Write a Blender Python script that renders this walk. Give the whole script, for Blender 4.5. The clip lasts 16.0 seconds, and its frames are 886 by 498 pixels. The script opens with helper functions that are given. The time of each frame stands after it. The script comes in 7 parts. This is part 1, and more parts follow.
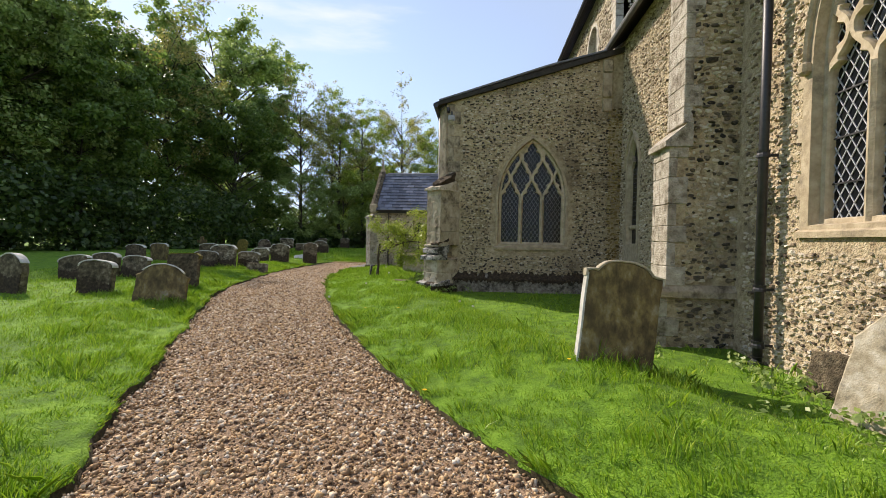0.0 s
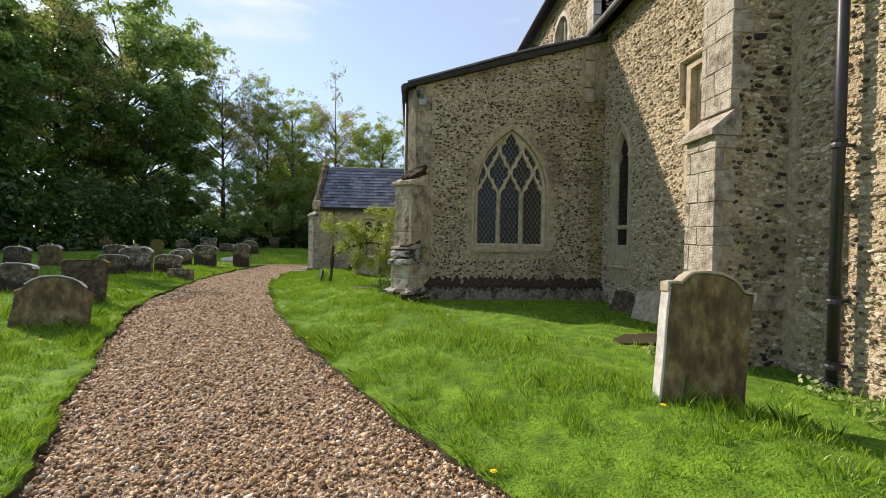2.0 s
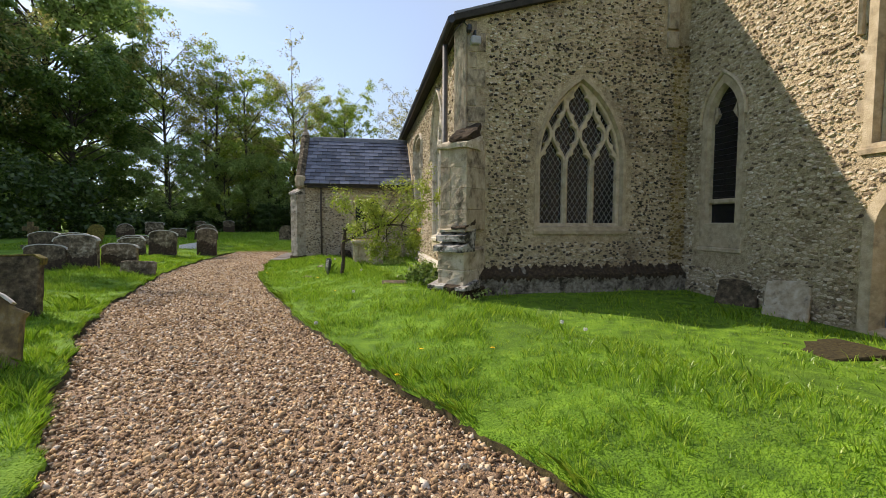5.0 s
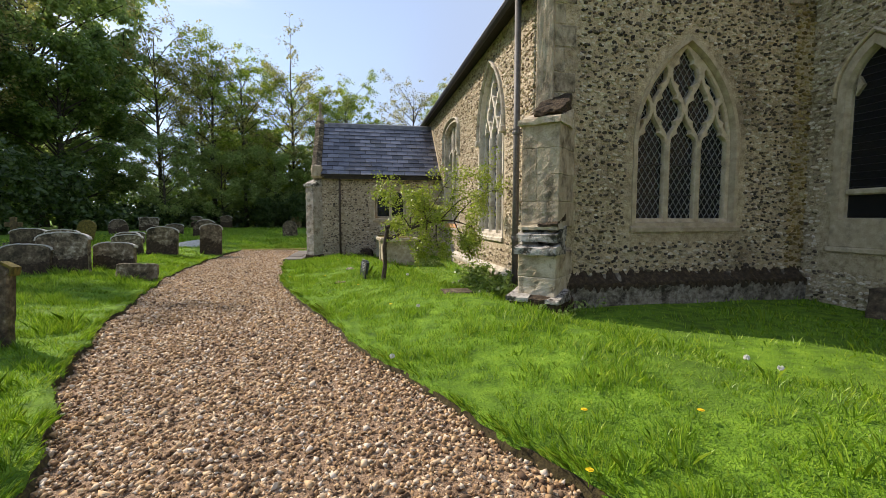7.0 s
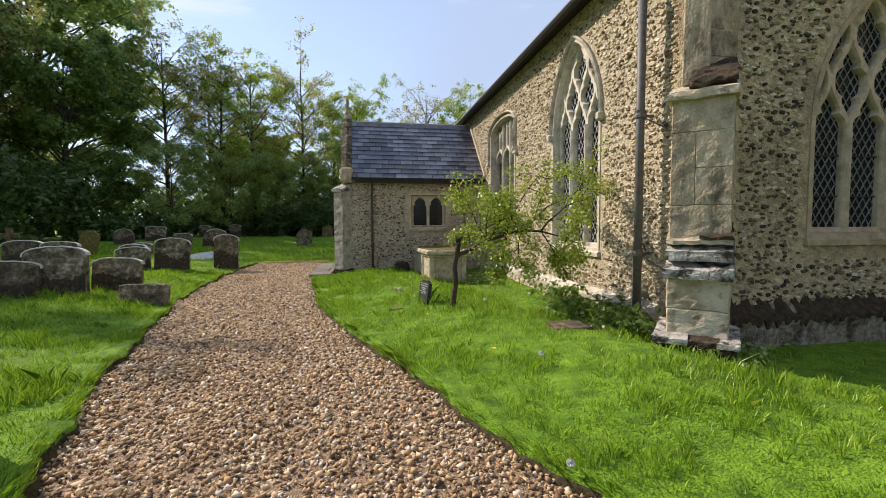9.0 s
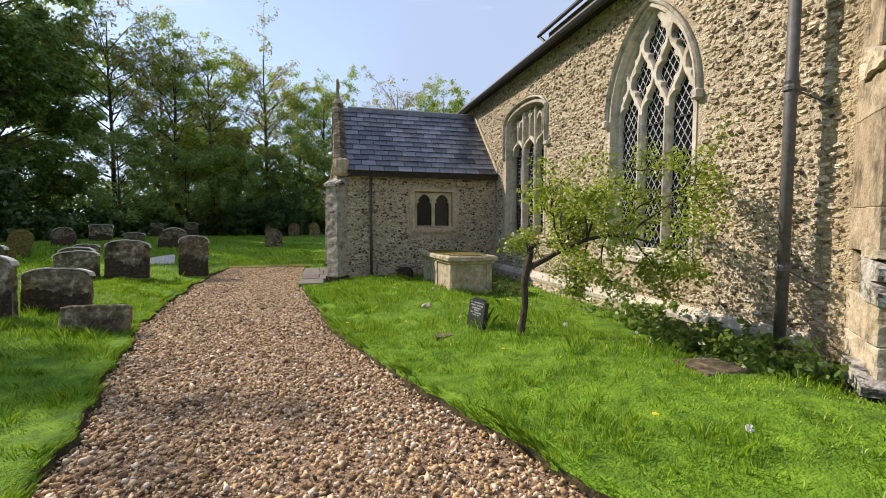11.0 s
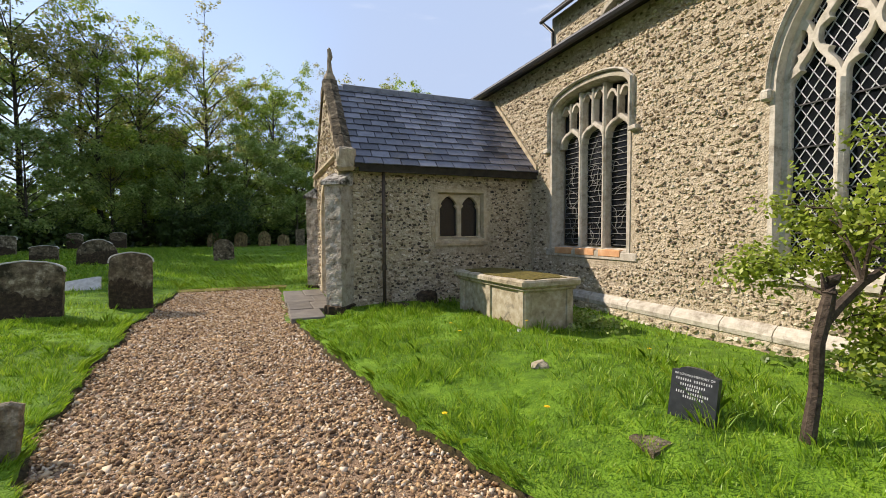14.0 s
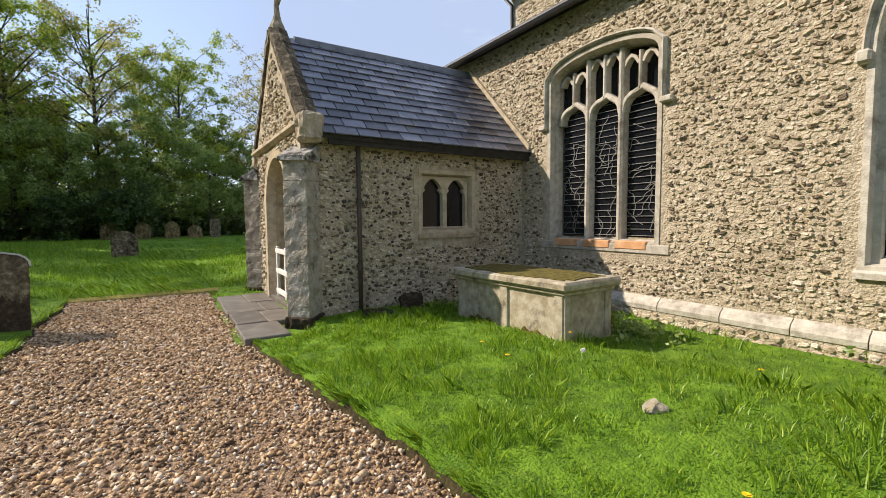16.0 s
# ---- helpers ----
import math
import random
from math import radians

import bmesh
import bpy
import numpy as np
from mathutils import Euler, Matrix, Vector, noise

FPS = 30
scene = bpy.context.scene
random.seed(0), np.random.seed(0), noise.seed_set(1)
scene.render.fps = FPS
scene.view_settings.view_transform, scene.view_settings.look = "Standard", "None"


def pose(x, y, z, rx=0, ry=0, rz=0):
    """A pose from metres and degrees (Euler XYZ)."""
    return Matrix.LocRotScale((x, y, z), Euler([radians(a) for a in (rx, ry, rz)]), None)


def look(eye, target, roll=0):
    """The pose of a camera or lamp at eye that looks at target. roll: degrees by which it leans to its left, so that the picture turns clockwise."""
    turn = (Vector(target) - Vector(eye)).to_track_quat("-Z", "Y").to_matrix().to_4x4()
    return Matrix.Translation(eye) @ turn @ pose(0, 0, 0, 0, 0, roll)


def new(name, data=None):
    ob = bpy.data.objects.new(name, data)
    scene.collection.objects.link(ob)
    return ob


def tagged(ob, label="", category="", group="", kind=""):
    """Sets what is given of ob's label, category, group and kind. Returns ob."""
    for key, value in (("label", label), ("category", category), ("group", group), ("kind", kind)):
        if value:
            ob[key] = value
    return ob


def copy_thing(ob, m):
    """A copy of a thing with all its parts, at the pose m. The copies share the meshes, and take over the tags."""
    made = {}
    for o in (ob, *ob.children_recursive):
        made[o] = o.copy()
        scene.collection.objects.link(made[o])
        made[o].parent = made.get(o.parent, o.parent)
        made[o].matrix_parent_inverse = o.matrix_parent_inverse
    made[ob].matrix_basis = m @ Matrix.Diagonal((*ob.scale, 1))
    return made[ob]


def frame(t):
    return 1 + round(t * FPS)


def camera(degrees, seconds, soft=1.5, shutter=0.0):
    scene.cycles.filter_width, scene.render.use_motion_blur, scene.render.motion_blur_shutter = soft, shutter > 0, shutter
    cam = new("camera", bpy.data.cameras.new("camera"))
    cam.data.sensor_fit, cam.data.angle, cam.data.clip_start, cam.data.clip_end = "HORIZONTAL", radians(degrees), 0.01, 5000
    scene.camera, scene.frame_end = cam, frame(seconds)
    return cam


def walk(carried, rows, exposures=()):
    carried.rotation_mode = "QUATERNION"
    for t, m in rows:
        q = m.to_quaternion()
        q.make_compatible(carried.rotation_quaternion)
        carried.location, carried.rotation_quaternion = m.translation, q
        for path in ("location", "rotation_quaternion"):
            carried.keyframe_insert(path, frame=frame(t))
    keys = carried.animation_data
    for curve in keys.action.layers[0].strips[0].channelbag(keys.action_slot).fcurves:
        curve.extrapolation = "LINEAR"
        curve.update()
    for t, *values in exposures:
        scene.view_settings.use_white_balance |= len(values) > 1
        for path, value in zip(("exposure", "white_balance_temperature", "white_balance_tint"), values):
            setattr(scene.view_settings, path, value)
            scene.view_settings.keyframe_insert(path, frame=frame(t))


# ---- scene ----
cam = camera(89.8, 16.0, soft=0.75)
METRES, EYE, TILT, LEAN, TURN = 15.3, 1.5, 0.0, 0.0, 4.8
ROWS = [
    (0.0, 0.0, 0.0, 0.0, 0.02, -1.01, -1.13),
    (0.5, -0.0118, 0.0222, -0.0005, -1.13, -1.65, -1.06),
    (1.0, -0.0246, 0.0471, 0.0006, -3.72, -1.96, -1.04),
    (1.5, -0.0432, 0.068, 0.0035, -6.63, -1.42, -1.02),
    (2.0, -0.0576, 0.0915, 0.0032, -8.91, -1.02, -0.94),
    (2.5, -0.0736, 0.1204, 0.0029, -11.06, -1.5, -0.81),
    (3.0, -0.0893, 0.1475, 0.0026, -12.18, -2.59, -0.64),
    (5.5, -0.1665, 0.2838, 0.0004, -14.99, -3.64, -0.17),
    (6.0, -0.1778, 0.3143, -0.0013, -14.54, -4.07, -0.12),
    (6.5, -0.1911, 0.3426, 0.0001, -14.83, -4.39, -0.05),
    (7.0, -0.2035, 0.3724, 0.0018, -15.56, -4.09, -0.11),
    (7.5, -0.2144, 0.4041, 0.0027, -15.63, -3.99, -0.05),
    (8.0, -0.2291, 0.4348, 0.0024, -15.33, -3.81, 0.13),
    (8.5, -0.237, 0.466, 0.0021, -14.84, -3.42, 0.14),
    (9.0, -0.2473, 0.497, 0.0037, -15.04, -3.11, 0.16),
    (9.5, -0.259, 0.5261, 0.0057, -15.37, -2.6, 0.16),
    (12.0, -0.3114, 0.6762, 0.0073, -23.06, -3.85, -0.09),
    (12.5, -0.3182, 0.7096, 0.0059, -23.81, -3.85, 0.07),
    (13.0, -0.3278, 0.7416, 0.0062, -24.56, -3.26, 0.16),
    (13.5, -0.3344, 0.7732, 0.0078, -25.37, -2.47, 0.19),
    (14.0, -0.3382, 0.8051, 0.0105, -26.88, -2.36, 0.23),
    (14.5, -0.3455, 0.8348, 0.011, -28.83, -2.12, 0.27),
    (15.0, -0.3468, 0.865, 0.0106, -31.15, -2.08, 0.2),
    (15.5, -0.3497, 0.896, 0.0106, -33.93, -2.72, 0.26),
    (16.0, -0.3519, 0.9227, 0.0109, -36.87, -3.8, 0.44),
]
walk(cam, [(t, pose(0, 0, EYE, TILT, LEAN, TURN) @ pose(METRES * x, METRES * y, METRES * z, 90 + pitch, roll, yaw)) for t, x, y, z, yaw, pitch, roll in ROWS], [(0.0, 0.9, 7200, 16), (16.0, 0.9, 7200, 16)])

# ---- world and sun ----
SUN_DIR = Vector((1.0, -0.85, -1.0)).normalized()      # the way the sunlight travels
world = bpy.data.worlds.new("sky")
scene.world = world
world.use_nodes = True
wn, wl = world.node_tree.nodes, world.node_tree.links
bg = wn["Background"]
sky = wn.new("ShaderNodeTexSky")
sky.sky_type = "NISHITA"
sky.sun_disc = False
sky.sun_elevation = math.asin(-SUN_DIR.z)
sky.sun_rotation = math.atan2(-SUN_DIR.x, -SUN_DIR.y)
sky.air_density, sky.dust_density, sky.ozone_density = 1.0, 0.2, 2.2
geo = wn.new("ShaderNodeTexCoord")


def sky_layer(below, scale, turn_, noise_scale, detail, lo, hi, amount, colour):
    """Cloud over the sky below it: a stretched noise, faded in between lo and hi."""
    mp_ = wn.new("ShaderNodeMapping")
    mp_.inputs["Scale"].default_value, mp_.inputs["Rotation"].default_value = scale, turn_
    cl_n = wn.new("ShaderNodeTexNoise")
    cl_n.inputs["Scale"].default_value, cl_n.inputs["Detail"].default_value, cl_n.inputs["Roughness"].default_value = noise_scale, detail, 0.55
    mr_ = wn.new("ShaderNodeMapRange")
    mr_.interpolation_type = "SMOOTHSTEP"
    mr_.inputs["From Min"].default_value, mr_.inputs["From Max"].default_value = lo, hi
    mr_.inputs["To Min"].default_value, mr_.inputs["To Max"].default_value = amount
    mx_ = wn.new("ShaderNodeMix")
    mx_.data_type = "RGBA"
    wl.new(geo.outputs["Generated"], mp_.inputs["Vector"])
    wl.new(mp_.outputs["Vector"], cl_n.inputs["Vector"])
    wl.new(cl_n.outputs["Fac"], mr_.inputs["Value"])
    wl.new(mr_.outputs["Result"], mx_.inputs["Factor"])
    wl.new(below, mx_.inputs["A"])
    mx_.inputs["B"].default_value = (*colour, 1)
    return mx_.outputs["Result"]


veil = sky_layer(sky.outputs["Color"], (0.9, 0.5, 1.2), (0, 0, 0.5), 1.1, 3.0, 0.35, 0.65, (0.55, 0.95), (1.75, 2.35, 3.45))
cirrus = sky_layer(veil, (1.1, 2.6, 6.5), (0.42, 0.25, 0.5), 1.5, 6.0, 0.53, 0.74, (0.0, 0.75), (3.5, 3.9, 4.5))
wl.new(cirrus, bg.inputs["Color"])
bg.inputs["Strength"].default_value = 0.15

sun_data = bpy.data.lights.new("sun", "SUN")
sun_data.energy, sun_data.angle, sun_data.color = 3.4, radians(0.6), (1.0, 0.95, 0.86)
sun = new("sun", sun_data)
sun.matrix_world = look((0, 0, 30), Vector((0, 0, 30)) + SUN_DIR)

# ---- materials ----
def mat(name, ramp, scale=6.0, rough=0.85, bump=0.3, bump_scale=60.0, metal=0.0, island=0.0, obj_rand=0.0, stain=None, stain_scale=1.2, stain_at=(0.5, 0.7), spec=0.3, stretch=(1, 1, 1), bump_dist=0.01):
    """A mottled surface. ramp: (position, colour) stops along a noise; island / obj_rand: how far each piece differs; stain: a second colour in patches."""
    m = bpy.data.materials.new(name)
    m.use_nodes = True
    n, l = m.node_tree.nodes, m.node_tree.links
    b = n["Principled BSDF"]
    tc = n.new("ShaderNodeTexCoord")
    mpp = n.new("ShaderNodeMapping")
    mpp.inputs["Scale"].default_value = stretch
    l.new(tc.outputs["Object"], mpp.inputs["Vector"])
    geom = n.new("ShaderNodeNewGeometry")
    src = mpp.outputs["Vector"]
    if obj_rand or island:
        l.new(geom.outputs["Position"], mpp.inputs["Vector"])
    nz = n.new("ShaderNodeTexNoise")
    nz.inputs["Scale"].default_value, nz.inputs["Detail"].default_value, nz.inputs["Roughness"].default_value = scale, 6.0, 0.62
    l.new(src, nz.inputs["Vector"])
    fac = nz.outputs["Fac"]
    for amount, out in ((island, geom.outputs["Random Per Island"]), (obj_rand, None)):
        if amount:
            if out is None:
                oi = n.new("ShaderNodeObjectInfo")
                out = oi.outputs["Random"]
            mm = n.new("ShaderNodeMix")
            mm.inputs["Factor"].default_value = amount
            l.new(fac, mm.inputs["A"])
            l.new(out, mm.inputs["B"])
            fac = mm.outputs["Result"]
    cr_ = n.new("ShaderNodeValToRGB")
    el = cr_.color_ramp.elements
    while len(el) < len(ramp):
        el.new(0.5)
    for e, (p, c) in zip(el, ramp):
        e.position, e.color = p, (*c, 1)
    l.new(fac, cr_.inputs["Fac"])
    colour = cr_.outputs["Color"]
    if stain:
        n2 = n.new("ShaderNodeTexNoise")
        n2.inputs["Scale"].default_value, n2.inputs["Detail"].default_value, n2.inputs["Roughness"].default_value = stain_scale, 8.0, 0.7
        l.new(src, n2.inputs["Vector"])
        mr = n.new("ShaderNodeMapRange")
        mr.inputs["From Min"].default_value, mr.inputs["From Max"].default_value = stain_at
        l.new(n2.outputs["Fac"], mr.inputs["Value"])
        mx = n.new("ShaderNodeMix")
        mx.data_type = "RGBA"
        l.new(mr.outputs["Result"], mx.inputs["Factor"])
        l.new(colour, mx.inputs["A"])
        mx.inputs["B"].default_value = (*stain, 1)
        colour = mx.outputs["Result"]
    l.new(colour, b.inputs["Base Color"])
    b.inputs["Roughness"].default_value, b.inputs["Metallic"].default_value = rough, metal
    b.inputs["Specular IOR Level"].default_value = spec
    if bump:
        n3 = n.new("ShaderNodeTexNoise")
        n3.inputs["Scale"].default_value, n3.inputs["Detail"].default_value = bump_scale, 5.0
        l.new(src, n3.inputs["Vector"])
        bp = n.new("ShaderNodeBump")
        bp.inputs["Strength"].default_value, bp.inputs["Distance"].default_value = bump, bump_dist
        l.new(n3.outputs["Fac"], bp.inputs["Height"])
        l.new(bp.outputs["Normal"], b.inputs["Normal"])
    return m


MORTAR = mat("lime_mortar_rubble", [(0.3, (0.3, 0.24, 0.16)), (0.5, (0.46, 0.385, 0.275)), (0.75, (0.6, 0.52, 0.4))], 12, 0.95, 1.0, 38, stain=(0.21, 0.16, 0.095), stain_scale=1.3, stain_at=(0.54, 0.82), bump_dist=0.035)
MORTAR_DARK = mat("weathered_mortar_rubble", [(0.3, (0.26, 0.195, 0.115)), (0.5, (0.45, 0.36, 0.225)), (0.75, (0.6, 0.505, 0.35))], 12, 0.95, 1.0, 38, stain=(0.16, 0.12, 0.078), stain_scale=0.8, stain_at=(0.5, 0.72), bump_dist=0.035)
FLINT = mat("fieldstone_flint", [(0.22, (0.08, 0.06, 0.042)), (0.32, (0.26, 0.2, 0.13)), (0.46, (0.45, 0.37, 0.255)), (0.66, (0.56, 0.475, 0.345)), (0.82, (0.68, 0.61, 0.5))], 18, 0.85, 0.8, 60, island=0.55, stain=(0.24, 0.18, 0.105), stain_scale=1.1, stain_at=(0.57, 0.87), bump_dist=0.015)
FLINT_PIECE = mat("fieldstone_flint_piece", [(0.22, (0.08, 0.06, 0.042)), (0.32, (0.26, 0.2, 0.13)), (0.46, (0.45, 0.37, 0.255)), (0.66, (0.56, 0.475, 0.345)), (0.82, (0.68, 0.61, 0.5))], 18, 0.85, 0.8, 60, obj_rand=0.5, stain=(0.2, 0.15, 0.085), stain_scale=1.1, stain_at=(0.55, 0.85), bump_dist=0.015)
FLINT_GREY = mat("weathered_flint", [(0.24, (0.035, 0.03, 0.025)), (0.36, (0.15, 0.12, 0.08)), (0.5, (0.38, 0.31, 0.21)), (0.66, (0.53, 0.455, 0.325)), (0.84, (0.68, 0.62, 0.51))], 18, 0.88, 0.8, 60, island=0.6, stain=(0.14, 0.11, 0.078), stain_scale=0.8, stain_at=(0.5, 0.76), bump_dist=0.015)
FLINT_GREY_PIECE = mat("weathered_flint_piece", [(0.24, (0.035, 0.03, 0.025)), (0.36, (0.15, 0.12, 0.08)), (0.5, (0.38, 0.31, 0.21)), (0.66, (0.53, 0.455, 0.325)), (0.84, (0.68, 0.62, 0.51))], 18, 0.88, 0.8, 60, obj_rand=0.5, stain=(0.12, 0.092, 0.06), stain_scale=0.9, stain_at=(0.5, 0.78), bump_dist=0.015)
ASHLAR = mat("dressed_limestone", [(0.3, (0.3, 0.235, 0.145)), (0.55, (0.46, 0.375, 0.25)), (0.8, (0.6, 0.52, 0.39))], 9, 0.9, 0.7, 50, obj_rand=0.2, stain=(0.18, 0.15, 0.105), stain_scale=3.5, stain_at=(0.52, 0.72))
ASHLAR_WHITE = mat("pale_limestone", [(0.3, (0.36, 0.32, 0.25)), (0.55, (0.52, 0.475, 0.395)), (0.8, (0.65, 0.61, 0.53))], 11, 0.9, 0.8, 45, obj_rand=0.2, stain=(0.2, 0.17, 0.125), stain_scale=4.0, stain_at=(0.5, 0.7))
RUST_SILL = mat("rust_stained_sill", [(0.3, (0.5, 0.22, 0.09)), (0.6, (0.62, 0.36, 0.19)), (0.8, (0.66, 0.5, 0.36))], 6, 0.9, 0.3, 60)
TOMB_STONE = mat("lichened_tomb_stone", [(0.3, (0.24, 0.195, 0.12)), (0.5, (0.39, 0.335, 0.235)), (0.75, (0.55, 0.5, 0.4))], 9, 0.92, 0.5, 70, stain=(0.07, 0.06, 0.045), stain_scale=4, stain_at=(0.55, 0.72))
MOSS = mat("moss_and_lichen", [(0.3, (0.05, 0.045, 0.012)), (0.55, (0.16, 0.13, 0.03)), (0.75, (0.3, 0.22, 0.05))], 14, 1.0, 1.0, 90, bump_dist=0.02)
DARK_MOSS = mat("dark_damp_moss", [(0.3, (0.025, 0.019, 0.012)), (0.55, (0.065, 0.045, 0.027)), (0.75, (0.15, 0.115, 0.07))], 18, 1.0, 1.0, 70, bump_dist=0.025)
HEADSTONE = mat("lichened_headstone", [(0.3, (0.045, 0.034, 0.017)), (0.45, (0.12, 0.088, 0.04)), (0.57, (0.23, 0.17, 0.07)), (0.67, (0.31, 0.265, 0.165)), (0.8, (0.5, 0.47, 0.39))], 7, 0.95, 0.9, 50, stain=(0.085, 0.062, 0.03), stain_scale=2.6, stain_at=(0.46, 0.74), stretch=(1, 1, 0.6), bump_dist=0.015)
HEADSTONE_DARK = mat("dark_lichened_headstone", [(0.28, (0.035, 0.026, 0.015)), (0.45, (0.11, 0.083, 0.05)), (0.57, (0.2, 0.16, 0.1)), (0.66, (0.37, 0.315, 0.225)), (0.8, (0.56, 0.5, 0.39))], 11, 0.95, 1.0, 45, obj_rand=0.16, stain=(0.035, 0.028, 0.015), stain_scale=3.6, stain_at=(0.47, 0.62), bump_dist=0.025)
# pale colour that carries sky light on top edges and sun on one side
HS_TOP = mat("pale_stone_lit_edge", [(0.3, (0.4, 0.38, 0.32)), (0.7, (0.62, 0.6, 0.54))], 12, 0.95, 0.4, 80)
SLATE = mat("roof_slate", [(0.25, (0.04, 0.042, 0.055)), (0.5, (0.085, 0.09, 0.115)), (0.75, (0.17, 0.175, 0.21))], 7, 0.34, 0.35, 40, obj_rand=0.5, stain=(0.15, 0.125, 0.075), stain_scale=1.2, stain_at=(0.56, 0.74), spec=0.6)
LEAD = mat("weathered_lead", [(0.3, (0.1, 0.1, 0.1)), (0.7, (0.2, 0.2, 0.2))], 5, 0.6, 0.2, 30, metal=0.3)
IRON = mat("black_cast_iron", [(0.3, (0.012, 0.012, 0.013)), (0.7, (0.03, 0.03, 0.032))], 20, 0.45, 0.15, 80, spec=0.5)
RUST_IRON = mat("brown_painted_pipe", [(0.3, (0.05, 0.035, 0.025)), (0.7, (0.1, 0.075, 0.055))], 20, 0.6, 0.2, 80)
GREY_PIPE = mat("grey_painted_pipe", [(0.3, (0.07, 0.068, 0.065)), (0.7, (0.13, 0.125, 0.12))], 20, 0.55, 0.2, 80)
TIMBER = mat("dark_eaves_timber", [(0.3, (0.02, 0.017, 0.013)), (0.7, (0.05, 0.042, 0.032))], 10, 0.8, 0.3, 60)
DOOR_WOOD = mat("grey_blue_boards", [(0.3, (0.1, 0.11, 0.13)), (0.7, (0.2, 0.21, 0.24))], 10, 0.7, 0.3, 60, stretch=(1, 1, 0.1))
WHITE_WOOD = mat("white_painted_wood", [(0.3, (0.6, 0.58, 0.53)), (0.7, (0.78, 0.76, 0.72))], 10, 0.6, 0.1, 60)
EARTH = mat("dark_turf_edge", [(0.3, (0.015, 0.012, 0.005)), (0.5, (0.045, 0.035, 0.014)), (0.75, (0.09, 0.075, 0.025))], 25, 1.0, 1.0, 60)
GRASS_GROUND = mat("grass_sward", [(0.3, (0.048, 0.11, 0.006)), (0.5, (0.115, 0.23, 0.012)), (0.72, (0.2, 0.345, 0.024))], 5.0, 0.95, 1.0, 55, stain=(0.055, 0.11, 0.01), stain_scale=0.8, stain_at=(0.5, 0.75), bump_dist=0.03)
GRAVEL_BED = mat("gravel_bed", [(0.3, (0.1, 0.06, 0.035)), (0.5, (0.27, 0.175, 0.105)), (0.7, (0.45, 0.32, 0.21))], 60, 0.9, 1.0, 90, bump_dist=0.02)
GRAVEL = mat("gravel_stones", [(0.15, (0.1, 0.06, 0.035)), (0.34, (0.3, 0.185, 0.095)), (0.55, (0.48, 0.315, 0.16)), (0.72, (0.55, 0.41, 0.255)), (0.9, (0.62, 0.53, 0.42))], 25, 0.8, 0, island=0.8, spec=0.25)
SLAB = mat("worn_paving_slab", [(0.3, (0.09, 0.078, 0.062)), (0.55, (0.16, 0.14, 0.115)), (0.75, (0.24, 0.215, 0.18))], 4, 0.6, 0.3, 60, obj_rand=0.25)
DEAD_GRASS = mat("dry_grass_edge", [(0.3, (0.12, 0.1, 0.02)), (0.7, (0.32, 0.26, 0.08))], 14, 1.0, 1.0, 70)
BARK = mat("grey_brown_bark", [(0.3, (0.035, 0.028, 0.02)), (0.6, (0.09, 0.075, 0.055)), (0.8, (0.15, 0.13, 0.1))], 10, 0.95, 1.0, 30, stretch=(1, 1, 0.25), bump_dist=0.03)
SLATE_STONE = mat("polished_slate_stone", [(0.3, (0.02, 0.023, 0.027)), (0.7, (0.04, 0.044, 0.05))], 20, 0.4, 0.1, 80, spec=0.5)
LETTER = mat("pale_cut_lettering", [(0.3, (0.45, 0.46, 0.46)), (0.7, (0.6, 0.6, 0.6))], 20, 0.8, 0)
DANDELION = mat("dandelion_yellow", [(0.3, (0.7, 0.42, 0.01)), (0.7, (0.85, 0.6, 0.02))], 30, 0.8, 0)
PUFF = mat("dandelion_seed_head", [(0.3, (0.5, 0.5, 0.45)), (0.7, (0.7, 0.7, 0.66))], 30, 0.9, 0)
LAMP_GREY = mat("grey_lamp_housing", [(0.3, (0.25, 0.25, 0.25)), (0.7, (0.4, 0.4, 0.4))], 10, 0.5, 0)

LEAD_PALE = mat("pale_lead_cames", [(0.3, (0.3, 0.31, 0.32)), (0.7, (0.46, 0.47, 0.48))], 20, 0.6, 0, metal=0.2)
LEAD_DULL = mat("dull_lead_cames", [(0.3, (0.16, 0.16, 0.15)), (0.7, (0.27, 0.27, 0.25))], 20, 0.7, 0, metal=0.2)


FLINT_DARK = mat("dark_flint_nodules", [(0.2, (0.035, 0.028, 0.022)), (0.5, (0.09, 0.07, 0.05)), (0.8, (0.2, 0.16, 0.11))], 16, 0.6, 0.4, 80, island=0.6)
FLINT_OCHRE = mat("algae_stained_flint", [(0.2, (0.06, 0.045, 0.02)), (0.4, (0.22, 0.15, 0.05)), (0.65, (0.36, 0.27, 0.11)), (0.85, (0.45, 0.39, 0.25))], 14, 0.9, 0.5, 80, island=0.6)


def leaf_mat(name, dark, mid, light, through_light=0.45, scale=0.5):
    m = mat(name, [(0.2, dark), (0.5, mid), (0.8, light)], scale, 0.42, 0, island=0.6, spec=0.5)
    n, l = m.node_tree.nodes, m.node_tree.links
    b = n["Principled BSDF"]
    tr = n.new("ShaderNodeBsdfTranslucent")
    mxs = n.new("ShaderNodeMixShader")
    mxs.inputs[0].default_value = through_light
    col = b.inputs["Base Color"].links[0].from_socket
    l.new(col, tr.inputs["Color"])
    l.new(b.outputs[0], mxs.inputs[1])
    l.new(tr.outputs[0], mxs.inputs[2])
    l.new(mxs.outputs[0], n["Material Output"].inputs["Surface"])
    return m


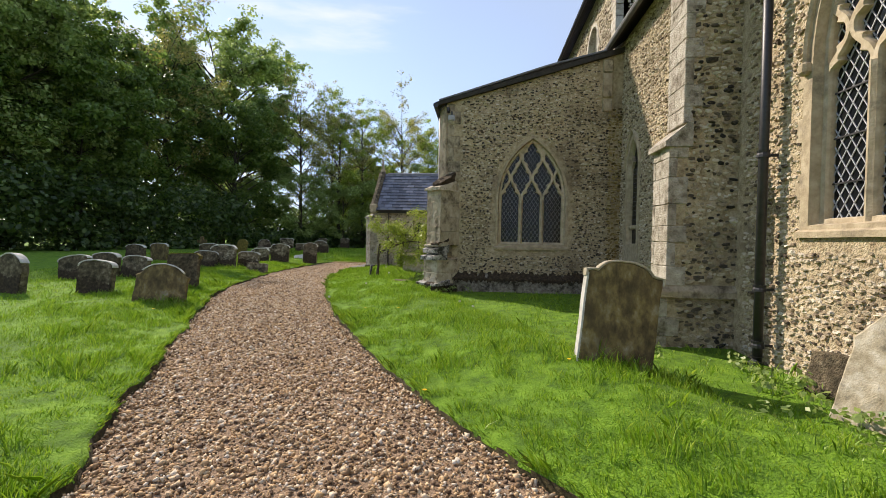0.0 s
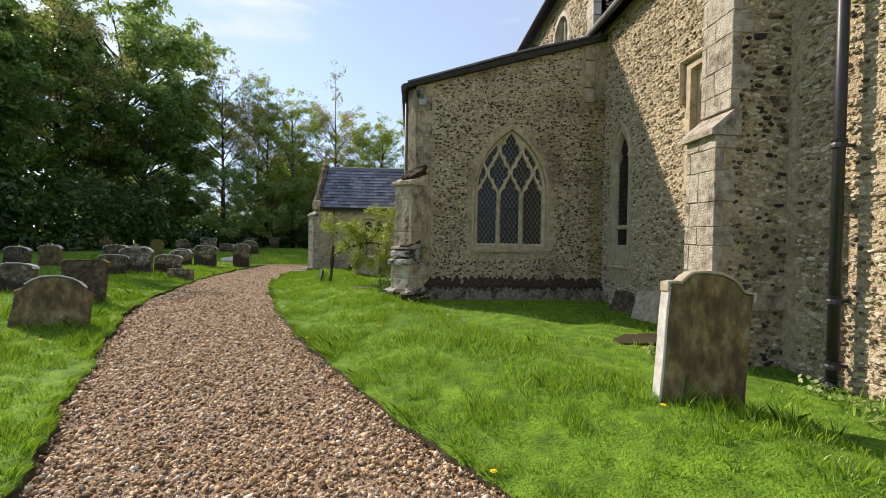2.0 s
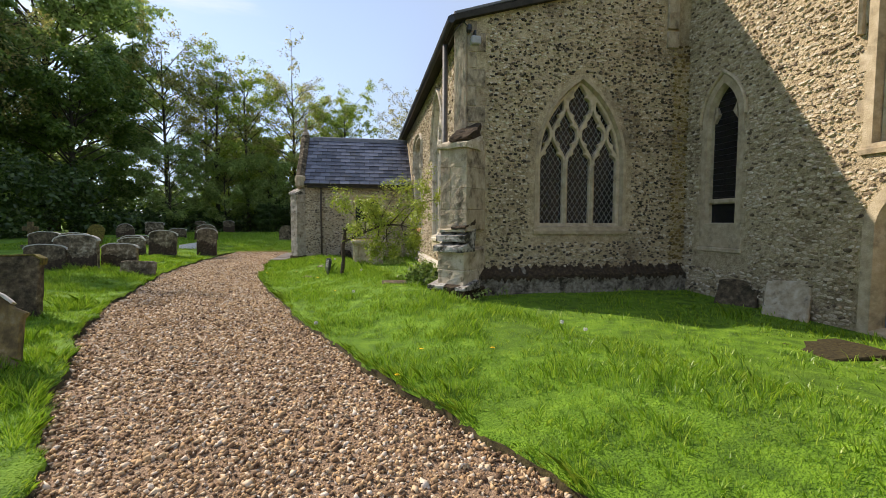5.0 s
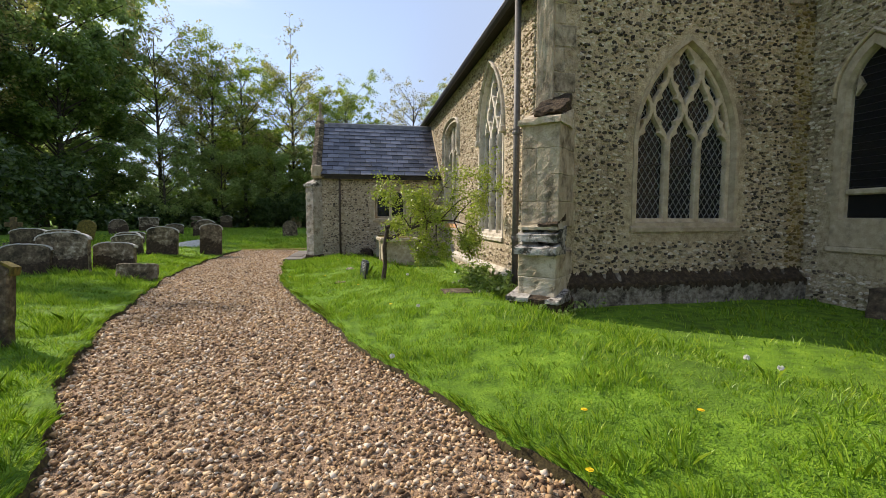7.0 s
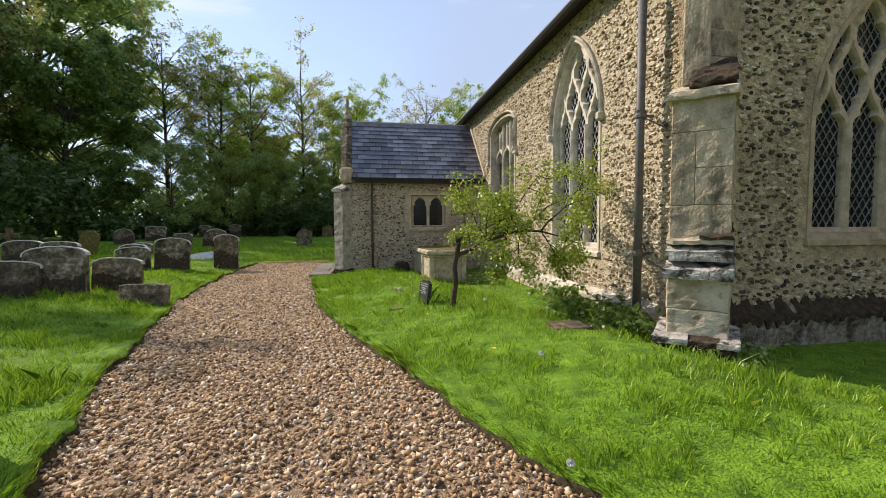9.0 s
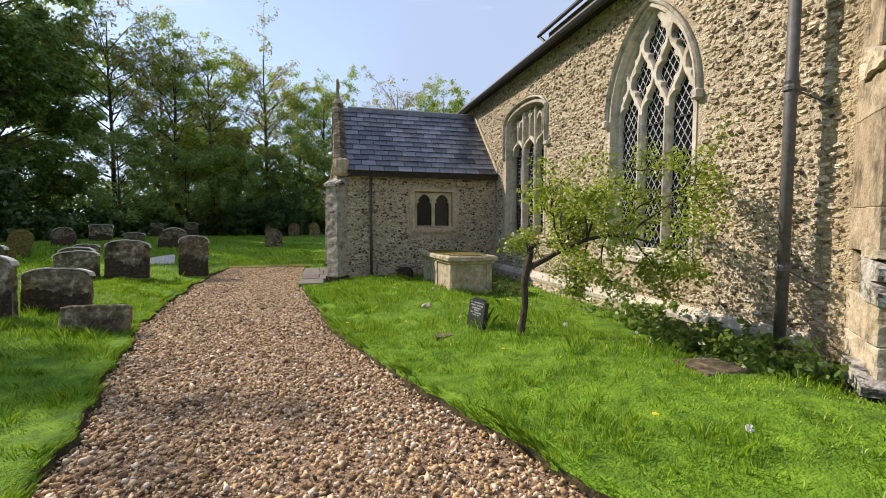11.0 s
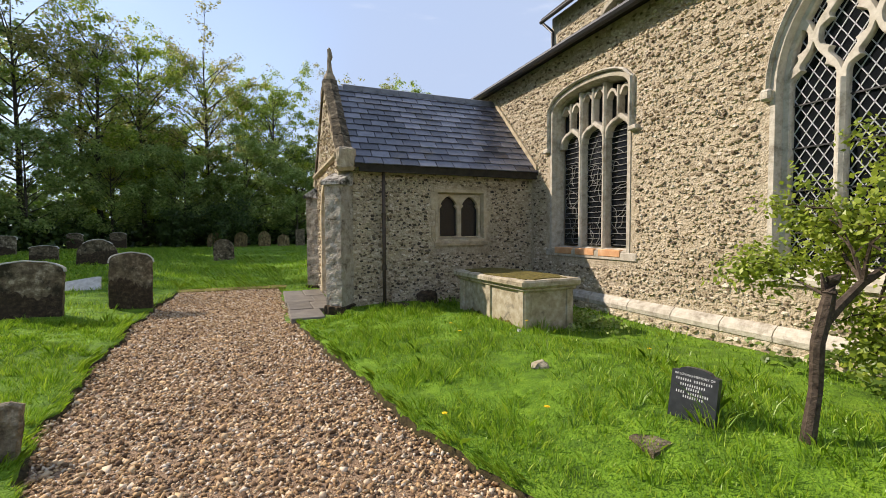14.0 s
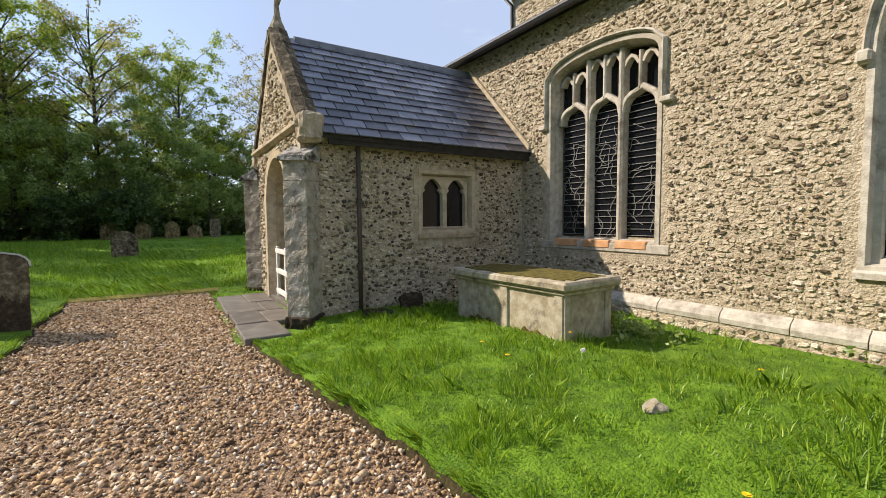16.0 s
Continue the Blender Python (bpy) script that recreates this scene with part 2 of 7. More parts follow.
LEAF_DARK = leaf_mat("deep_green_leaves", (0.075, 0.14, 0.024), (0.135, 0.22, 0.04), (0.22, 0.31, 0.06), 0.5)
LEAF_MID = leaf_mat("mid_green_leaves", (0.16, 0.245, 0.062), (0.285, 0.39, 0.1), (0.43, 0.51, 0.17), 0.5)
GRASS = leaf_mat("grass_blades", (0.09, 0.2, 0.009), (0.195, 0.36, 0.017), (0.35, 0.47, 0.05), 0.4, 2.2)
LEAF_LIGHT = leaf_mat("fresh_green_leaves", (0.15, 0.235, 0.025), (0.28, 0.38, 0.045), (0.46, 0.52, 0.09), 0.5)
LEAF_OLIVE = leaf_mat("young_olive_leaves", (0.22, 0.23, 0.055), (0.34, 0.32, 0.085), (0.48, 0.42, 0.14), 0.5)
# darker than the other leaves: shade under the crowns is in this colour
LEAF_HEDGE = leaf_mat("shade_darkened_undergrowth_leaves", (0.03, 0.06, 0.014), (0.06, 0.11, 0.024), (0.12, 0.18, 0.04))
LEAF_BUSH = leaf_mat("hawthorn_leaves", (0.16, 0.23, 0.02), (0.27, 0.35, 0.035), (0.4, 0.46, 0.07))


def glass_mat(name, tint, rough=0.08):
    m = bpy.data.materials.new(name)
    m.use_nodes = True
    b = m.node_tree.nodes["Principled BSDF"]
    b.inputs["Base Color"].default_value = (*tint, 1)
    b.inputs["Roughness"].default_value = rough
    b.inputs["Transmission Weight"].default_value = 0.25
    b.inputs["IOR"].default_value = 1.35
    n, l = m.node_tree.nodes, m.node_tree.links
    nz = n.new("ShaderNodeTexNoise")
    nz.inputs["Scale"].default_value = 9.0
    tc = n.new("ShaderNodeTexCoord")
    l.new(tc.outputs["Object"], nz.inputs["Vector"])
    bp = n.new("ShaderNodeBump")
    bp.inputs["Strength"].default_value, bp.inputs["Distance"].default_value = 0.25, 0.02
    l.new(nz.outputs["Fac"], bp.inputs["Height"])
    l.new(bp.outputs["Normal"], b.inputs["Normal"])
    return m


GLASS = glass_mat("old_leaded_glass", (0.012, 0.014, 0.017), 0.12)

# ---- building blocks ----
from mathutils.geometry import tessellate_polygon


def mesh_of(name, verts, faces, material, smooth=False):
    me = bpy.data.meshes.new(name)
    me.from_pydata([tuple(v) for v in verts], [], faces)
    me.materials.append(material)
    if smooth:
        me.polygons.foreach_set("use_smooth", [True] * len(me.polygons))
    me.update()
    return me


class Shape:
    """Gathers vertices and faces of one mesh."""

    def __init__(self):
        self.v, self.f = [], []

    def add(self, verts, faces):
        k = len(self.v)
        self.v += [tuple(p) for p in verts]
        self.f += [tuple(i + k for i in face) for face in faces]
        return self

    def box(self, a, b, P=None, bevel=0.0):
        (x0, y0, z0), (x1, y1, z1) = a, b
        if bevel <= 0:
            c = [(x0, y0, z0), (x1, y0, z0), (x1, y1, z0), (x0, y1, z0), (x0, y0, z1), (x1, y0, z1), (x1, y1, z1), (x0, y1, z1)]
            fs = [(0, 3, 2, 1), (4, 5, 6, 7), (0, 1, 5, 4), (1, 2, 6, 5), (2, 3, 7, 6), (3, 0, 4, 7)]
        else:
            e = bevel
            bm = bmesh.new()
            bmesh.ops.create_cube(bm, size=1.0, matrix=Matrix.Translation(((x0 + x1) / 2, (y0 + y1) / 2, (z0 + z1) / 2)) @ Matrix.Diagonal((x1 - x0, y1 - y0, z1 - z0, 1)))
            bmesh.ops.bevel(bm, geom=bm.edges[:], offset=e, segments=1, affect="EDGES")
            bm.verts.index_update()
            c = [tuple(v.co) for v in bm.verts]
            fs = [tuple(v.index for v in f.verts) for f in bm.faces]
            bm.free()
        return self.add([P(*p) for p in c] if P else c, fs)

    def prism(self, pts, d0, d1, P, cap0=True):
        """A polygon in the wall's plane, pushed from depth d0 to d1."""
        n = len(pts)
        fs = [(i, (i + 1) % n, n + (i + 1) % n, n + i) for i in range(n)] + [tuple(range(n, 2 * n))]
        if cap0:
            fs.append(tuple(range(n - 1, -1, -1)))
        return self.add([P(u, v, d0) for u, v in pts] + [P(u, v, d1) for u, v in pts], fs)

    def sweep(self, pts, half, d0, d1, P, closed=False, chamfer=0.0, off=0.0):
        """A bar along a line in the wall's plane, with chamfered front edges."""
        n = len(pts)
        ring = [(-half, d0), (-half, d1 - chamfer), (-half + chamfer, d1), (half - chamfer, d1), (half, d1 - chamfer), (half, d0)] if chamfer else [(-half, d0), (-half, d1), (half, d1), (half, d0)]
        k, verts = len(ring), []
        for i, (u, v) in enumerate(pts):
            a = pts[(i - 1) % n] if closed or i else pts[i]
            b = pts[(i + 1) % n] if closed or i < n - 1 else pts[i]
            t = Vector((b[0] - a[0], b[1] - a[1]))
            t = t.normalized() if t.length > 1e-9 else Vector((0, 1))
            s = 1.0
            if (closed or 0 < i < n - 1):
                e = Vector((pts[i][0] - a[0], pts[i][1] - a[1]))
                if e.length > 1e-9:
                    s = 1 / max(0.55, abs(e.normalized().dot(t)))
            nx, ny = -t.y, t.x
            verts += [P(u + nx * (w + off) * s, v + ny * (w + off) * s, d) for w, d in ring]
        fs = []
        for i in range(n if closed else n - 1):
            j = (i + 1) % n
            fs += [(i * k + q, i * k + q + 1, j * k + q + 1, j * k + q) for q in range(k - 1)]
        if not closed:
            fs += [tuple(range(k)), tuple(range((n - 1) * k + k - 1, (n - 1) * k - 1, -1))]
        return self.add(verts, fs)

    def tube(self, pts, radii, sides=8, caps=True):
        n = len(pts)
        verts = []
        for i, p in enumerate(pts):
            p = Vector(p)
            t = Vector(pts[min(i + 1, n - 1)]) - Vector(pts[max(i - 1, 0)])
            t = t.normalized() if t.length > 1e-9 else Vector((0, 0, 1))
            a = t.cross(Vector((0, 0, 1)) if abs(t.z) < 0.9 else Vector((1, 0, 0))).normalized()
            b = t.cross(a)
            r = radii[i] if hasattr(radii, "__len__") else radii
            verts += [p + r * (math.cos(q) * a + math.sin(q) * b) for q in (2 * math.pi * s / sides for s in range(sides))]
        fs = [(i * sides + s, i * sides + (s + 1) % sides, (i + 1) * sides + (s + 1) % sides, (i + 1) * sides + s) for i in range(n - 1) for s in range(sides)]
        if caps:
            fs += [tuple(range(sides - 1, -1, -1)), tuple(range((n - 1) * sides, n * sides))]
        return self.add(verts, fs)


def part(name, shape, material, parent=None, label="", smooth=False, rough=0.0, cuts=0):
    """One mesh object from a Shape, under a thing or a part; rough: how far its worn surface wanders (metres)."""
    me = mesh_of(name, shape.v, shape.f, material, smooth)
    bm = bmesh.new()
    bm.from_mesh(me)
    bmesh.ops.recalc_face_normals(bm, faces=bm.faces[:])
    if rough:
        if cuts:
            bmesh.ops.subdivide_edges(bm, edges=bm.edges[:], cuts=cuts, use_grid_fill=True)
        for v in bm.verts:
            v.co += rough * (noise.noise_vector(v.co * 9.0) + 0.6 * noise.noise_vector(v.co * 23.0))
    bm.to_mesh(me)
    bm.free()
    ob = new(name, me)
    if parent is not None:
        ob.parent = parent
        ob.matrix_parent_inverse = parent.matrix_basis.inverted()
    if label:
        ob["label"] = label
    return ob


def thing(name, base, label, category, group=""):
    e = new(name)
    e.empty_display_size = 0.2
    e.matrix_basis = Matrix.Translation(base)
    return tagged(e, label, category, group)


def plane_x(x, sign=-1):
    """A wall in a plane of constant x that faces sign * x: (y, z, depth) to the world."""
    return lambda u, v, d=0.0: (x + sign * d, u, v)


def plane_y(y, sign=-1):
    return lambda u, v, d=0.0: (u, y + sign * d, v)


def arch(u0, u1, v0, vs, va, n=9):
    """A pointed opening's outline, anticlockwise from the lower left corner."""
    c, w, h = (u0 + u1) / 2, (u1 - u0) / 2, va - vs
    r = (w * w + h * h) / (2 * w)
    a1 = math.acos(max(-1, min(1, (r - w) / r)))
    right = [(u1 - r + r * math.cos(a), vs + r * math.sin(a)) for a in (a1 * i / n for i in range(n + 1))]
    left = [(2 * c - u, v) for u, v in reversed(right[:-1])]
    return [(u0, v0), (u1, v0)] + right + left


def four_centred(u0, u1, v0, vs, va, n=10):
    c, w, h = (u0 + u1) / 2, (u1 - u0) / 2, va - vs
    top = [(c + w * math.cos(a), vs + h * math.sin(a) ** 0.9) for a in (math.pi * i / (2 * n) for i in range(2 * n + 1))]
    return [(u0, v0), (u1, v0)] + top


def rect(u0, u1, v0, v1):
    return [(u0, v0), (u1, v0), (u1, v1), (u0, v1)]


def inside(pt, poly):
    x, y, hit = pt[0], pt[1], False
    j = len(poly) - 1
    for i in range(len(poly)):
        (xi, yi), (xj, yj) = poly[i], poly[j]
        if (yi > y) != (yj > y) and x < (xj - xi) * (y - yi) / (yj - yi) + xi:
            hit = not hit
        j = i
    return hit


def grown(poly, g):
    """The outline pushed outwards by g (anticlockwise outlines)."""
    n, out = len(poly), []
    for i in range(n):
        a, p, b = Vector(poly[i - 1]), Vector(poly[i]), Vector(poly[(i + 1) % n])
        e1, e2 = (p - a).normalized(), (b - p).normalized()
        n1, n2 = Vector((e1.y, -e1.x)), Vector((e2.y, -e2.x))
        m = n1 + n2
        m = m / max(0.35, m.dot(n1)) if m.length > 1e-6 else n1
        out.append((p.x + m.x * g, p.y + m.y * g))
    return out


def wall(name, P, outline, holes, thick, material):
    """A wall with thickness, cut through by its openings."""
    loops = [outline] + holes
    flat = [p for loop in loops for p in loop]
    tris = tessellate_polygon([[Vector((u, v, 0)) for u, v in loop] for loop in loops])
    n = len(flat)
    s = Shape()
    fs = [tuple(t) for t in tris] + [tuple(n + i for i in reversed(t)) for t in tris]
    k = 0
    for loop in loops:
        m = len(loop)
        fs += [(k + i, k + (i + 1) % m, n + k + (i + 1) % m, n + k + i) for i in range(m)]
        k += m
    s.add([P(u, v, 0) for u, v in flat] + [P(u, v, -thick) for u, v in flat], fs)
    ob = part(name, s, material)
    return tagged(ob, kind="structure")

# ---- ground ----
LEFT_Y = [-12, -8, -3, 0, 2.3, 5.9, 8, 10.2, 11.6, 13.3, 15, 16.1, 20, 23.9]
LEFT_X = [4.6, 3.0, 0.5, -1.05, -2.37, -4.26, -5.3, -6.3, -6.72, -7.1, -7.5, -7.75, -8.08, -8.05]
RIGHT_Y = [-12, -8, -3, 0, 2.77, 4.4, 7.5, 9.8, 12.4, 14, 15.2, 19, 20.3, 23.9]
RIGHT_X = [8.5, 6.0, 3.9, 2.2, 0.41, -0.72, -2.4, -3.45, -4.4, -4.93, -5.2, -5.72, -5.78, -5.85]
PATH_END = 23.85


def smooth_line(ys, xs):
    grid = np.arange(-12, 24.01, 0.1)
    v = np.interp(grid, ys, xs)
    k = np.hanning(17)
    k /= k.sum()
    pad = np.concatenate([v[0] + (v[1] - v[0]) * np.arange(-8, 0), v, v[-1] + (v[-1] - v[-2]) * np.arange(1, 9)])
    return grid, np.convolve(pad, k, "valid")


LG, LV = smooth_line(LEFT_Y, LEFT_X)
RG, RV = smooth_line(RIGHT_Y, RIGHT_X)


def path_left(y):
    return np.interp(y, LG, LV) + 0.035 * np.sin(3.1 * y) + 0.025 * np.sin(7.7 * y + 1) + 0.015 * np.sin(19 * y)


def path_right(y):
    return np.interp(y, RG, RV) + 0.02 * np.sin(2.7 * y + 2) + 0.015 * np.sin(8.3 * y) + 0.01 * np.sin(21 * y)


def gravel_z(y):
    s = np.clip((np.asarray(y, float) - 4.5) / 8.5, 0, 1)
    return 0.16 * s * s * (3 - 2 * s) + 0.004 * np.clip(np.asarray(y, float) - 13, 0, 12)


def in_path(x, y, g=0.0):
    return (x > path_left(y) - g) & (x < path_right(y) + g) & (y < PATH_END + g) & (y > -12)


def lawn_z(x, y):
    x, y = np.asarray(x, float), np.asarray(y, float)
    z = gravel_z(y) + 0.055
    z = z + 0.018 * np.sin(1.3 * x + 0.7 * y) * np.sin(0.9 * y - 0.4 * x) + 0.01 * np.sin(3.1 * x - 2.2 * y)
    b = np.clip((path_left(np.clip(y, -12, 24)) - x) / 1.6, 0, 1)
    z = z + 0.12 * b * b * (3 - 2 * b)
    off = x - path_right(np.clip(y, -12, 24))          # a low swell that falls again to the church wall
    r, f = np.clip(off / 2.0, 0, 1), np.clip((off - 2.0) / 1.0, 0, 1)
    z = z + 0.2 * r * r * (3 - 2 * r) * (1 - 0.75 * f * f * (3 - 2 * f)) * np.clip((20.5 - y) / 3, 0.4, 1)
    return z


def axis(a, b, fine_a, fine_b, step):
    fine = list(np.arange(fine_a, fine_b + 1e-6, step))
    lo, hi, s = [], [], step
    p = fine_a
    while p > a:
        s *= 1.35
        p -= s
        lo.append(max(p, a))
    s, p = step, fine_b
    while p < b:
        s *= 1.35
        p += s
        hi.append(min(p, b))
    return np.array(lo[::-1] + fine + hi)


def build_ground():
    xs, ys = axis(-900, 900, -13, 4.5, 0.11), axis(-600, 1200, -3, 25.5, 0.11)
    X, Y = np.meshgrid(xs, ys)
    Z = lawn_z(X, Y)
    far = np.clip((np.hypot(X + 3, Y - 12) - 22) / 20, 0, 1)
    Z = Z * (1 - far) + 0.38 * far
    dip = in_path(X, Y, 0.13)
    Z = np.where(dip, gravel_z(Y) - 0.05, Z)
    Z = np.where((X > -5.86) & (X < -4.9) & (Y > 19.3) & (Y < 22.7), 0.2, Z)
    nx, ny = len(xs), len(ys)
    idx = np.arange(nx * ny).reshape(ny, nx)
    quads = np.stack([idx[:-1, :-1], idx[:-1, 1:], idx[1:, 1:], idx[1:, :-1]], -1).reshape(-1, 4)
    me = bpy.data.meshes.new("ground")
    me.vertices.add(nx * ny)
    me.vertices.foreach_set("co", np.stack([X, Y, Z], -1).astype(np.float32).ravel())
    me.loops.add(len(quads) * 4)
    me.loops.foreach_set("vertex_index", quads.astype(np.int32).ravel())
    me.polygons.add(len(quads))
    me.polygons.foreach_set("loop_start", np.arange(0, len(quads) * 4, 4, dtype=np.int32))
    me.update(calc_edges=True)
    me.polygons.foreach_set("use_smooth", [True] * len(quads))
    me.materials.append(GRASS_GROUND)
    tagged(new("ground", me), "bright green mown churchyard grass", "lawn", kind="structure")


build_ground()


def build_path():
    ys = np.arange(-12, PATH_END + 0.01, 0.12)
    verts, faces, k = [], [], 14
    for y in ys:
        a, b = float(path_left(y)), float(path_right(y))
        for i in range(k + 1):
            x = a + (b - a) * i / k
            z = float(gravel_z(y)) + 0.012 * math.sin(5 * x + 2 * y) * math.sin(3 * y) - (0.01 if i in (0, k) else 0)
            verts.append((x, y, z))
    for j in range(len(ys) - 1):
        for i in range(k):
            q = j * (k + 1) + i
            faces.append((q, q + 1, q + k + 2, q + k + 1))
    ob = new("gravel_path", mesh_of("gravel_path", verts, faces, GRAVEL_BED, True))
    tagged(ob, "curving brown flint gravel path between lawns", "path", kind="structure")
    # the cut turf edge on both sides
    for name, edge, sign in (("turf_edge_left", path_left, -1), ("turf_edge_right", path_right, 1)):
        s = Shape()
        rows = []
        for y in np.arange(-12, PATH_END - (0.0 if sign < 0 else 3.4), 0.06):
            x, g = float(edge(y)), float(gravel_z(y))
            w = 0.012 + 0.008 * math.sin(13 * y) * math.sin(5.3 * y) + 0.01 * random.random()
            top = float(lawn_z(x, y)) - 0.004 + 0.01 * random.random()
            rows.append([(x - sign * 0.02, y, g - 0.02), (x - sign * 0.012 * random.random(), y, g + 0.015), (x + sign * w * 0.6, y, top - 0.012), (x + sign * (w + 0.03), y, top - 0.014), (x + sign * (w + 0.12), y, top - 0.06)])
        v = [p for r in rows for p in r]
        f = [(5 * i + q, 5 * i + q + 1, 5 * i + q + 6, 5 * i + q + 5) for i in range(len(rows) - 1) for q in range(4)]
        s.add(v, f)
        tagged(part(name, s, EARTH), "dark soil edge of the cut turf along the path", "edging", kind="structure")
        rows = []
        for y in np.arange(-12, PATH_END + (0.3 if sign < 0 else -4.6), 0.07):
            x = float(edge(y)) + sign * (0.022 * random.random() - 0.004)
            rows.append([(x, y, float(lawn_z(x, y)) - 0.03), (x + sign * 0.015, y, float(lawn_z(x, y)) + 0.004), (x + sign * 0.15, y, float(lawn_z(x + sign * 0.15, y)) + 0.004), (x + sign * 0.34, y, float(lawn_z(x + sign * 0.34, y)) + 0.003), (x + sign * 0.4, y, float(lawn_z(x, y)) - 0.03)])
        s = Shape().add([p for r in rows for p in r], [(5 * i + q, 5 * i + q + 1, 5 * i + q + 6, 5 * i + q + 5) for i in range(len(rows) - 1) for q in range(4)])
        tagged(part(name.replace("edge", "lip"), s, GRASS_GROUND, smooth=True), "grassy lip of the lawn beside the path", "lawn", kind="structure")
    s = Shape()
    rows = []
    for x in np.arange(-8.1, -5.6, 0.06):
        rows.append([(x, PATH_END - 0.02, 0.17), (x, PATH_END + 0.02 * random.random(), 0.235), (x, PATH_END + 0.12 + 0.08 * random.random(), 0.275), (x, PATH_END + 0.45, 0.24)])
    s.add([p for r in rows for p in r], [(4 * i + q, 4 * i + q + 1, 4 * i + q + 5, 4 * i + q + 4) for i in range(len(rows) - 1) for q in range(3)])
    tagged(part("path_end_edge", s, DEAD_GRASS), "strip of dry yellowed grass ending the gravel", "edging", kind="structure")


build_path()

# ---- church walls ----
AISLE_X, END_Y, CHANCEL_X, PORCH_Y, GABLE_X, NAVE_X = -0.92, 11.35, 3.43, 19.85, -4.93, 3.43
P_END, P_AISLE, P_CHANCEL, P_PORCH, P_GABLE = plane_y(END_Y), plane_x(AISLE_X), plane_x(CHANCEL_X), plane_y(PORCH_Y), plane_x(GABLE_X)
P_NAVE, P_NAVE_END = plane_x(NAVE_X), plane_y(12.15)

W_END = arch(0.43, 2.1, 1.45, 2.62, 4.12)
W_AISLE = arch(13.45, 15.05, 1.2, 3.2, 4.56)
W_PERP = four_centred(17.2, 19.12, 1.32, 3.9, 4.2)
W_PORCH = rect(-3.04, -2.06, 1.5, 2.4)
W_LANCET = arch(10.16, 10.82, 1.5, 3.3, 3.92)
W_UPPER = rect(7.42, 8.16, 2.5, 4.36)
D_PRIEST = arch(7.3, 8.08, 0.2, 1.45, 1.98)
W_CHANCEL = arch(3.2, 4.97, 1.74, 3.45, 5.2)
D_PORCH = four_centred(20.72, 22.3, 0.1, 1.9, 2.72)
W_CLERE = [arch(y - 0.62, y + 0.62, 6.9, 7.7, 8.35) for y in (14.6, 18.4, 22.2)]

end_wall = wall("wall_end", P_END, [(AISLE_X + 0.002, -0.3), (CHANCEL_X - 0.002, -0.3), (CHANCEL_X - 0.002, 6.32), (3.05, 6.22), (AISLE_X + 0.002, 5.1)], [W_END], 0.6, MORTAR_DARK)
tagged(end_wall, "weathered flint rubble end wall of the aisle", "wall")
aisle_wall = wall("wall_aisle", P_AISLE, rect(END_Y + 0.6, 30.0, -0.3, 4.98), [W_AISLE, W_PERP], 0.58, MORTAR)
tagged(aisle_wall, "sunlit cream flint rubble aisle wall", "wall")
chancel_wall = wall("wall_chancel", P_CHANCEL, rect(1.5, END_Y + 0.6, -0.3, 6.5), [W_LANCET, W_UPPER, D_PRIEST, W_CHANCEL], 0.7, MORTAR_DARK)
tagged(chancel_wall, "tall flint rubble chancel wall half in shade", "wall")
porch_wall = wall("wall_porch", P_PORCH, rect(GABLE_X + 0.222, AISLE_X - 0.002, -0.3, 2.86), [W_PORCH], 0.45, MORTAR)
tagged(porch_wall, "shaded flint rubble side wall of the porch", "wall")
gable_wall = wall("wall_porch_gable", P_GABLE, [(PORCH_Y, -0.3), (23.15, -0.3), (23.15, 2.95), (21.5, 4.72), (PORCH_Y, 2.95)], [D_PORCH], 0.22, MORTAR)
tagged(gable_wall, "pale rubble porch gable with an arched entrance", "wall")
porch_back = wall("wall_porch_back", plane_y(23.15, 1), rect(GABLE_X + 0.222, AISLE_X - 0.002, -0.3, 2.86), [], 0.45, MORTAR_DARK)
nave_wall = wall("wall_nave", P_NAVE, rect(12.15, 25.2, 5.6, 9.1), W_CLERE, 0.6, MORTAR)
tagged(nave_wall, "pale flint clerestory wall above the aisle roof", "wall")
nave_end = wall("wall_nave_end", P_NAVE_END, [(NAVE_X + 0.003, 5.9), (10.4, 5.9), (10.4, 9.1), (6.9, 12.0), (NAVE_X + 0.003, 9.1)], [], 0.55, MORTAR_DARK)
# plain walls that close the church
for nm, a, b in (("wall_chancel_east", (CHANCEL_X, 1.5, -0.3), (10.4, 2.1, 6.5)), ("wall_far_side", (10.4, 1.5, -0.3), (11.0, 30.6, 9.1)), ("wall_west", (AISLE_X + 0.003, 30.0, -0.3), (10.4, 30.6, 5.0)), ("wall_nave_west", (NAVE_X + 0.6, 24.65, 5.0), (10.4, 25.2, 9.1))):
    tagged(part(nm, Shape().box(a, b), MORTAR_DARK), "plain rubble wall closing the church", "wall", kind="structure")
tagged(part("floor_nave", Shape().box((AISLE_X + 0.59, 11.96, -0.2), (10.4, 30.0, 0.25)), SLAB), "dim stone church floor", "floor", kind="structure")
tagged(part("floor_chancel", Shape().box((CHANCEL_X + 0.71, 2.1, -0.2), (10.4, 11.95, 0.25)), SLAB), "dim stone chancel floor", "floor", kind="structure")
tagged(part("floor_porch", Shape().box((GABLE_X + 0.01, 20.3, -0.2), (AISLE_X - 0.003, 22.7, 0.3)), SLAB), "worn stone porch floor", "floor", kind="structure")

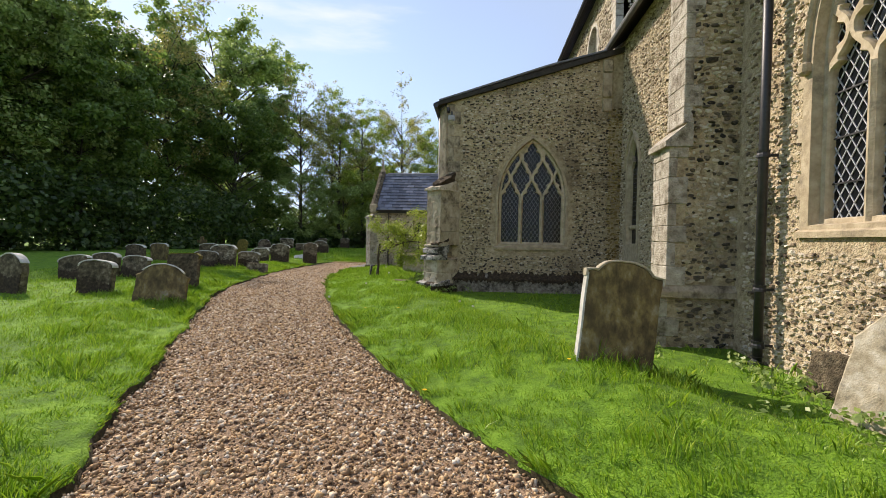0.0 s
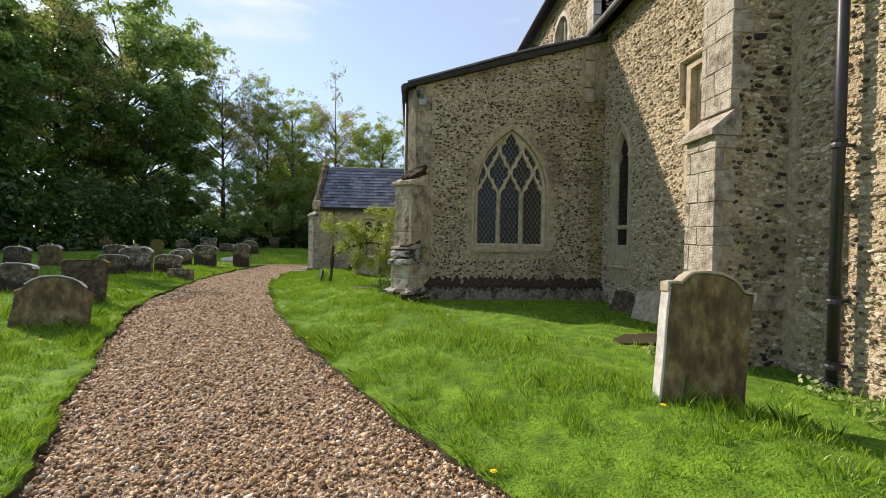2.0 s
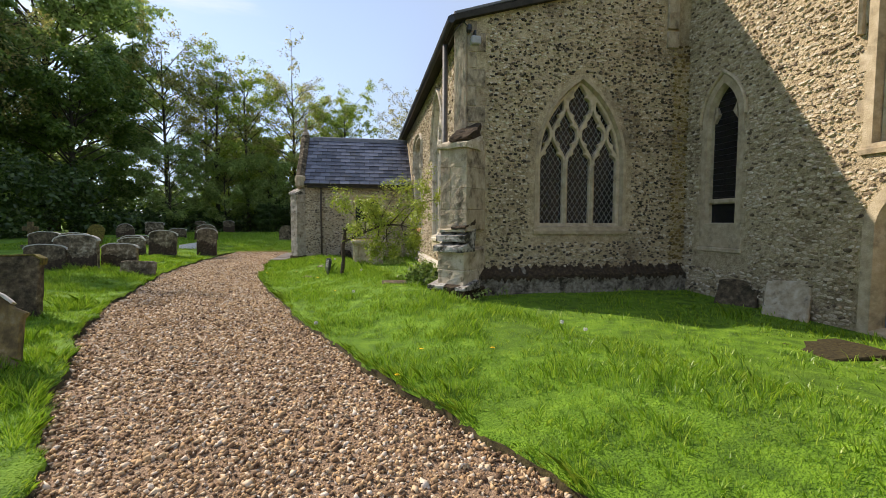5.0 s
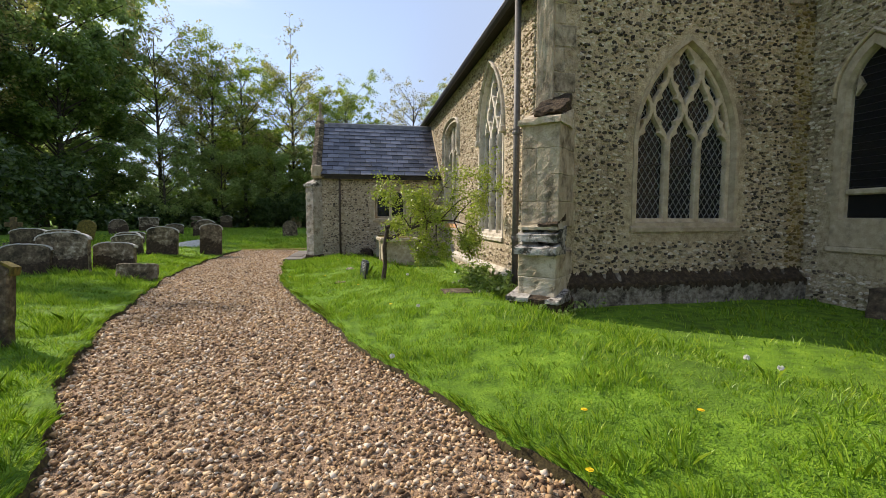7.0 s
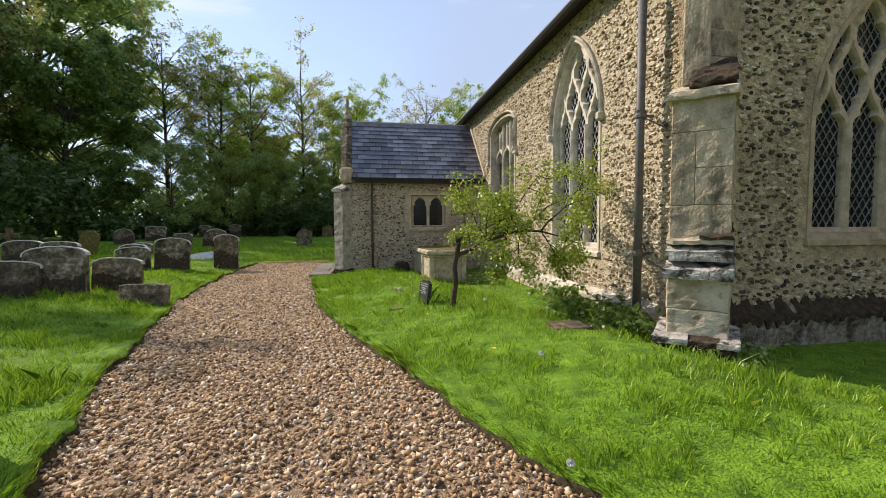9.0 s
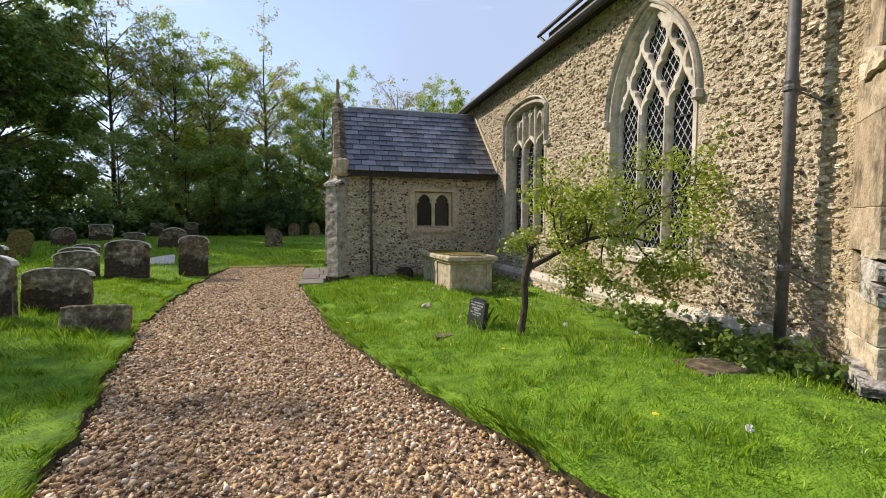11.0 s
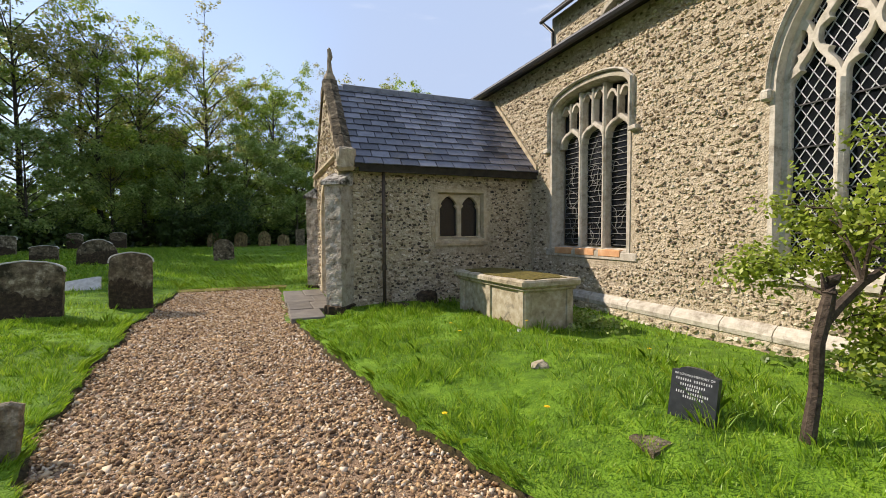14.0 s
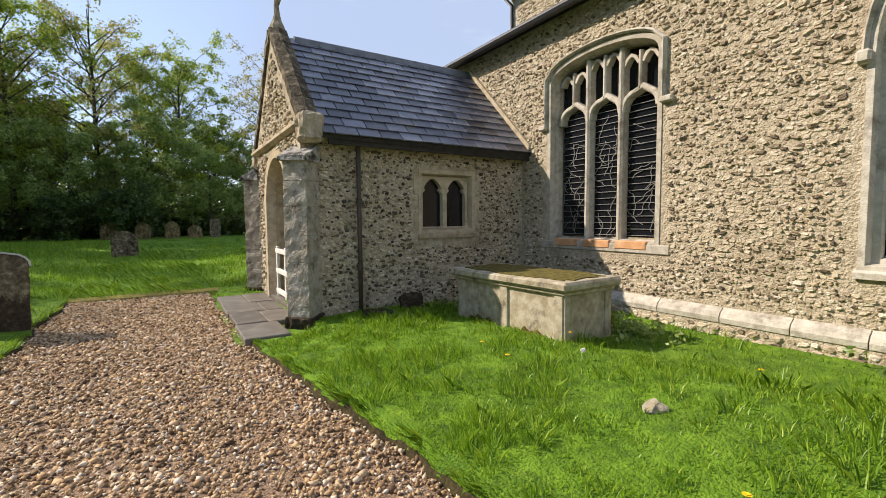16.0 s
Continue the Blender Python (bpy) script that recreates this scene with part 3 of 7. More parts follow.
# ---- roofs ----
s = Shape()
s.add([(-1.2, END_Y - 0.1, 4.92), (3.43, END_Y - 0.1, 6.22), (3.43, 30.3, 6.22), (-1.2, 30.3, 4.92), (-1.2, END_Y - 0.1, 5.02), (3.43, END_Y - 0.1, 6.34), (3.43, 30.3, 6.34), (-1.2, 30.3, 5.02)], [(0, 1, 2, 3), (4, 5, 6, 7), (0, 1, 5, 4), (3, 2, 6, 7), (0, 3, 7, 4), (1, 2, 6, 5)])
tagged(part("roof_aisle", s, TIMBER), "low lead aisle roof with dark timber eaves", "roof", kind="structure")
s = Shape().sweep([(-1.12, 5.08), (-0.4, 5.3), (0.5, 5.58), (1.6, 5.92), (3.0, 6.27)], 0.026, -0.14, 0.06, plane_y(END_Y), chamfer=0.01)
tagged(part("roof_verge", s, LEAD), "dark weathered verge along the sloping wall top", "roof trim", kind="structure")
s = Shape()
for x0, z0, x1, z1, y0, y1 in ((3.1, 6.42, 6.9, 9.4, 1.2, 12.15), (3.08, 8.98, 6.95, 12.2, 12.0, 25.38)):
    s = Shape()
    xm = 2 * 6.92 - x0
    for (xa, za), (xb, zb) in (((x0, z0), (6.92, z1)), ((xm, z0), (6.92, z1))):
        s.add([(xa, y0, za), (xb, y0, zb), (xb, y1, zb), (xa, y1, za), (xa, y0, za + 0.13), (xb, y0, zb + 0.13), (xb, y1, zb + 0.13), (xa, y1, za + 0.13)], [(0, 1, 2, 3), (4, 5, 6, 7), (0, 1, 5, 4), (3, 2, 6, 7), (0, 3, 7, 4), (1, 2, 6, 5)])
    tagged(part("roof_nave" if z0 > 8 else "roof_chancel", s, TIMBER), "dark slate roof with overhanging eaves", "roof", kind="structure")

# porch roof: boarding, ridge, slates
RIDGE_Y, RIDGE_Z, EAVE_Z, EAVE_Y = 21.5, 4.72, 2.84, 19.62
s = Shape()
for ys in ((EAVE_Y, RIDGE_Y), (2 * RIDGE_Y - EAVE_Y, RIDGE_Y)):
    s.add([(-4.7, ys[0], EAVE_Z - 0.06), (AISLE_X - 0.002, ys[0], EAVE_Z - 0.06), (AISLE_X - 0.002, ys[1], RIDGE_Z - 0.06), (-4.7, ys[1], RIDGE_Z - 0.06), (-4.7, ys[0], EAVE_Z), (AISLE_X - 0.002, ys[0], EAVE_Z), (AISLE_X - 0.002, ys[1], RIDGE_Z), (-4.7, ys[1], RIDGE_Z)], [(0, 1, 2, 3), (4, 5, 6, 7), (0, 1, 5, 4), (3, 2, 6, 7), (0, 3, 7, 4), (1, 2, 6, 5)])
porch_roof = tagged(part("roof_porch", s, TIMBER), "steep grey slate porch roof", "roof", kind="structure")

# ---- windows and doors ----
def runs(poly, p, q, step=0.02):
    """The stretches of the line from p to q that lie inside the outline."""
    n = max(2, int(math.dist(p, q) / step))
    pts = [(p[0] + (q[0] - p[0]) * i / n, p[1] + (q[1] - p[1]) * i / n) for i in range(n + 1)]
    out, cur = [], []
    for a in pts:
        if inside(a, poly):
            cur.append(a)
        else:
            if len(cur) > 1:
                out.append((cur[0], cur[-1]))
            cur = []
    if len(cur) > 1:
        out.append((cur[0], cur[-1]))
    return out


def lattice(P, poly, d, du=0.115, slope=1.55, half=0.0045):
    s = Shape()
    us, vs = [p[0] for p in poly], [p[1] for p in poly]
    u0, u1, v0, v1 = min(us), max(us), min(vs), max(vs)
    span = (v1 - v0) / slope
    for sg in (1, -1):
        u = u0 - span
        while u < u1 + span:
            a, b = ((u, v0), (u + span, v1)) if sg > 0 else ((u, v1), (u + span, v0))
            for p, q in runs(poly, a, b):
                s.sweep([p, q], half, d - 0.004, d + 0.006, P)
            u += du
    return s


def surround(win, P, outline, stone, wide=0.13, proud=0.014, sill=True, deep=0.3, splay=0.035, keyed=True):
    """Dressed stones round an opening, the splayed reveal and a sloping sill."""
    n = len(outline)
    rings = [(grown(outline, wide), -0.03), (grown(outline, wide), proud), (grown(outline, 0.004), proud), (grown(outline, 0.0), proud - 0.012), (grown(outline, -splay * 0.45), -0.06), (grown(outline, -splay * 0.5), -0.1), (grown(outline, -splay), -0.15), (grown(outline, -splay), -deep - 0.05)]
    s = Shape()
    s.add([P(u, v, d) for ring, d in rings for u, v in ring], [(k * n + i, k * n + (i + 1) % n, (k + 1) * n + (i + 1) % n, (k + 1) * n + i) for k in range(len(rings) - 1) for i in range(n)])
    part("window_frame", s, stone, win)
    # jamb blocks keyed into the rubble
    us, v0 = [p[0] for p in outline], min(p[1] for p in outline)
    spring = outline[2][1]
    v, k = v0 + 0.02, 0
    while keyed and v < spring - 0.15:
        h = 0.24 + 0.1 * ((k * 7) % 5) / 5
        for side, u in ((-1, min(us) - wide), (1, max(us) + wide)):
            if (k + (side > 0)) % 2 == 0:
                a, b = sorted((u - side * 0.02, u + side * 0.09))
                part("jamb_stone", Shape().box((a, v, -0.03), (b, min(v + h, spring), proud - 0.002), P, 0.006), stone, win)
        v += h + 0.01
        k += 1
    if sill:
        u0, u1 = min(us) - wide - 0.02, max(us) + wide + 0.02
        s = Shape().add([P(u, v, d) for u in (u0, u1) for v, d in ((v0 - 0.13, -0.05), (v0 - 0.13, 0.045), (v0 - 0.07, 0.05), (v0 + 0.035, -0.12), (v0 + 0.035, -deep - 0.04))], [(0, 1, 6, 5), (1, 2, 7, 6), (2, 3, 8, 7), (3, 4, 9, 8), (0, 1, 2, 3, 4), (9, 8, 7, 6, 5)])
        part("window_sill", s, stone, win)


def hood(win, P, outline, stone, gap=0.08, half=0.024, proud=0.07, stops=True):
    o = grown(outline, gap)
    line = o[2:]
    part("hood_mould", Shape().sweep(line, half, -0.02, proud, P, chamfer=0.025), stone, win)
    if stops:
        for u, v in (line[0], line[-1]):
            part("hood_stop", Shape().box((u - 0.06, v - 0.12, -0.02), (u + 0.06, v + 0.01, 0.09), P, 0.025), stone, win)


def clip_convex(poly, outline):
    """The part of a polygon that lies within a convex outline (both anticlockwise)."""
    out = list(poly)
    for (ax, ay), (bx, by) in zip(outline, outline[1:] + outline[:1]):
        if math.dist((ax, ay), (bx, by)) < 1e-6:
            continue
        side = lambda p: (bx - ax) * (p[1] - ay) - (by - ay) * (p[0] - ax)
        src, out = out, []
        for p, q in zip(src, src[1:] + src[:1]):
            sp, sq = side(p), side(q)
            if sp >= 0:
                out.append(p)
            if (sp >= 0) != (sq >= 0):
                f = sp / (sp - sq)
                out.append((p[0] + (q[0] - p[0]) * f, p[1] + (q[1] - p[1]) * f))
        if len(out) < 3:
            return []
    tidy = [p for i, p in enumerate(out) if math.dist(p, out[i - 1]) > 0.004]
    return tidy if len(tidy) > 2 else []


def poly_area(poly):
    return 0.5 * sum(p[0] * q[1] - q[0] * p[1] for p, q in zip(poly, poly[1:] + poly[:1]))


def ogee_half(t):
    """Half width of a net cell at t from its middle (0) to its tip (1), with a cusp."""
    return (math.cos(math.pi * t) + 1) / 2 * (1 - 0.42 * math.exp(-((t - 0.36) / 0.075) ** 2)) + 0.05 * math.sin(math.pi * t)


def tracery_window(name, P, outline, stone, label, light_heads, hh, hooded=True, lead=None, du=0.115, wide=0.13, glass_d=-0.17, count=3, bar=0.052):
    """A pointed window: lights under ogee heads, net tracery with cusped cells, leaded glass."""
    win = tagged(new(name), label, "window", kind="structure")
    us = [p[0] for p in outline]
    a, b, v0 = min(us), max(us), min(p[1] for p in outline)
    win.matrix_basis = Matrix.Translation(P((a + b) / 2, v0, 0))
    surround(win, P, outline, stone, wide, keyed=wide > 0.1, deep=0.22)
    if hooded:
        hood(win, P, outline, stone)
    ins = grown(outline, -0.036)
    a, b = a + 0.036, b - 0.036
    w = (b - a) / count
    within = grown(outline, -0.07)
    n = 14
    holes = []
    for k in range(count):
        c, hw = a + (k + 0.5) * w, w / 2 - bar
        side = [(hw * ogee_half(i / n), light_heads + (hh - bar) * i / n) for i in range(n)]
        holes.append([(c - hw, v0 + 0.02), (c + hw, v0 + 0.02)] + [(c + u, v) for u, v in side] + [(c, light_heads + hh - bar)] + [(c - u, v) for u, v in reversed(side)])
    for row in range(1, 5):
        for k in range(count + 1):
            c, vm, hw = a + (k if row % 2 else k + 0.5) * w, light_heads + row * hh, w / 2 - bar * 1.1
            up = [(hw * ogee_half(i / n), (hh - 1.3 * bar) * i / n) for i in range(n)]
            cell = [(c + u, vm - v) for u, v in reversed(up)] + [(c + u, vm + v) for u, v in up[1:]] + [(c, vm + hh - 1.3 * bar)]
            cell += [(c - u, vm + v) for u, v in reversed(up)] + [(c - u, vm - v) for u, v in up[1:]] + [(c, vm - hh + 1.3 * bar)]
            holes.append(cell)
    holes = [h for h in (clip_convex(h, within) for h in holes) if h and poly_area(h) > 0.012]
    # plate: face with splayed holes, cut through to the back
    loops = [grown(outline, -0.012)] + [grown(h, 0.011) for h in holes]
    flat = [p for lp in loops for p in lp]
    tris = tessellate_polygon([[Vector((u, v, 0)) for u, v in lp] for lp in loops])
    s = Shape().add([P(u, v, -0.085) for u, v in flat], [tuple(t) for t in tris])
    for lp, h in zip(loops[1:], holes):
        m = len(h)
        s.add([P(u, v, -0.085) for u, v in lp] + [P(u, v, -0.115) for u, v in h] + [P(u, v, -0.2) for u, v in h], [(r * m + i, r * m + (i + 1) % m, (r + 1) * m + (i + 1) % m, (r + 1) * m + i) for r in (0, 1) for i in range(m)])
    part("tracery", s, stone, win)
    for k in range(1, count):
        part("mullion", Shape().sweep([(a + k * w, v0), (a + k * w, light_heads - 0.03)], 0.04, -0.12, -0.055, P, chamfer=0.03), stone, win)
    part("glazing", Shape().prism(ins, glass_d - 0.012, glass_d, P), GLASS, win, "dark leaded glass")
    part("lead_lattice", lattice(P, ins, glass_d + 0.006, du), lead or LEAD_PALE, win)
    bars = Shape()
    v = v0 + 0.42
    while v < light_heads:
        bars.sweep([(a, v), (b, v)], 0.008, glass_d + 0.01, glass_d + 0.026, P)
        v += 0.46
    part("saddle_bars", bars, IRON, win)
    return win


tracery_window("window_1", P_END, W_END, ASHLAR, "pointed three-light window with net tracery and diamond leading", 2.62, 0.52, lead=LEAD_DULL, du=0.1, wide=0.06, hooded=False)
tracery_window("window_2", P_AISLE, W_AISLE, ASHLAR_WHITE, "tall pointed window with pale flowing tracery and diamond leading", 3.2, 0.46, lead=LEAD_PALE, wide=0.06)
tracery_window("window_6", P_CHANCEL, W_CHANCEL, ASHLAR, "large pointed chancel window with stone mullions and diamond leading", 3.25, 0.4, lead=LEAD_PALE, hooded=True)


def panelled_window():
    """The square-headed window with panel lights above three cusped lights."""
    P, outline = P_AISLE, W_PERP
    win = tagged(new("window_3"), "three-light panelled window with brown stained glass and rust-stained sill", "window", kind="structure")
    win.matrix_basis = Matrix.Translation(P(18.16, 1.32, 0))
    surround(win, P, outline, ASHLAR_WHITE, 0.07, sill=False, splay=0.04, deep=0.2, keyed=False)
    a, b, v0 = 17.26, 19.06, 1.32
    w = (b - a) / 3
    head = 3.22
    for k in (1, 2):
        part("mullion", Shape().sweep([(a + k * w, v0), (a + k * w, 4.14)], 0.045, -0.3, -0.1, P, chamfer=0.03), ASHLAR_WHITE, win)
    for k in range(3):
        u0, u1 = a + k * w + 0.02, a + (k + 1) * w - 0.02
        c = (u0 + u1) / 2
        top = 4.13 if k == 1 else 4.02
        n = 9
        arcp = [(c + (u1 - u0) / 2 * math.cos(math.pi - math.pi * i / n), head + 0.26 * math.sin(math.pi * i / n) ** 0.8 + (0.04 if i == n // 2 else 0)) for i in range(n + 1)]
        part("light_head", Shape().sweep(arcp, 0.04, -0.3, -0.12, P, chamfer=0.02), ASHLAR_WHITE, win)
        part("small_mullion", Shape().sweep([(c, head + 0.27), (c, top)], 0.028, -0.3, -0.12, P, chamfer=0.018), ASHLAR_WHITE, win)
        for q in (-1, 1):
            cc = c + q * w / 4
            part("panel_head", Shape().sweep([(cc - w / 4 + 0.03, top - 0.16), (cc - 0.06, top - 0.06), (cc, top - 0.03), (cc + 0.06, top - 0.06), (cc + w / 4 - 0.03, top - 0.16)], 0.022, -0.3, -0.14, P), ASHLAR_WHITE, win)
        # saddle bars and wandering lead lines of the figured glass
        s = Shape()
        v = v0 + 0.09
        while v < head + 0.2:
            s.sweep([(u0, v), (u1, v)], 0.004, -0.245, -0.235, P)
            v += 0.095
        rng = random.Random(40 + k)
        for _ in range(20):
            p = [rng.uniform(u0 + 0.05, u1 - 0.05), rng.uniform(v0 + 0.1, head - 0.3)]
            line = []
            ang = rng.uniform(0, 6.28)
            for _ in range(9):
                line.append((min(u1, max(u0, p[0])), min(head + 0.1, p[1])))
                ang += rng.uniform(-0.8, 0.8)
                p = [p[0] + 0.055 * math.cos(ang), p[1] + 0.055 * math.sin(ang)]
            s.sweep(line, 0.003, -0.25, -0.24, P)
        part("lead_lines", s, LEAD_DULL, win)
        part("stained_sill", Shape().box((u0 + 0.03, v0 - 0.1, -0.1), (u1 - 0.03, v0 + 0.02, 0.035), P, 0.012), RUST_SILL, win, "orange rust-stained stone sill")
    part("window_sill", Shape().box((16.98, v0 - 0.15, -0.3), (19.3, v0 - 0.02, 0.024), P, 0.012), ASHLAR_WHITE, win)
    part("glazing", Shape().prism(grown(outline, -0.06), -0.272, -0.26, P), GLASS, win, "dark stained glass")
    o = grown(outline, 0.09)[2:]
    line = [(19.215, 3.25), (19.215, 3.97)] + [(u, v + 0.02) for u, v in o[3:-3]] + [(17.105, 4.0), (17.105, 3.25)]
    part("label_mould", Shape().sweep(line, 0.024, -0.02, 0.075, P, chamfer=0.03), ASHLAR_WHITE, win)
    for u in (17.05, 19.27):
        part("label_stop", Shape().box((u - 0.08, 3.17, -0.02), (u + 0.09, 3.25, 0.08), P, 0.015), ASHLAR_WHITE, win)


panelled_window()


def small_window(name, P, outline, label, lights, stone=ASHLAR, wide=0.11):
    """A flat-headed window with pointed cusped lights cut in a stone panel."""
    us, vs = [p[0] for p in outline], [p[1] for p in outline]
    a, b, v0, v1 = min(us), max(us), min(vs), max(vs)
    win = tagged(new(name), label, "window", kind="structure")
    win.matrix_basis = Matrix.Translation(P((a + b) / 2, v0, 0))
    surround(win, P, outline, stone, wide, splay=0.03, deep=0.22)
    w = (b - a - 0.06) / lights
    holes = []
    for k in range(lights):
        u0, u1 = a + 0.03 + k * w + 0.04, a + 0.03 + (k + 1) * w - 0.04
        spring = v1 - 0.5 * (u1 - u0) - 0.14
        holes.append(arch(u0, u1, v0 + 0.05, spring, v1 - 0.06, 7))
    loops = [grown(outline, -0.025)] + holes
    flat = [p for lp in loops for p in lp]
    tris = tessellate_polygon([[Vector((u, v, 0)) for u, v in lp] for lp in loops])
    n, fs, k = len(flat), [tuple(t) for t in tris], 0
    for lp in loops:
        m = len(lp)
        fs += [(k + i, k + (i + 1) % m, n + k + (i + 1) % m, n + k + i) for i in range(m)]
        k += m
    part("tracery", Shape().add([P(u, v, -0.09) for u, v in flat] + [P(u, v, -0.2) for u, v in flat], fs), stone, win)
    cus = Shape()
    for h in holes:
        ul, ur = min(p[0] for p in h), max(p[0] for p in h)
        vm = h[2][1] + 0.06
        for u, s_ in ((ul, 1), (ur, -1)):
            cus.prism([(u - s_ * 0.01, vm - 0.05), (u + s_ * 0.055, vm + 0.02), (u - s_ * 0.01, vm + 0.09)][::s_], -0.19, -0.1, P)
    part("cusps", cus, stone, win)
    part("glazing", Shape().box((a + 0.02, v0 + 0.02, -0.19), (b - 0.02, v1 - 0.02, -0.18), P), GLASS, win, "dark glass")
    return win


small_window("window_4", P_PORCH, W_PORCH, "small two-light window with cusped heads in tan stone", 2, wide=0.06)
w5 = small_window("window_5", P_CHANCEL, W_UPPER, "narrow square-headed chancel window with a pointed light", 1)
part("label_mould", Shape().sweep([(7.2, 4.1), (7.2, 4.52), (8.34, 4.52), (8.34, 3.85)], 0.035, -0.02, 0.09, P_CHANCEL, chamfer=0.03), ASHLAR, w5)
part("lead_lattice", lattice(P_CHANCEL, rect(7.46, 8.12, 2.54, 4.3), -0.172, 0.1), LEAD_DULL, w5)


def lancet():
    P = P_CHANCEL
    win = tagged(new("window_7"), "tall narrow lancet with a stone transom and low opening", "window", kind="structure")
    win.matrix_basis = Matrix.Translation(P(10.49, 1.2, 0))
    surround(win, P, W_LANCET, ASHLAR, 0.12, splay=0.05, deep=0.14, sill=False)
    part("hood_mould", Shape().sweep(grown(W_LANCET, 0.16)[2:], 0.025, -0.02, 0.06, P, chamfer=0.02), ASHLAR, win)
    part("transom", Shape().box((10.2, 1.86, -0.24), (10.78, 1.95, -0.02), P, 0.02), ASHLAR, win)
    part("apron", Shape().box((10.04, 1.1, -0.25), (10.94, 1.52, 0.012), P, 0.01), ASHLAR, win)
    part("window_sill", Shape().box((10.0, 1.02, -0.05), (10.97, 1.1, 0.04), P, 0.015), ASHLAR, win)
    cus = Shape()
    for u, s_ in ((10.27, 1), (10.71, -1)):
        cus.prism([(u - s_ * 0.03, 3.28), (u + s_ * 0.07, 3.42), (u - s_ * 0.0, 3.56)][::s_], -0.13, -0.05, P)
    part("cusps", cus, ASHLAR, win)
    part("glazing", Shape().prism(grown(W_LANCET, -0.03), -0.125, -0.11, P), GLASS, win, "dark glass")
    s = Shape()
    for i in range(18):
        v = 1.98 + i * 0.105
        s.sweep([(10.2, v), (10.78, v)], 0.004, -0.112, -0.1, P)
    part("saddle_bars", s, IRON, win)


lancet()


def priest_door():
    P = P_CHANCEL
    d = tagged(new("door_1"), "small pointed plank door in blue-grey paint, closed", "door", kind="structure")
    d.matrix_basis = Matrix.Translation(P(7.69, 0.2, 0))
    n = len(D_PRIEST)
    rings = [(grown(D_PRIEST, 0.13), -0.03), (grown(D_PRIEST, 0.13), 0.014), (D_PRIEST, 0.01), (grown(D_PRIEST, -0.05), -0.12), (grown(D_PRIEST, -0.05), -0.3)]
    part("door_frame", Shape().add([P(u, v, q) for ring, q in rings for u, v in ring], [(k * n + i, k * n + (i + 1) % n, (k + 1) * n + (i + 1) % n, (k + 1) * n + i) for k in range(4) for i in range(n)]), ASHLAR, d)
    for i in range(6):
        u0 = 7.34 + i * 0.118
        top = 1.45 + 0.5 * (1 - (abs(u0 + 0.06 - 7.69) / 0.4) ** 1.4)
        part("plank", Shape().box((u0, 0.22, -0.22), (u0 + 0.108, top, -0.17), P, 0.008), DOOR_WOOD, d)


priest_door()
for i, o in enumerate(W_CLERE):
    win = tagged(new("window_%d" % (8 + i)), "pointed two-light clerestory window in pale stone", "window", kind="structure")
    us = [p[0] for p in o]
    c = sum((min(us), max(us))) / 2
    win.matrix_basis = Matrix.Translation(P_NAVE(c, 6.9, 0))
    surround(win, P_NAVE, o, ASHLAR_WHITE, 0.12)
    part("mullion", Shape().sweep([(c, 6.9), (c, 8.3)], 0.05, -0.3, -0.1, P_NAVE, chamfer=0.03), ASHLAR_WHITE, win)
    part("glazing", Shape().prism(grown(o, -0.06), -0.26, -0.25, P_NAVE), GLASS, win)
    part("glazing_bar", Shape().sweep([(c - 0.55, 7.62), (c + 0.55, 7.62)], 0.02, -0.25, -0.22, P_NAVE), IRON, win)

# porch entrance
dp = tagged(new("door_2"), "open arched porch entrance with a low white gate", "entrance", kind="structure")
dp.matrix_basis = Matrix.Translation(P_GABLE(21.5, 0.2, 0))
n = len(D_PORCH)
rings = [(grown(D_PORCH, 0.16), -0.03), (grown(D_PORCH, 0.16), 0.012), (D_PORCH, 0.01), (grown(D_PORCH, -0.08), -0.14), (grown(D_PORCH, -0.08), -0.44)]
part("arch_stones", Shape().add([P_GABLE(u, v, q) for ring, q in rings for u, v in ring], [(k * n + i, k * n + (i + 1) % n, (k + 1) * n + (i + 1) % n, (k + 1) * n + i) for k in range(4) for i in range(1, n)]), ASHLAR, dp)
gate = thing("gate", (-4.8, 21.4, 0.25), "low white-painted wooden gate standing open in the porch arch", "gate")
for z in (0.35, 0.72, 1.08):
    part("rail", Shape().box((-4.84, 20.84, z), (-4.79, 22.15, z + 0.085), None, 0.008), WHITE_WOOD, gate)
for y in (20.82, 21.47, 22.1):
    part("stile", Shape().box((-4.82, y, 0.25), (-4.765, y + 0.08, 1.2), None, 0.008), WHITE_WOOD, gate)

# ---- buttresses, plinths, pipes and roof covering ----
def turned(cx, cy, deg):
    """A frame at (cx, cy) whose depth runs out along that heading: (across, out, z) to the world."""
    c, s_ = math.cos(radians(deg)), math.sin(radians(deg))
    return lambda a, o, z: (cx + o * c - a * s_, cy + o * s_ + a * c, z)


def block(a, b, P, bevel=0.012):
    return Shape().box(a, b, P, bevel)


def wedge(a0, a1, o0, z0, o1, z1, lip, P):
    """A sloping weathering: from the outer lip up to the wall."""
    return Shape().add([P(a, o, z) for a in (a0, a1) for o, z in ((o0, z0), (o1, z0), (o1, z0 + lip), (o0, z1))], [(0, 1, 2, 3), (7, 6, 5, 4), (0, 1, 5, 4), (1, 2, 6, 5), (2, 3, 7, 6), (3, 0, 4, 7)])


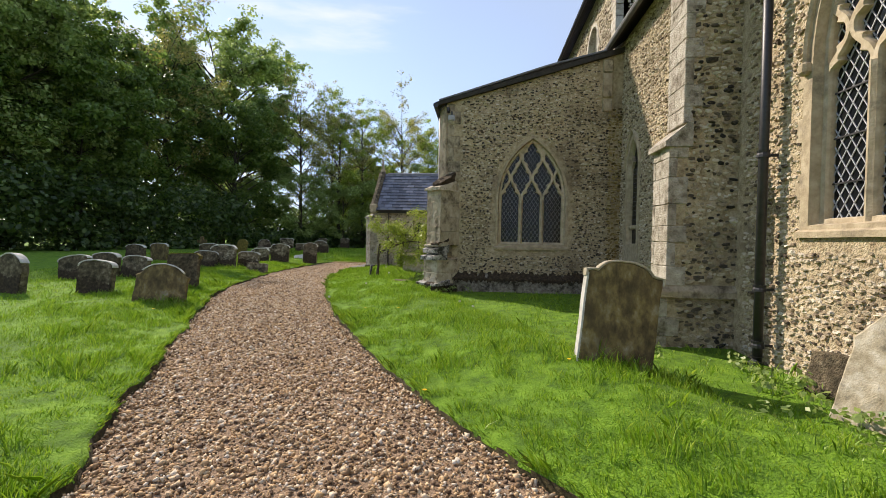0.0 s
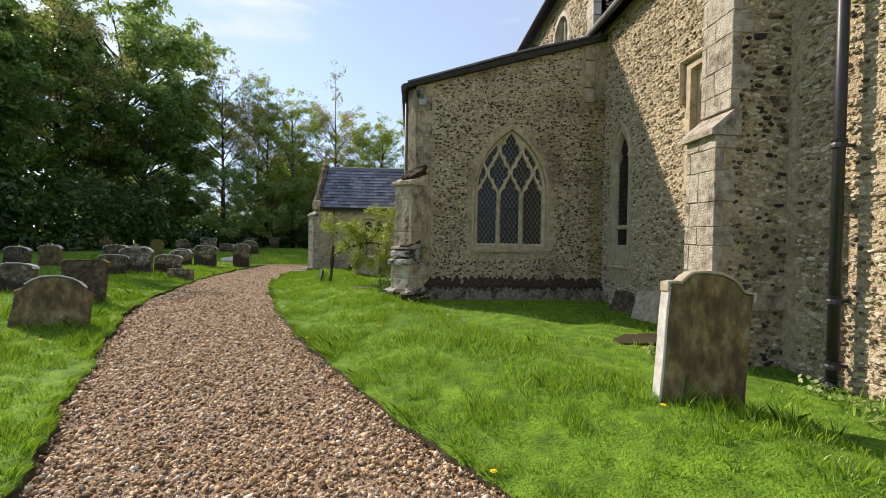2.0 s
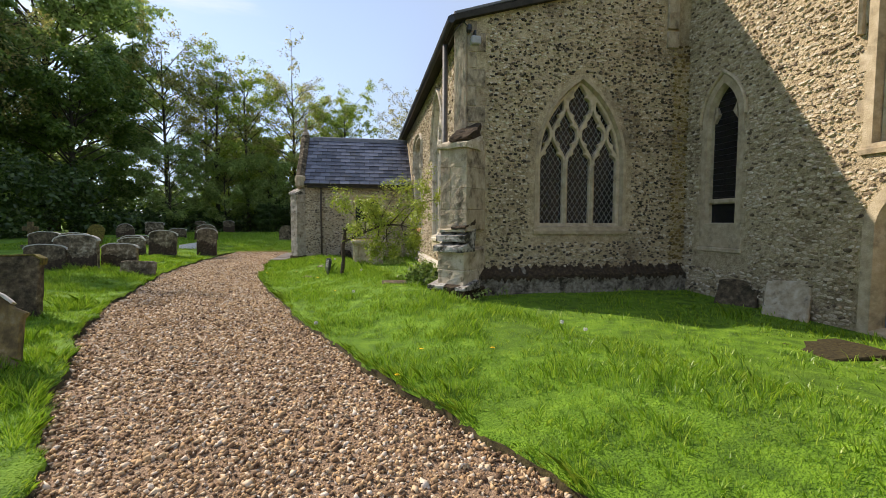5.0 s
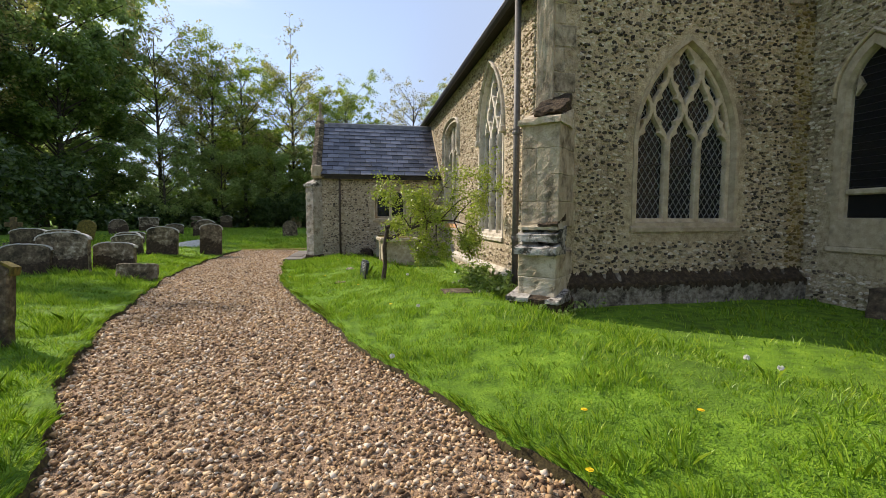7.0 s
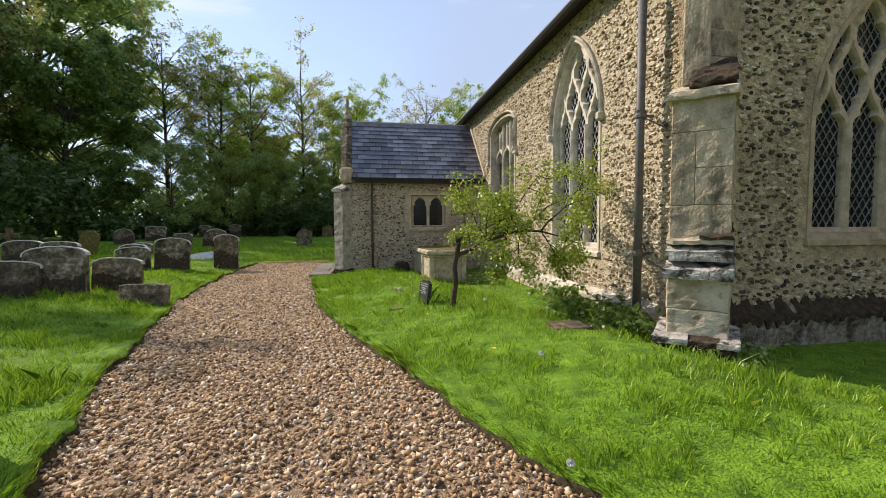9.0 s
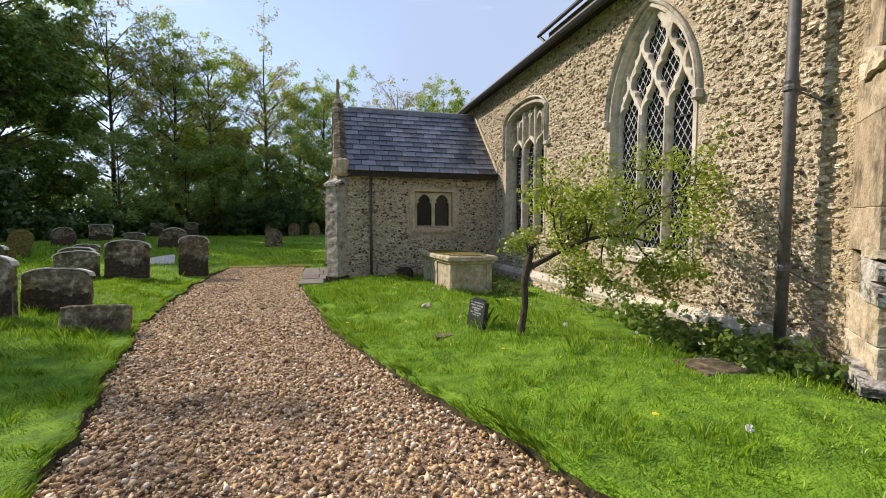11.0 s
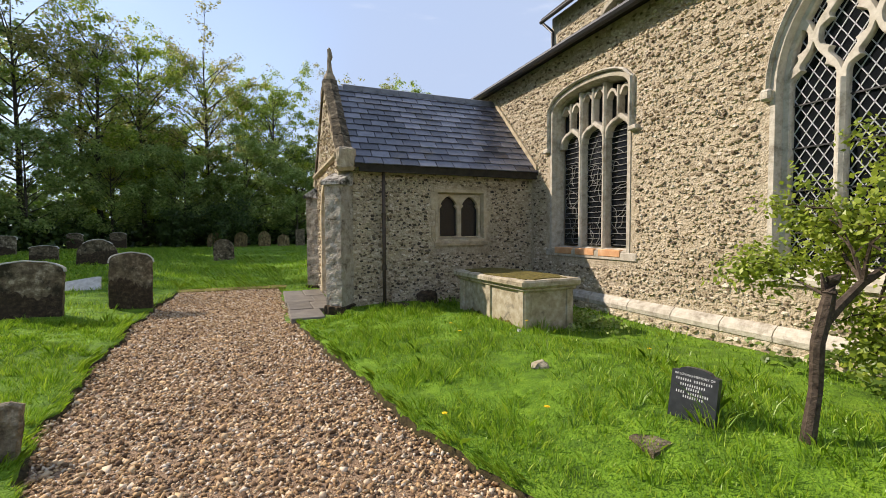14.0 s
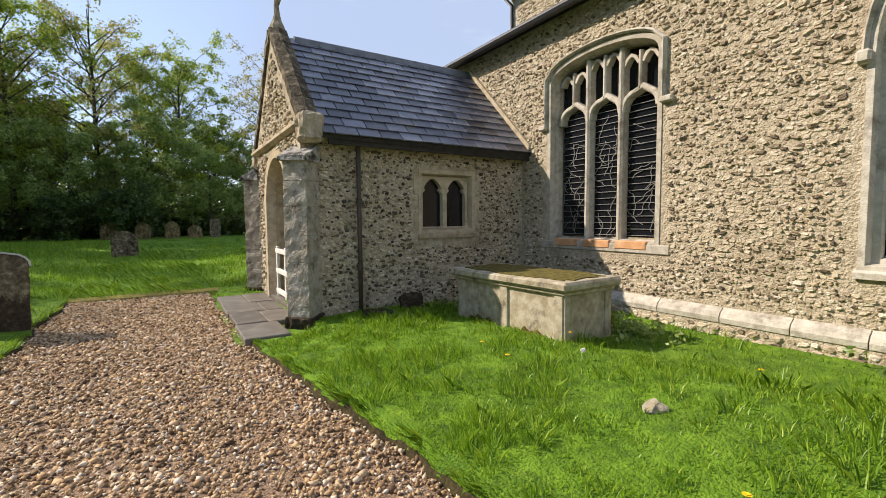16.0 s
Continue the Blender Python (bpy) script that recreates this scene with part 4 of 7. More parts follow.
BUTT_STONE = mat("grey_weathered_ashlar", [(0.3, (0.27, 0.21, 0.135)), (0.55, (0.42, 0.345, 0.24)), (0.78, (0.55, 0.475, 0.355))], 9, 0.92, 0.9, 40, obj_rand=0.15, stain=(0.085, 0.065, 0.042), stain_scale=3.2, stain_at=(0.49, 0.66), stretch=(1, 1, 0.7), bump_dist=0.02)
PALE_BUTT = mat("flaking_pale_stone", [(0.3, (0.22, 0.17, 0.105)), (0.5, (0.47, 0.395, 0.28)), (0.75, (0.64, 0.57, 0.45))], 5, 0.92, 0.8, 40, obj_rand=0.15, stain=(0.09, 0.07, 0.045), stain_scale=6.0, stain_at=(0.53, 0.68))
FLAKED = mat("white_flaking_limestone", [(0.3, (0.2, 0.18, 0.15)), (0.5, (0.4, 0.375, 0.33)), (0.75, (0.58, 0.555, 0.5))], 8, 0.92, 0.9, 40, stain=(0.045, 0.04, 0.03), stain_scale=5.0, stain_at=(0.48, 0.58), bump_dist=0.02)


def aisle_buttress():
    P = turned(-0.92, 11.35, 226)
    t = thing("buttress", P(0, 0.3, 0), "diagonal stepped buttress of weathered pale stone with mossy ledges", "buttress")
    part("base_plinth", block((-0.35, -0.3, -0.1), (0.33, 0.58, 0.41), P, 0.03), DARK_MOSS, t, "dark mossy base stone", rough=0.03, cuts=5)
    part("base_ledge", wedge(-0.37, -0.06, 0.1, 0.4, 0.61, 0.56, 0.06, P), FLAKED, t, rough=0.014, cuts=5)
    part("base_ledge", wedge(-0.07, 0.2, 0.1, 0.39, 0.59, 0.56, 0.06, P), DARK_MOSS, t, rough=0.016, cuts=5)
    part("base_ledge", wedge(0.18, 0.36, 0.1, 0.4, 0.6, 0.54, 0.05, P), FLAKED, t, rough=0.013, cuts=5)
    part("lower_shaft", block((-0.265, -0.3, 0.44), (0.265, 0.46, 0.72), P, 0.012), PALE_BUTT, t, rough=0.01, cuts=7)
    part("lower_shaft", block((-0.27, -0.3, 0.718), (0.265, 0.455, 1.06), P, 0.012), PALE_BUTT, t, rough=0.01, cuts=7)
    part("lower_weathering", wedge(-0.29, 0.1, 0.15, 1.03, 0.54, 1.24, 0.09, P), FLAKED, t, "white flaking sloping ledge", rough=0.012, cuts=5)
    part("lower_weathering", wedge(0.105, 0.295, 0.15, 1.03, 0.55, 1.24, 0.1, P), FLAKED, t, "white flaking sloping ledge", rough=0.012, cuts=4)
    part("upper_weathering", wedge(-0.28, 0.285, 0.1, 1.2, 0.49, 1.42, 0.1, P), FLAKED, t, "white flaking sloping ledge", rough=0.013, cuts=6)
    part("moss_tuft", wedge(-0.285, 0.275, 0.1, 1.36, 0.455, 1.53, 0.035, P), TOMB_STONE, t, rough=0.026, cuts=6)
    part("moss_tuft", wedge(0.02, 0.27, 0.1, 1.4, 0.46, 1.58, 0.03, P), DARK_MOSS, t, "dark moss on the ledge", rough=0.03, cuts=5)
    for a0, a1, z0, z1 in ((-0.262, 0.262, 1.4, 1.74), (-0.262, -0.05, 1.742, 2.45), (-0.048, 0.262, 1.742, 2.1), (-0.048, 0.262, 2.102, 2.45), (-0.262, 0.262, 2.452, 2.78)):
        part("stone_block", block((a0, -0.3, z0), (a1, 0.38, z1), P, 0.006), BUTT_STONE, t, rough=0.007, cuts=6)
    part("top_ledge", wedge(-0.3, 0.29, -0.1, 2.76, 0.44, 3.02, 0.08, P), PALE_BUTT, t, rough=0.02, cuts=7)
    part("moss_cap", wedge(-0.12, 0.27, -0.1, 2.9, 0.36, 3.24, 0.04, P), DARK_MOSS, t, rough=0.035, cuts=6)
    part("upper_strip", block((-0.22, -0.3, 3.0), (0.03, 0.04, 4.95), P, 0.012), BUTT_STONE, t, "weathered corner stones above the buttress", rough=0.008, cuts=8)


aisle_buttress()


QUOIN_PALE = mat("mottled_pale_quoin", [(0.3, (0.2, 0.165, 0.12)), (0.48, (0.38, 0.335, 0.265)), (0.75, (0.56, 0.52, 0.44))], 8, 0.92, 0.9, 40, obj_rand=0.12, stain=(0.13, 0.105, 0.07), stain_scale=5.0, stain_at=(0.52, 0.66), bump_dist=0.025)


def chancel_buttress():
    t = thing("buttress", (3.0, 6.57, 0), "tall stepped chancel buttress of flint with pale stone corners", "buttress")
    y0, y1 = 6.28, 6.84
    part("core", Shape().box((2.4, y0 + 0.03, -0.2), (3.45, y1 - 0.03, 0.86)).box((2.56, y0 + 0.02, 0.8), (3.45, y1 - 0.02, 2.86)).box((2.74, y0 + 0.025, 2.86), (3.45, y1 - 0.025, 6.2)), MORTAR_DARK, t)
    part("plinth_ledge", Shape().add([(2.36, y0 - 0.04, 0.8), (3.45, y0 - 0.04, 0.8), (3.45, y1 + 0.04, 0.8), (2.36, y1 + 0.04, 0.8), (2.36, y0 - 0.04, 0.88), (3.45, y0 - 0.04, 0.88), (3.45, y1 + 0.04, 0.88), (2.36, y1 + 0.04, 0.88), (2.52, y0 + 0.01, 0.97), (3.45, y0 + 0.01, 0.97), (3.45, y1, 0.97), (2.52, y1, 0.97)], [(0, 3, 2, 1), (0, 1, 5, 4), (1, 2, 6, 5), (2, 3, 7, 6), (3, 0, 4, 7), (4, 5, 9, 8), (5, 6, 10, 9), (6, 7, 11, 10), (7, 4, 8, 11), (8, 9, 10, 11)]), BUTT_STONE, t, rough=0.01, cuts=5)
    z, k = 0.0, 0
    while z < 0.78:
        part("quoin", Shape().box((2.385, y0 + 0.01, z), (2.56 + 0.16 * (k % 2), y1 - 0.01, z + 0.255), None, 0.01), QUOIN_PALE, t)
        z, k = z + 0.262, k + 1
    z = 0.96
    while z < 2.8:
        h = 0.22 + 0.14 * ((k * 7) % 5) / 4
        ya = y0 + (0.3 if k % 2 else 0.46)
        part("quoin", Shape().box((2.525, y0, z), (2.64 + 0.14 * (k % 2), ya, min(2.84, z + h)), None, 0.007), QUOIN_PALE, t, rough=0.006, cuts=3)
        part("quoin", Shape().box((2.53, ya + 0.012, z + 0.01), (2.64, y1, min(2.83, z + h + 0.004)), None, 0.007), QUOIN_PALE, t, rough=0.006, cuts=3)
        z, k = z + h + 0.005, k + 1
    part("weathering", Shape().add([(2.46, y0 - 0.03, 2.84), (2.82, y0 - 0.03, 2.84), (2.82, y1 + 0.03, 2.84), (2.46, y1 + 0.03, 2.84), (2.46, y0 - 0.03, 2.91), (2.46, y1 + 0.03, 2.91), (2.82, y0 - 0.03, 3.22), (2.82, y1 + 0.03, 3.22)], [(0, 3, 2, 1), (0, 4, 5, 3), (4, 6, 7, 5), (0, 1, 6, 4), (3, 5, 7, 2), (1, 2, 7, 6)]), QUOIN_PALE, t)
    z = 3.16
    while z < 6.1:
        h = 0.22 + 0.14 * ((k * 7) % 5) / 4
        ya = y0 + (0.3 if k % 2 else 0.46)
        part("quoin", Shape().box((2.7, y0, z), (2.82 + 0.13 * (k % 2), ya, z + h), None, 0.007), QUOIN_PALE, t, rough=0.006, cuts=3)
        part("quoin", Shape().box((2.708, ya + 0.012, z), (2.82, y1, z + h), None, 0.007), QUOIN_PALE, t, rough=0.006, cuts=3)
        z, k = z + h + 0.005, k + 1
    return t


chancel_buttress()


def porch_buttress(cx, cy, deg):
    P = turned(cx, cy, deg)
    t = thing("buttress", P(0, 0.2, 0), "plain grey stone corner buttress of the porch with a sloping cap", "buttress")
    part("base_moss", block((-0.18, -0.2, -0.1), (0.2, 0.27, 0.36), P, 0.02), DARK_MOSS, t, rough=0.025, cuts=5)
    z = 0.3
    for k, h in enumerate((0.42, 0.38, 0.36, 0.4, 0.34, 0.28)):
        part("stone_block", block((-0.16, -0.2, z), (0.18, 0.23, z + h - 0.002), P, 0.006), QUOIN_PALE, t, rough=0.012, cuts=5)
        z += h
    part("cap", wedge(-0.2, 0.21, -0.1, 2.46, 0.29, 2.72, 0.06, P), FLAKED, t, rough=0.012, cuts=4)


porch_buttress(GABLE_X + 0.03, PORCH_Y + 0.03, 225)
porch_buttress(GABLE_X + 0.03, 23.12, 135)


def quoins():
    """Corner stones of the aisle end and the strip beside the chancel."""
    z, k = 0.5, 0
    while z < 5.0:
        h = 0.27 + 0.06 * ((k * 5) % 3) / 2
        long_ = k % 2
        q = part("quoin", Shape().box((AISLE_X - 0.008, END_Y - 0.008, z), (AISLE_X + (0.36 if long_ else 0.2), END_Y + (0.2 if long_ else 0.36), min(z + h, 5.0)), None, 0.012), BUTT_STONE, end_wall)
        z, k = z + h + 0.008, k + 1
    for z in (4.78, 5.13, 5.42, 5.75):
        part("strip_stone", Shape().box((2.93, END_Y - 0.05, z), (3.16, END_Y + 0.05, z + 0.3), None, 0.012), BUTT_STONE, end_wall)
    z, k = 6.3, 0
    while z < 8.8:
        part("quoin", Shape().box((NAVE_X - 0.008, 12.142, z), (NAVE_X + 0.2, 12.142 + (0.5 if k % 2 else 0.28), z + 0.3), None, 0.01), ASHLAR_WHITE, nave_wall)
        part("quoin", Shape().box((NAVE_X - 0.008, 25.2 - (0.5 if k % 2 else 0.28), z), (NAVE_X + 0.2, 25.208, z + 0.3), None, 0.01), ASHLAR_WHITE, nave_wall)
        z, k = z + 0.31, k + 1


quoins()

# plinths: mossy ledge of the end wall, pale string along the aisle
s = Shape()
xs = np.linspace(-0.92, 3.4, 60)
rows = []
for i, x in enumerate(xs):
    j = 0.012 * math.sin(9 * x) + 0.012 * random.random()
    rows.append([(x, END_Y + 0.02, 0.72 + j), (x, END_Y - 0.07 - j, 0.6 + j), (x, END_Y - 0.13 - j, 0.53), (x, END_Y - 0.12 + j, 0.42), (x, END_Y - 0.1, -0.1)])
s.add([p for r in rows for p in r], [(5 * i + q, 5 * i + q + 1, 5 * i + q + 6, 5 * i + q + 5) for i in range(len(rows) - 1) for q in range(4)])
tagged(part("plinth_end", s, mat("mossy_plinth", [(0.3, (0.1, 0.085, 0.06)), (0.5, (0.26, 0.23, 0.18)), (0.75, (0.42, 0.39, 0.33))], 14, 0.95, 1.0, 50, stain=(0.05, 0.04, 0.028), stain_scale=5.0, stain_at=(0.48, 0.62), bump_dist=0.03)), "rubble plinth capped with dark moss", "plinth", kind="structure")
rows = []
for i, x in enumerate(np.linspace(-0.95, 3.38, 240)):
    j, q = 0.045 * noise.noise((x * 9, 0, 0)), 0.05 * noise.noise((x * 17, 3, 0)) + 0.02 * random.random()
    g = 0.06 * noise.noise((x * 2.3, 9, 0))
    rows.append([(x, END_Y - 0.003, 0.72 + 2.4 * j + 1.6 * q + g), (x, END_Y - 0.03, 0.69 + 1.5 * j), (x, END_Y - 0.1, 0.62 + j), (x, END_Y - 0.145 - q * 0.4, 0.58 + j * 0.5), (x, END_Y - 0.145, 0.53 - 1.8 * q + g), (x, END_Y - 0.09, 0.52 - 1.8 * q + g)])
s = Shape().add([p for r in rows for p in r], [(6 * i + q, 6 * i + q + 1, 6 * i + q + 7, 6 * i + q + 6) for i in range(len(rows) - 1) for q in range(5)])
tagged(part("plinth_moss", s, DARK_MOSS), "thick dark moss along the plinth ledge", "moss", kind="stuff")
aisle_plinth = tagged(new("plinth_aisle"), "pale limestone string course along the foot of the aisle wall", "plinth", kind="structure")
y = 12.0
k = 0
while y < 19.8:
    w = 0.62 + 0.25 * ((k * 5) % 4) / 3
    y1 = min(y + w, 19.83)
    part("plinth_stone", Shape().add([(AISLE_X - d, yy, z) for yy in (y, y1 - 0.012) for d, z in ((-0.02, 0.42), (0.09, 0.42), (0.1, 0.48), (0.07, 0.54), (-0.02, 0.61))], [(0, 1, 6, 5), (1, 2, 7, 6), (2, 3, 8, 7), (3, 4, 9, 8), (0, 1, 2, 3, 4), (9, 8, 7, 6, 5)]), ASHLAR_WHITE, aisle_plinth)
    y, k = y1, k + 1
part("plinth_wall", Shape().box((AISLE_X - 0.075, 11.99, -0.2), (AISLE_X + 0.1, 19.82, 0.42)), MORTAR, aisle_plinth)

# porch gable coping, finial, string course
cop = tagged(new("gable_coping"), "weathered stone coping of the porch gable with kneelers", "coping", kind="structure")
for sg in (-1, 1):
    y_e, z_e = 21.5 + sg * 1.74, 2.98
    for i in range(5):
        t0, t1 = i / 5 + 0.003, (i + 1) / 5 - 0.003
        pts = []
        for t in (t0, t1):
            yy, zz = y_e + (21.5 - y_e) * t, z_e + (4.78 - z_e) * t
            pts += [(x, yy + sg * dy, zz + dz) for x, dy, dz in ((GABLE_X - 0.04, -0.02, -0.03), (GABLE_X + 0.24, -0.02, -0.03), (GABLE_X + 0.24, 0.05, 0.05), (GABLE_X + 0.1, 0.075, 0.09), (GABLE_X - 0.04, 0.05, 0.05))]
        part("coping_stone", Shape().add(pts, [(i_, (i_ + 1) % 5, 5 + (i_ + 1) % 5, 5 + i_) for i_ in range(5)] + [(4, 3, 2, 1, 0), (5, 6, 7, 8, 9)]), HEADSTONE_DARK, cop, rough=0.016, cuts=3)
    part("kneeler", Shape().box((GABLE_X - 0.06, y_e - 0.16, 2.72), (GABLE_X + 0.27, y_e + 0.14, 3.12), None, 0.05), BUTT_STONE, cop, rough=0.02, cuts=4)
    part("string_course", Shape().sweep([(21.5, 2.98), (y_e, 2.98)], 0.06, -0.02, 0.09, P_GABLE, chamfer=0.04), ASHLAR, cop)
fin = thing("finial", (GABLE_X + 0.11, 21.5, 4.8), "slim weathered stone finial on the porch gable", "finial")
part("base", Shape().tube([(GABLE_X + 0.11, 21.5, 4.74), (GABLE_X + 0.11, 21.5, 4.88), (GABLE_X + 0.11, 21.5, 4.97), (GABLE_X + 0.11, 21.49, 5.06)], [0.14, 0.12, 0.075, 0.05], 8), BUTT_STONE, fin)
part("broken_shaft", Shape().tube([(GABLE_X + 0.11, 21.49, 5.04), (GABLE_X + 0.1, 21.49, 5.2), (GABLE_X + 0.12, 21.48, 5.3), (GABLE_X + 0.1, 21.47, 5.44), (GABLE_X + 0.1, 21.47, 5.48)], [0.05, 0.042, 0.055, 0.04, 0.012], 7), BUTT_STONE, fin)

# slates
def slates():
    nx, dz = 17, (RIDGE_Z - EAVE_Z)
    run = RIDGE_Y - EAVE_Y
    slope_len = math.hypot(run, dz)
    courses = 13
    ang = math.atan2(dz, run)
    cl_ = slope_len / courses
    rng = random.Random(5)
    meshes = []
    for j in range(4):
        e = 0.004
        w, l_, t = 0.5, cl_ * 1.12, 0.018
        jit = [rng.uniform(-0.006, 0.006) for _ in range(4)]
        s = Shape().add([(-w / 2, 0 + jit[0], 0), (w / 2, jit[1], 0), (w / 2, l_, 0), (-w / 2, l_, 0), (-w / 2 + e, jit[0], t), (w / 2 - e, jit[1], t), (w / 2 - e, l_, t * 0.6), (-w / 2 + e, l_, t * 0.6)], [(0, 3, 2, 1), (4, 5, 6, 7), (0, 1, 5, 4), (1, 2, 6, 5), (2, 3, 7, 6), (3, 0, 4, 7)])
        meshes.append(mesh_of("slate", s.v, s.f, SLATE))
    x0, x1 = -4.69, AISLE_X - 0.01
    per = (x1 - x0) / 11
    for c in range(courses):
        for i in range(12):
            xc = x0 + (i + (0.5 if c % 2 else 0.0)) * per
            a, b = max(x0, xc - per / 2), min(x1, xc + per / 2)
            if b - a < 0.05:
                continue
            o = new("slate", meshes[rng.randrange(4)])
            d = c * cl_ - 0.03
            m = Matrix.Translation(((a + b) / 2, EAVE_Y + d * math.cos(ang) - 0.024 * math.sin(ang), EAVE_Z + d * math.sin(ang) + 0.024 * math.cos(ang))) @ Matrix.Rotation(ang - 0.06 + rng.uniform(-0.006, 0.006), 4, "X") @ Matrix.Rotation(rng.uniform(-0.006, 0.006), 4, "Z") @ Matrix.Diagonal(((b - a - 0.011) / 0.5, 1, 1, 1))
            o.parent = porch_roof
            o.matrix_basis = m
    for i in range(9):
        xa = -4.56 + i * 0.405
        part("ridge_tile", Shape().add([(x, RIDGE_Y + dy, RIDGE_Z + dz_) for x in (xa, min(xa + 0.4, AISLE_X - 0.01)) for dy, dz_ in ((-0.17, -0.11), (-0.06, 0.03), (0.0, 0.06), (0.06, 0.03), (0.17, -0.11))], [(q, q + 1, q + 6, q + 5) for q in range(4)] + [(4, 3, 2, 1, 0), (5, 6, 7, 8, 9)]), LEAD, porch_roof)
    part("flashing", Shape().add([(AISLE_X - d, EAVE_Y + t * run, EAVE_Z + t * dz + h) for t in (0, 1) for d, h in ((0.0, 0.16), (0.05, 0.15), (0.06, 0.02), (0.0, 0.02))], [(0, 1, 5, 4), (1, 2, 6, 5), (2, 3, 7, 6), (0, 1, 2, 3), (7, 6, 5, 4)]), ASHLAR, porch_roof)
    part("eaves_board", Shape().box((-4.6, EAVE_Y + 0.02, EAVE_Z - 0.13), (AISLE_X - 0.005, EAVE_Y + 0.06, EAVE_Z - 0.02)), TIMBER, porch_roof)


slates()


def pipe(name, label, x, y, z0, z1, r, material, clips, out=(1, 0), top=None, struts=False):
    t = thing(name, (x, y, z0), label, "drainpipe")
    pts = [(x, y, z0), (x, y, z1)]
    if top:
        pts += [(x + 0.02, y, z1 + 0.04), top]
    part("pipe", Shape().tube(pts, r, 10), material, t, smooth=True)
    for z in clips:
        part("collar", Shape().tube([(x, y, z), (x, y, z + 0.03), (x, y, z + 0.05), (x, y, z + 0.08)], [r * 1.35, r * 1.35, r * 1.2, r * 1.35], 10), material, t)
        part("bracket", Shape().box((min(x, x + out[0] * 0.16) - 0.012, min(y, y + out[1] * 0.16) - 0.012, z + 0.01), (max(x, x + out[0] * 0.16) + 0.012, max(y, y + out[1] * 0.16) + 0.012, z + 0.04)), material, t)
        if struts:
            part("strut", Shape().tube([(x, y, z + 0.02), (AISLE_X, y - 0.2, z - 0.16)], 0.009, 6), material, t)
    part("shoe", Shape().tube([(x, y, z0 + 0.1), (x, y, z0 + 0.04), (x - out[0] * 0.06, y - out[1] * 0.06, z0 - 0.02)], [r * 1.3, r * 1.3, r * 1.3], 10), material, t)
    return t


pipe("drainpipe", "grey cast-iron drainpipe held off the aisle wall by struts", -1.14, 12.12, 0.28, 4.86, 0.05, GREY_PIPE, (1.18, 2.82), struts=True)
pipe("drainpipe", "tall black cast-iron drainpipe on the chancel wall", 3.27, 5.5, 0.12, 6.3, 0.052, IRON, (0.32, 0.98, 2.55, 4.4))
pipe("drainpipe", "thin brown drainpipe on the porch wall", -4.14, 19.74, 0.1, 2.72, 0.033, RUST_IRON, (0.95, 1.9), out=(0, 1))

# eaves gutters
for nm, lab, pts in (("aisle_gutter", "dark gutter along the aisle eaves", [(-1.2, END_Y - 0.12, 4.94), (-1.2, 30.0, 4.94)]), ("nave_gutter", "black gutter along the clerestory eaves", [(3.05, 12.0, 8.97), (3.05, 25.36, 8.97)]), ("chancel_gutter", "pale gutter along the chancel eaves", [(3.08, 1.3, 6.42), (3.08, 12.0, 6.42)])):
    g = part(nm, Shape().tube(pts, 0.065, 8), LEAD if "chancel" in nm else IRON)
    tagged(g, lab, "gutter")
pipe("drainpipe", "black drainpipe at the clerestory corner", 3.36, 25.1, 5.7, 8.55, 0.05, IRON, (7.0,), top=(3.07, 25.25, 8.9))

# floodlight under the aisle eaves
fl = thing("floodlight", (-0.8, 11.25, 4.62), "small grey floodlight fixed high on the aisle corner", "floodlight")
part("housing", Shape().box((-0.87, 11.12, 4.52), (-0.7, 11.24, 4.66), None, 0.02), LAMP_GREY, fl)
part("bracket", Shape().box((-0.8, 11.2, 4.64), (-0.77, 11.36, 4.78)), IRON, fl)
part("sensor", Shape().box((-0.92, 11.2, 4.76), (-0.84, 11.34, 4.88), None, 0.02), IRON, fl)
part("cable", Shape().tube([(-0.86, 11.3, 4.84), (-0.98, 11.3, 4.95), (-1.1, 11.32, 4.82), (-1.12, 11.9, 4.78)], 0.012, 6), IRON, fl)

# slab paving before the porch
pav = tagged(new("porch_paving"), "worn grey paving slabs before the porch entrance", "paving", kind="structure")
pav.matrix_basis = Matrix.Translation((-5.4, 21.4, 0.2))
rng = random.Random(8)
for j, (ya, yb) in enumerate(((19.25, 20.1), (20.1, 20.95), (20.95, 21.8), (21.8, 22.75))):
    for i, (xa, xb) in enumerate(((-5.78, -5.36), (-5.36, -4.95)) if j % 2 else ((-5.8, -5.25), (-5.25, -4.95))):
        if j == 0 and i == 1:
            continue
        part("slab", Shape().box((xa + 0.006, ya + 0.006, 0.1), (xb - 0.006, yb - 0.006, 0.272 + rng.uniform(-0.006, 0.006)), None, 0.01), SLAB, pav)

# ---- trees and undergrowth ----
def fast_mesh(name, co, k, material):
    """A mesh of separate k-cornered faces from an (n * k, 3) array."""
    n = len(co) // k
    me = bpy.data.meshes.new(name)
    me.vertices.add(n * k)
    me.vertices.foreach_set("co", np.asarray(co, np.float32).ravel())
    me.loops.add(n * k)
    me.loops.foreach_set("vertex_index", np.arange(n * k, dtype=np.int32))
    me.polygons.add(n)
    me.polygons.foreach_set("loop_start", np.arange(0, n * k, k, dtype=np.int32))
    me.update(calc_edges=True)
    me.materials.append(material)
    return me


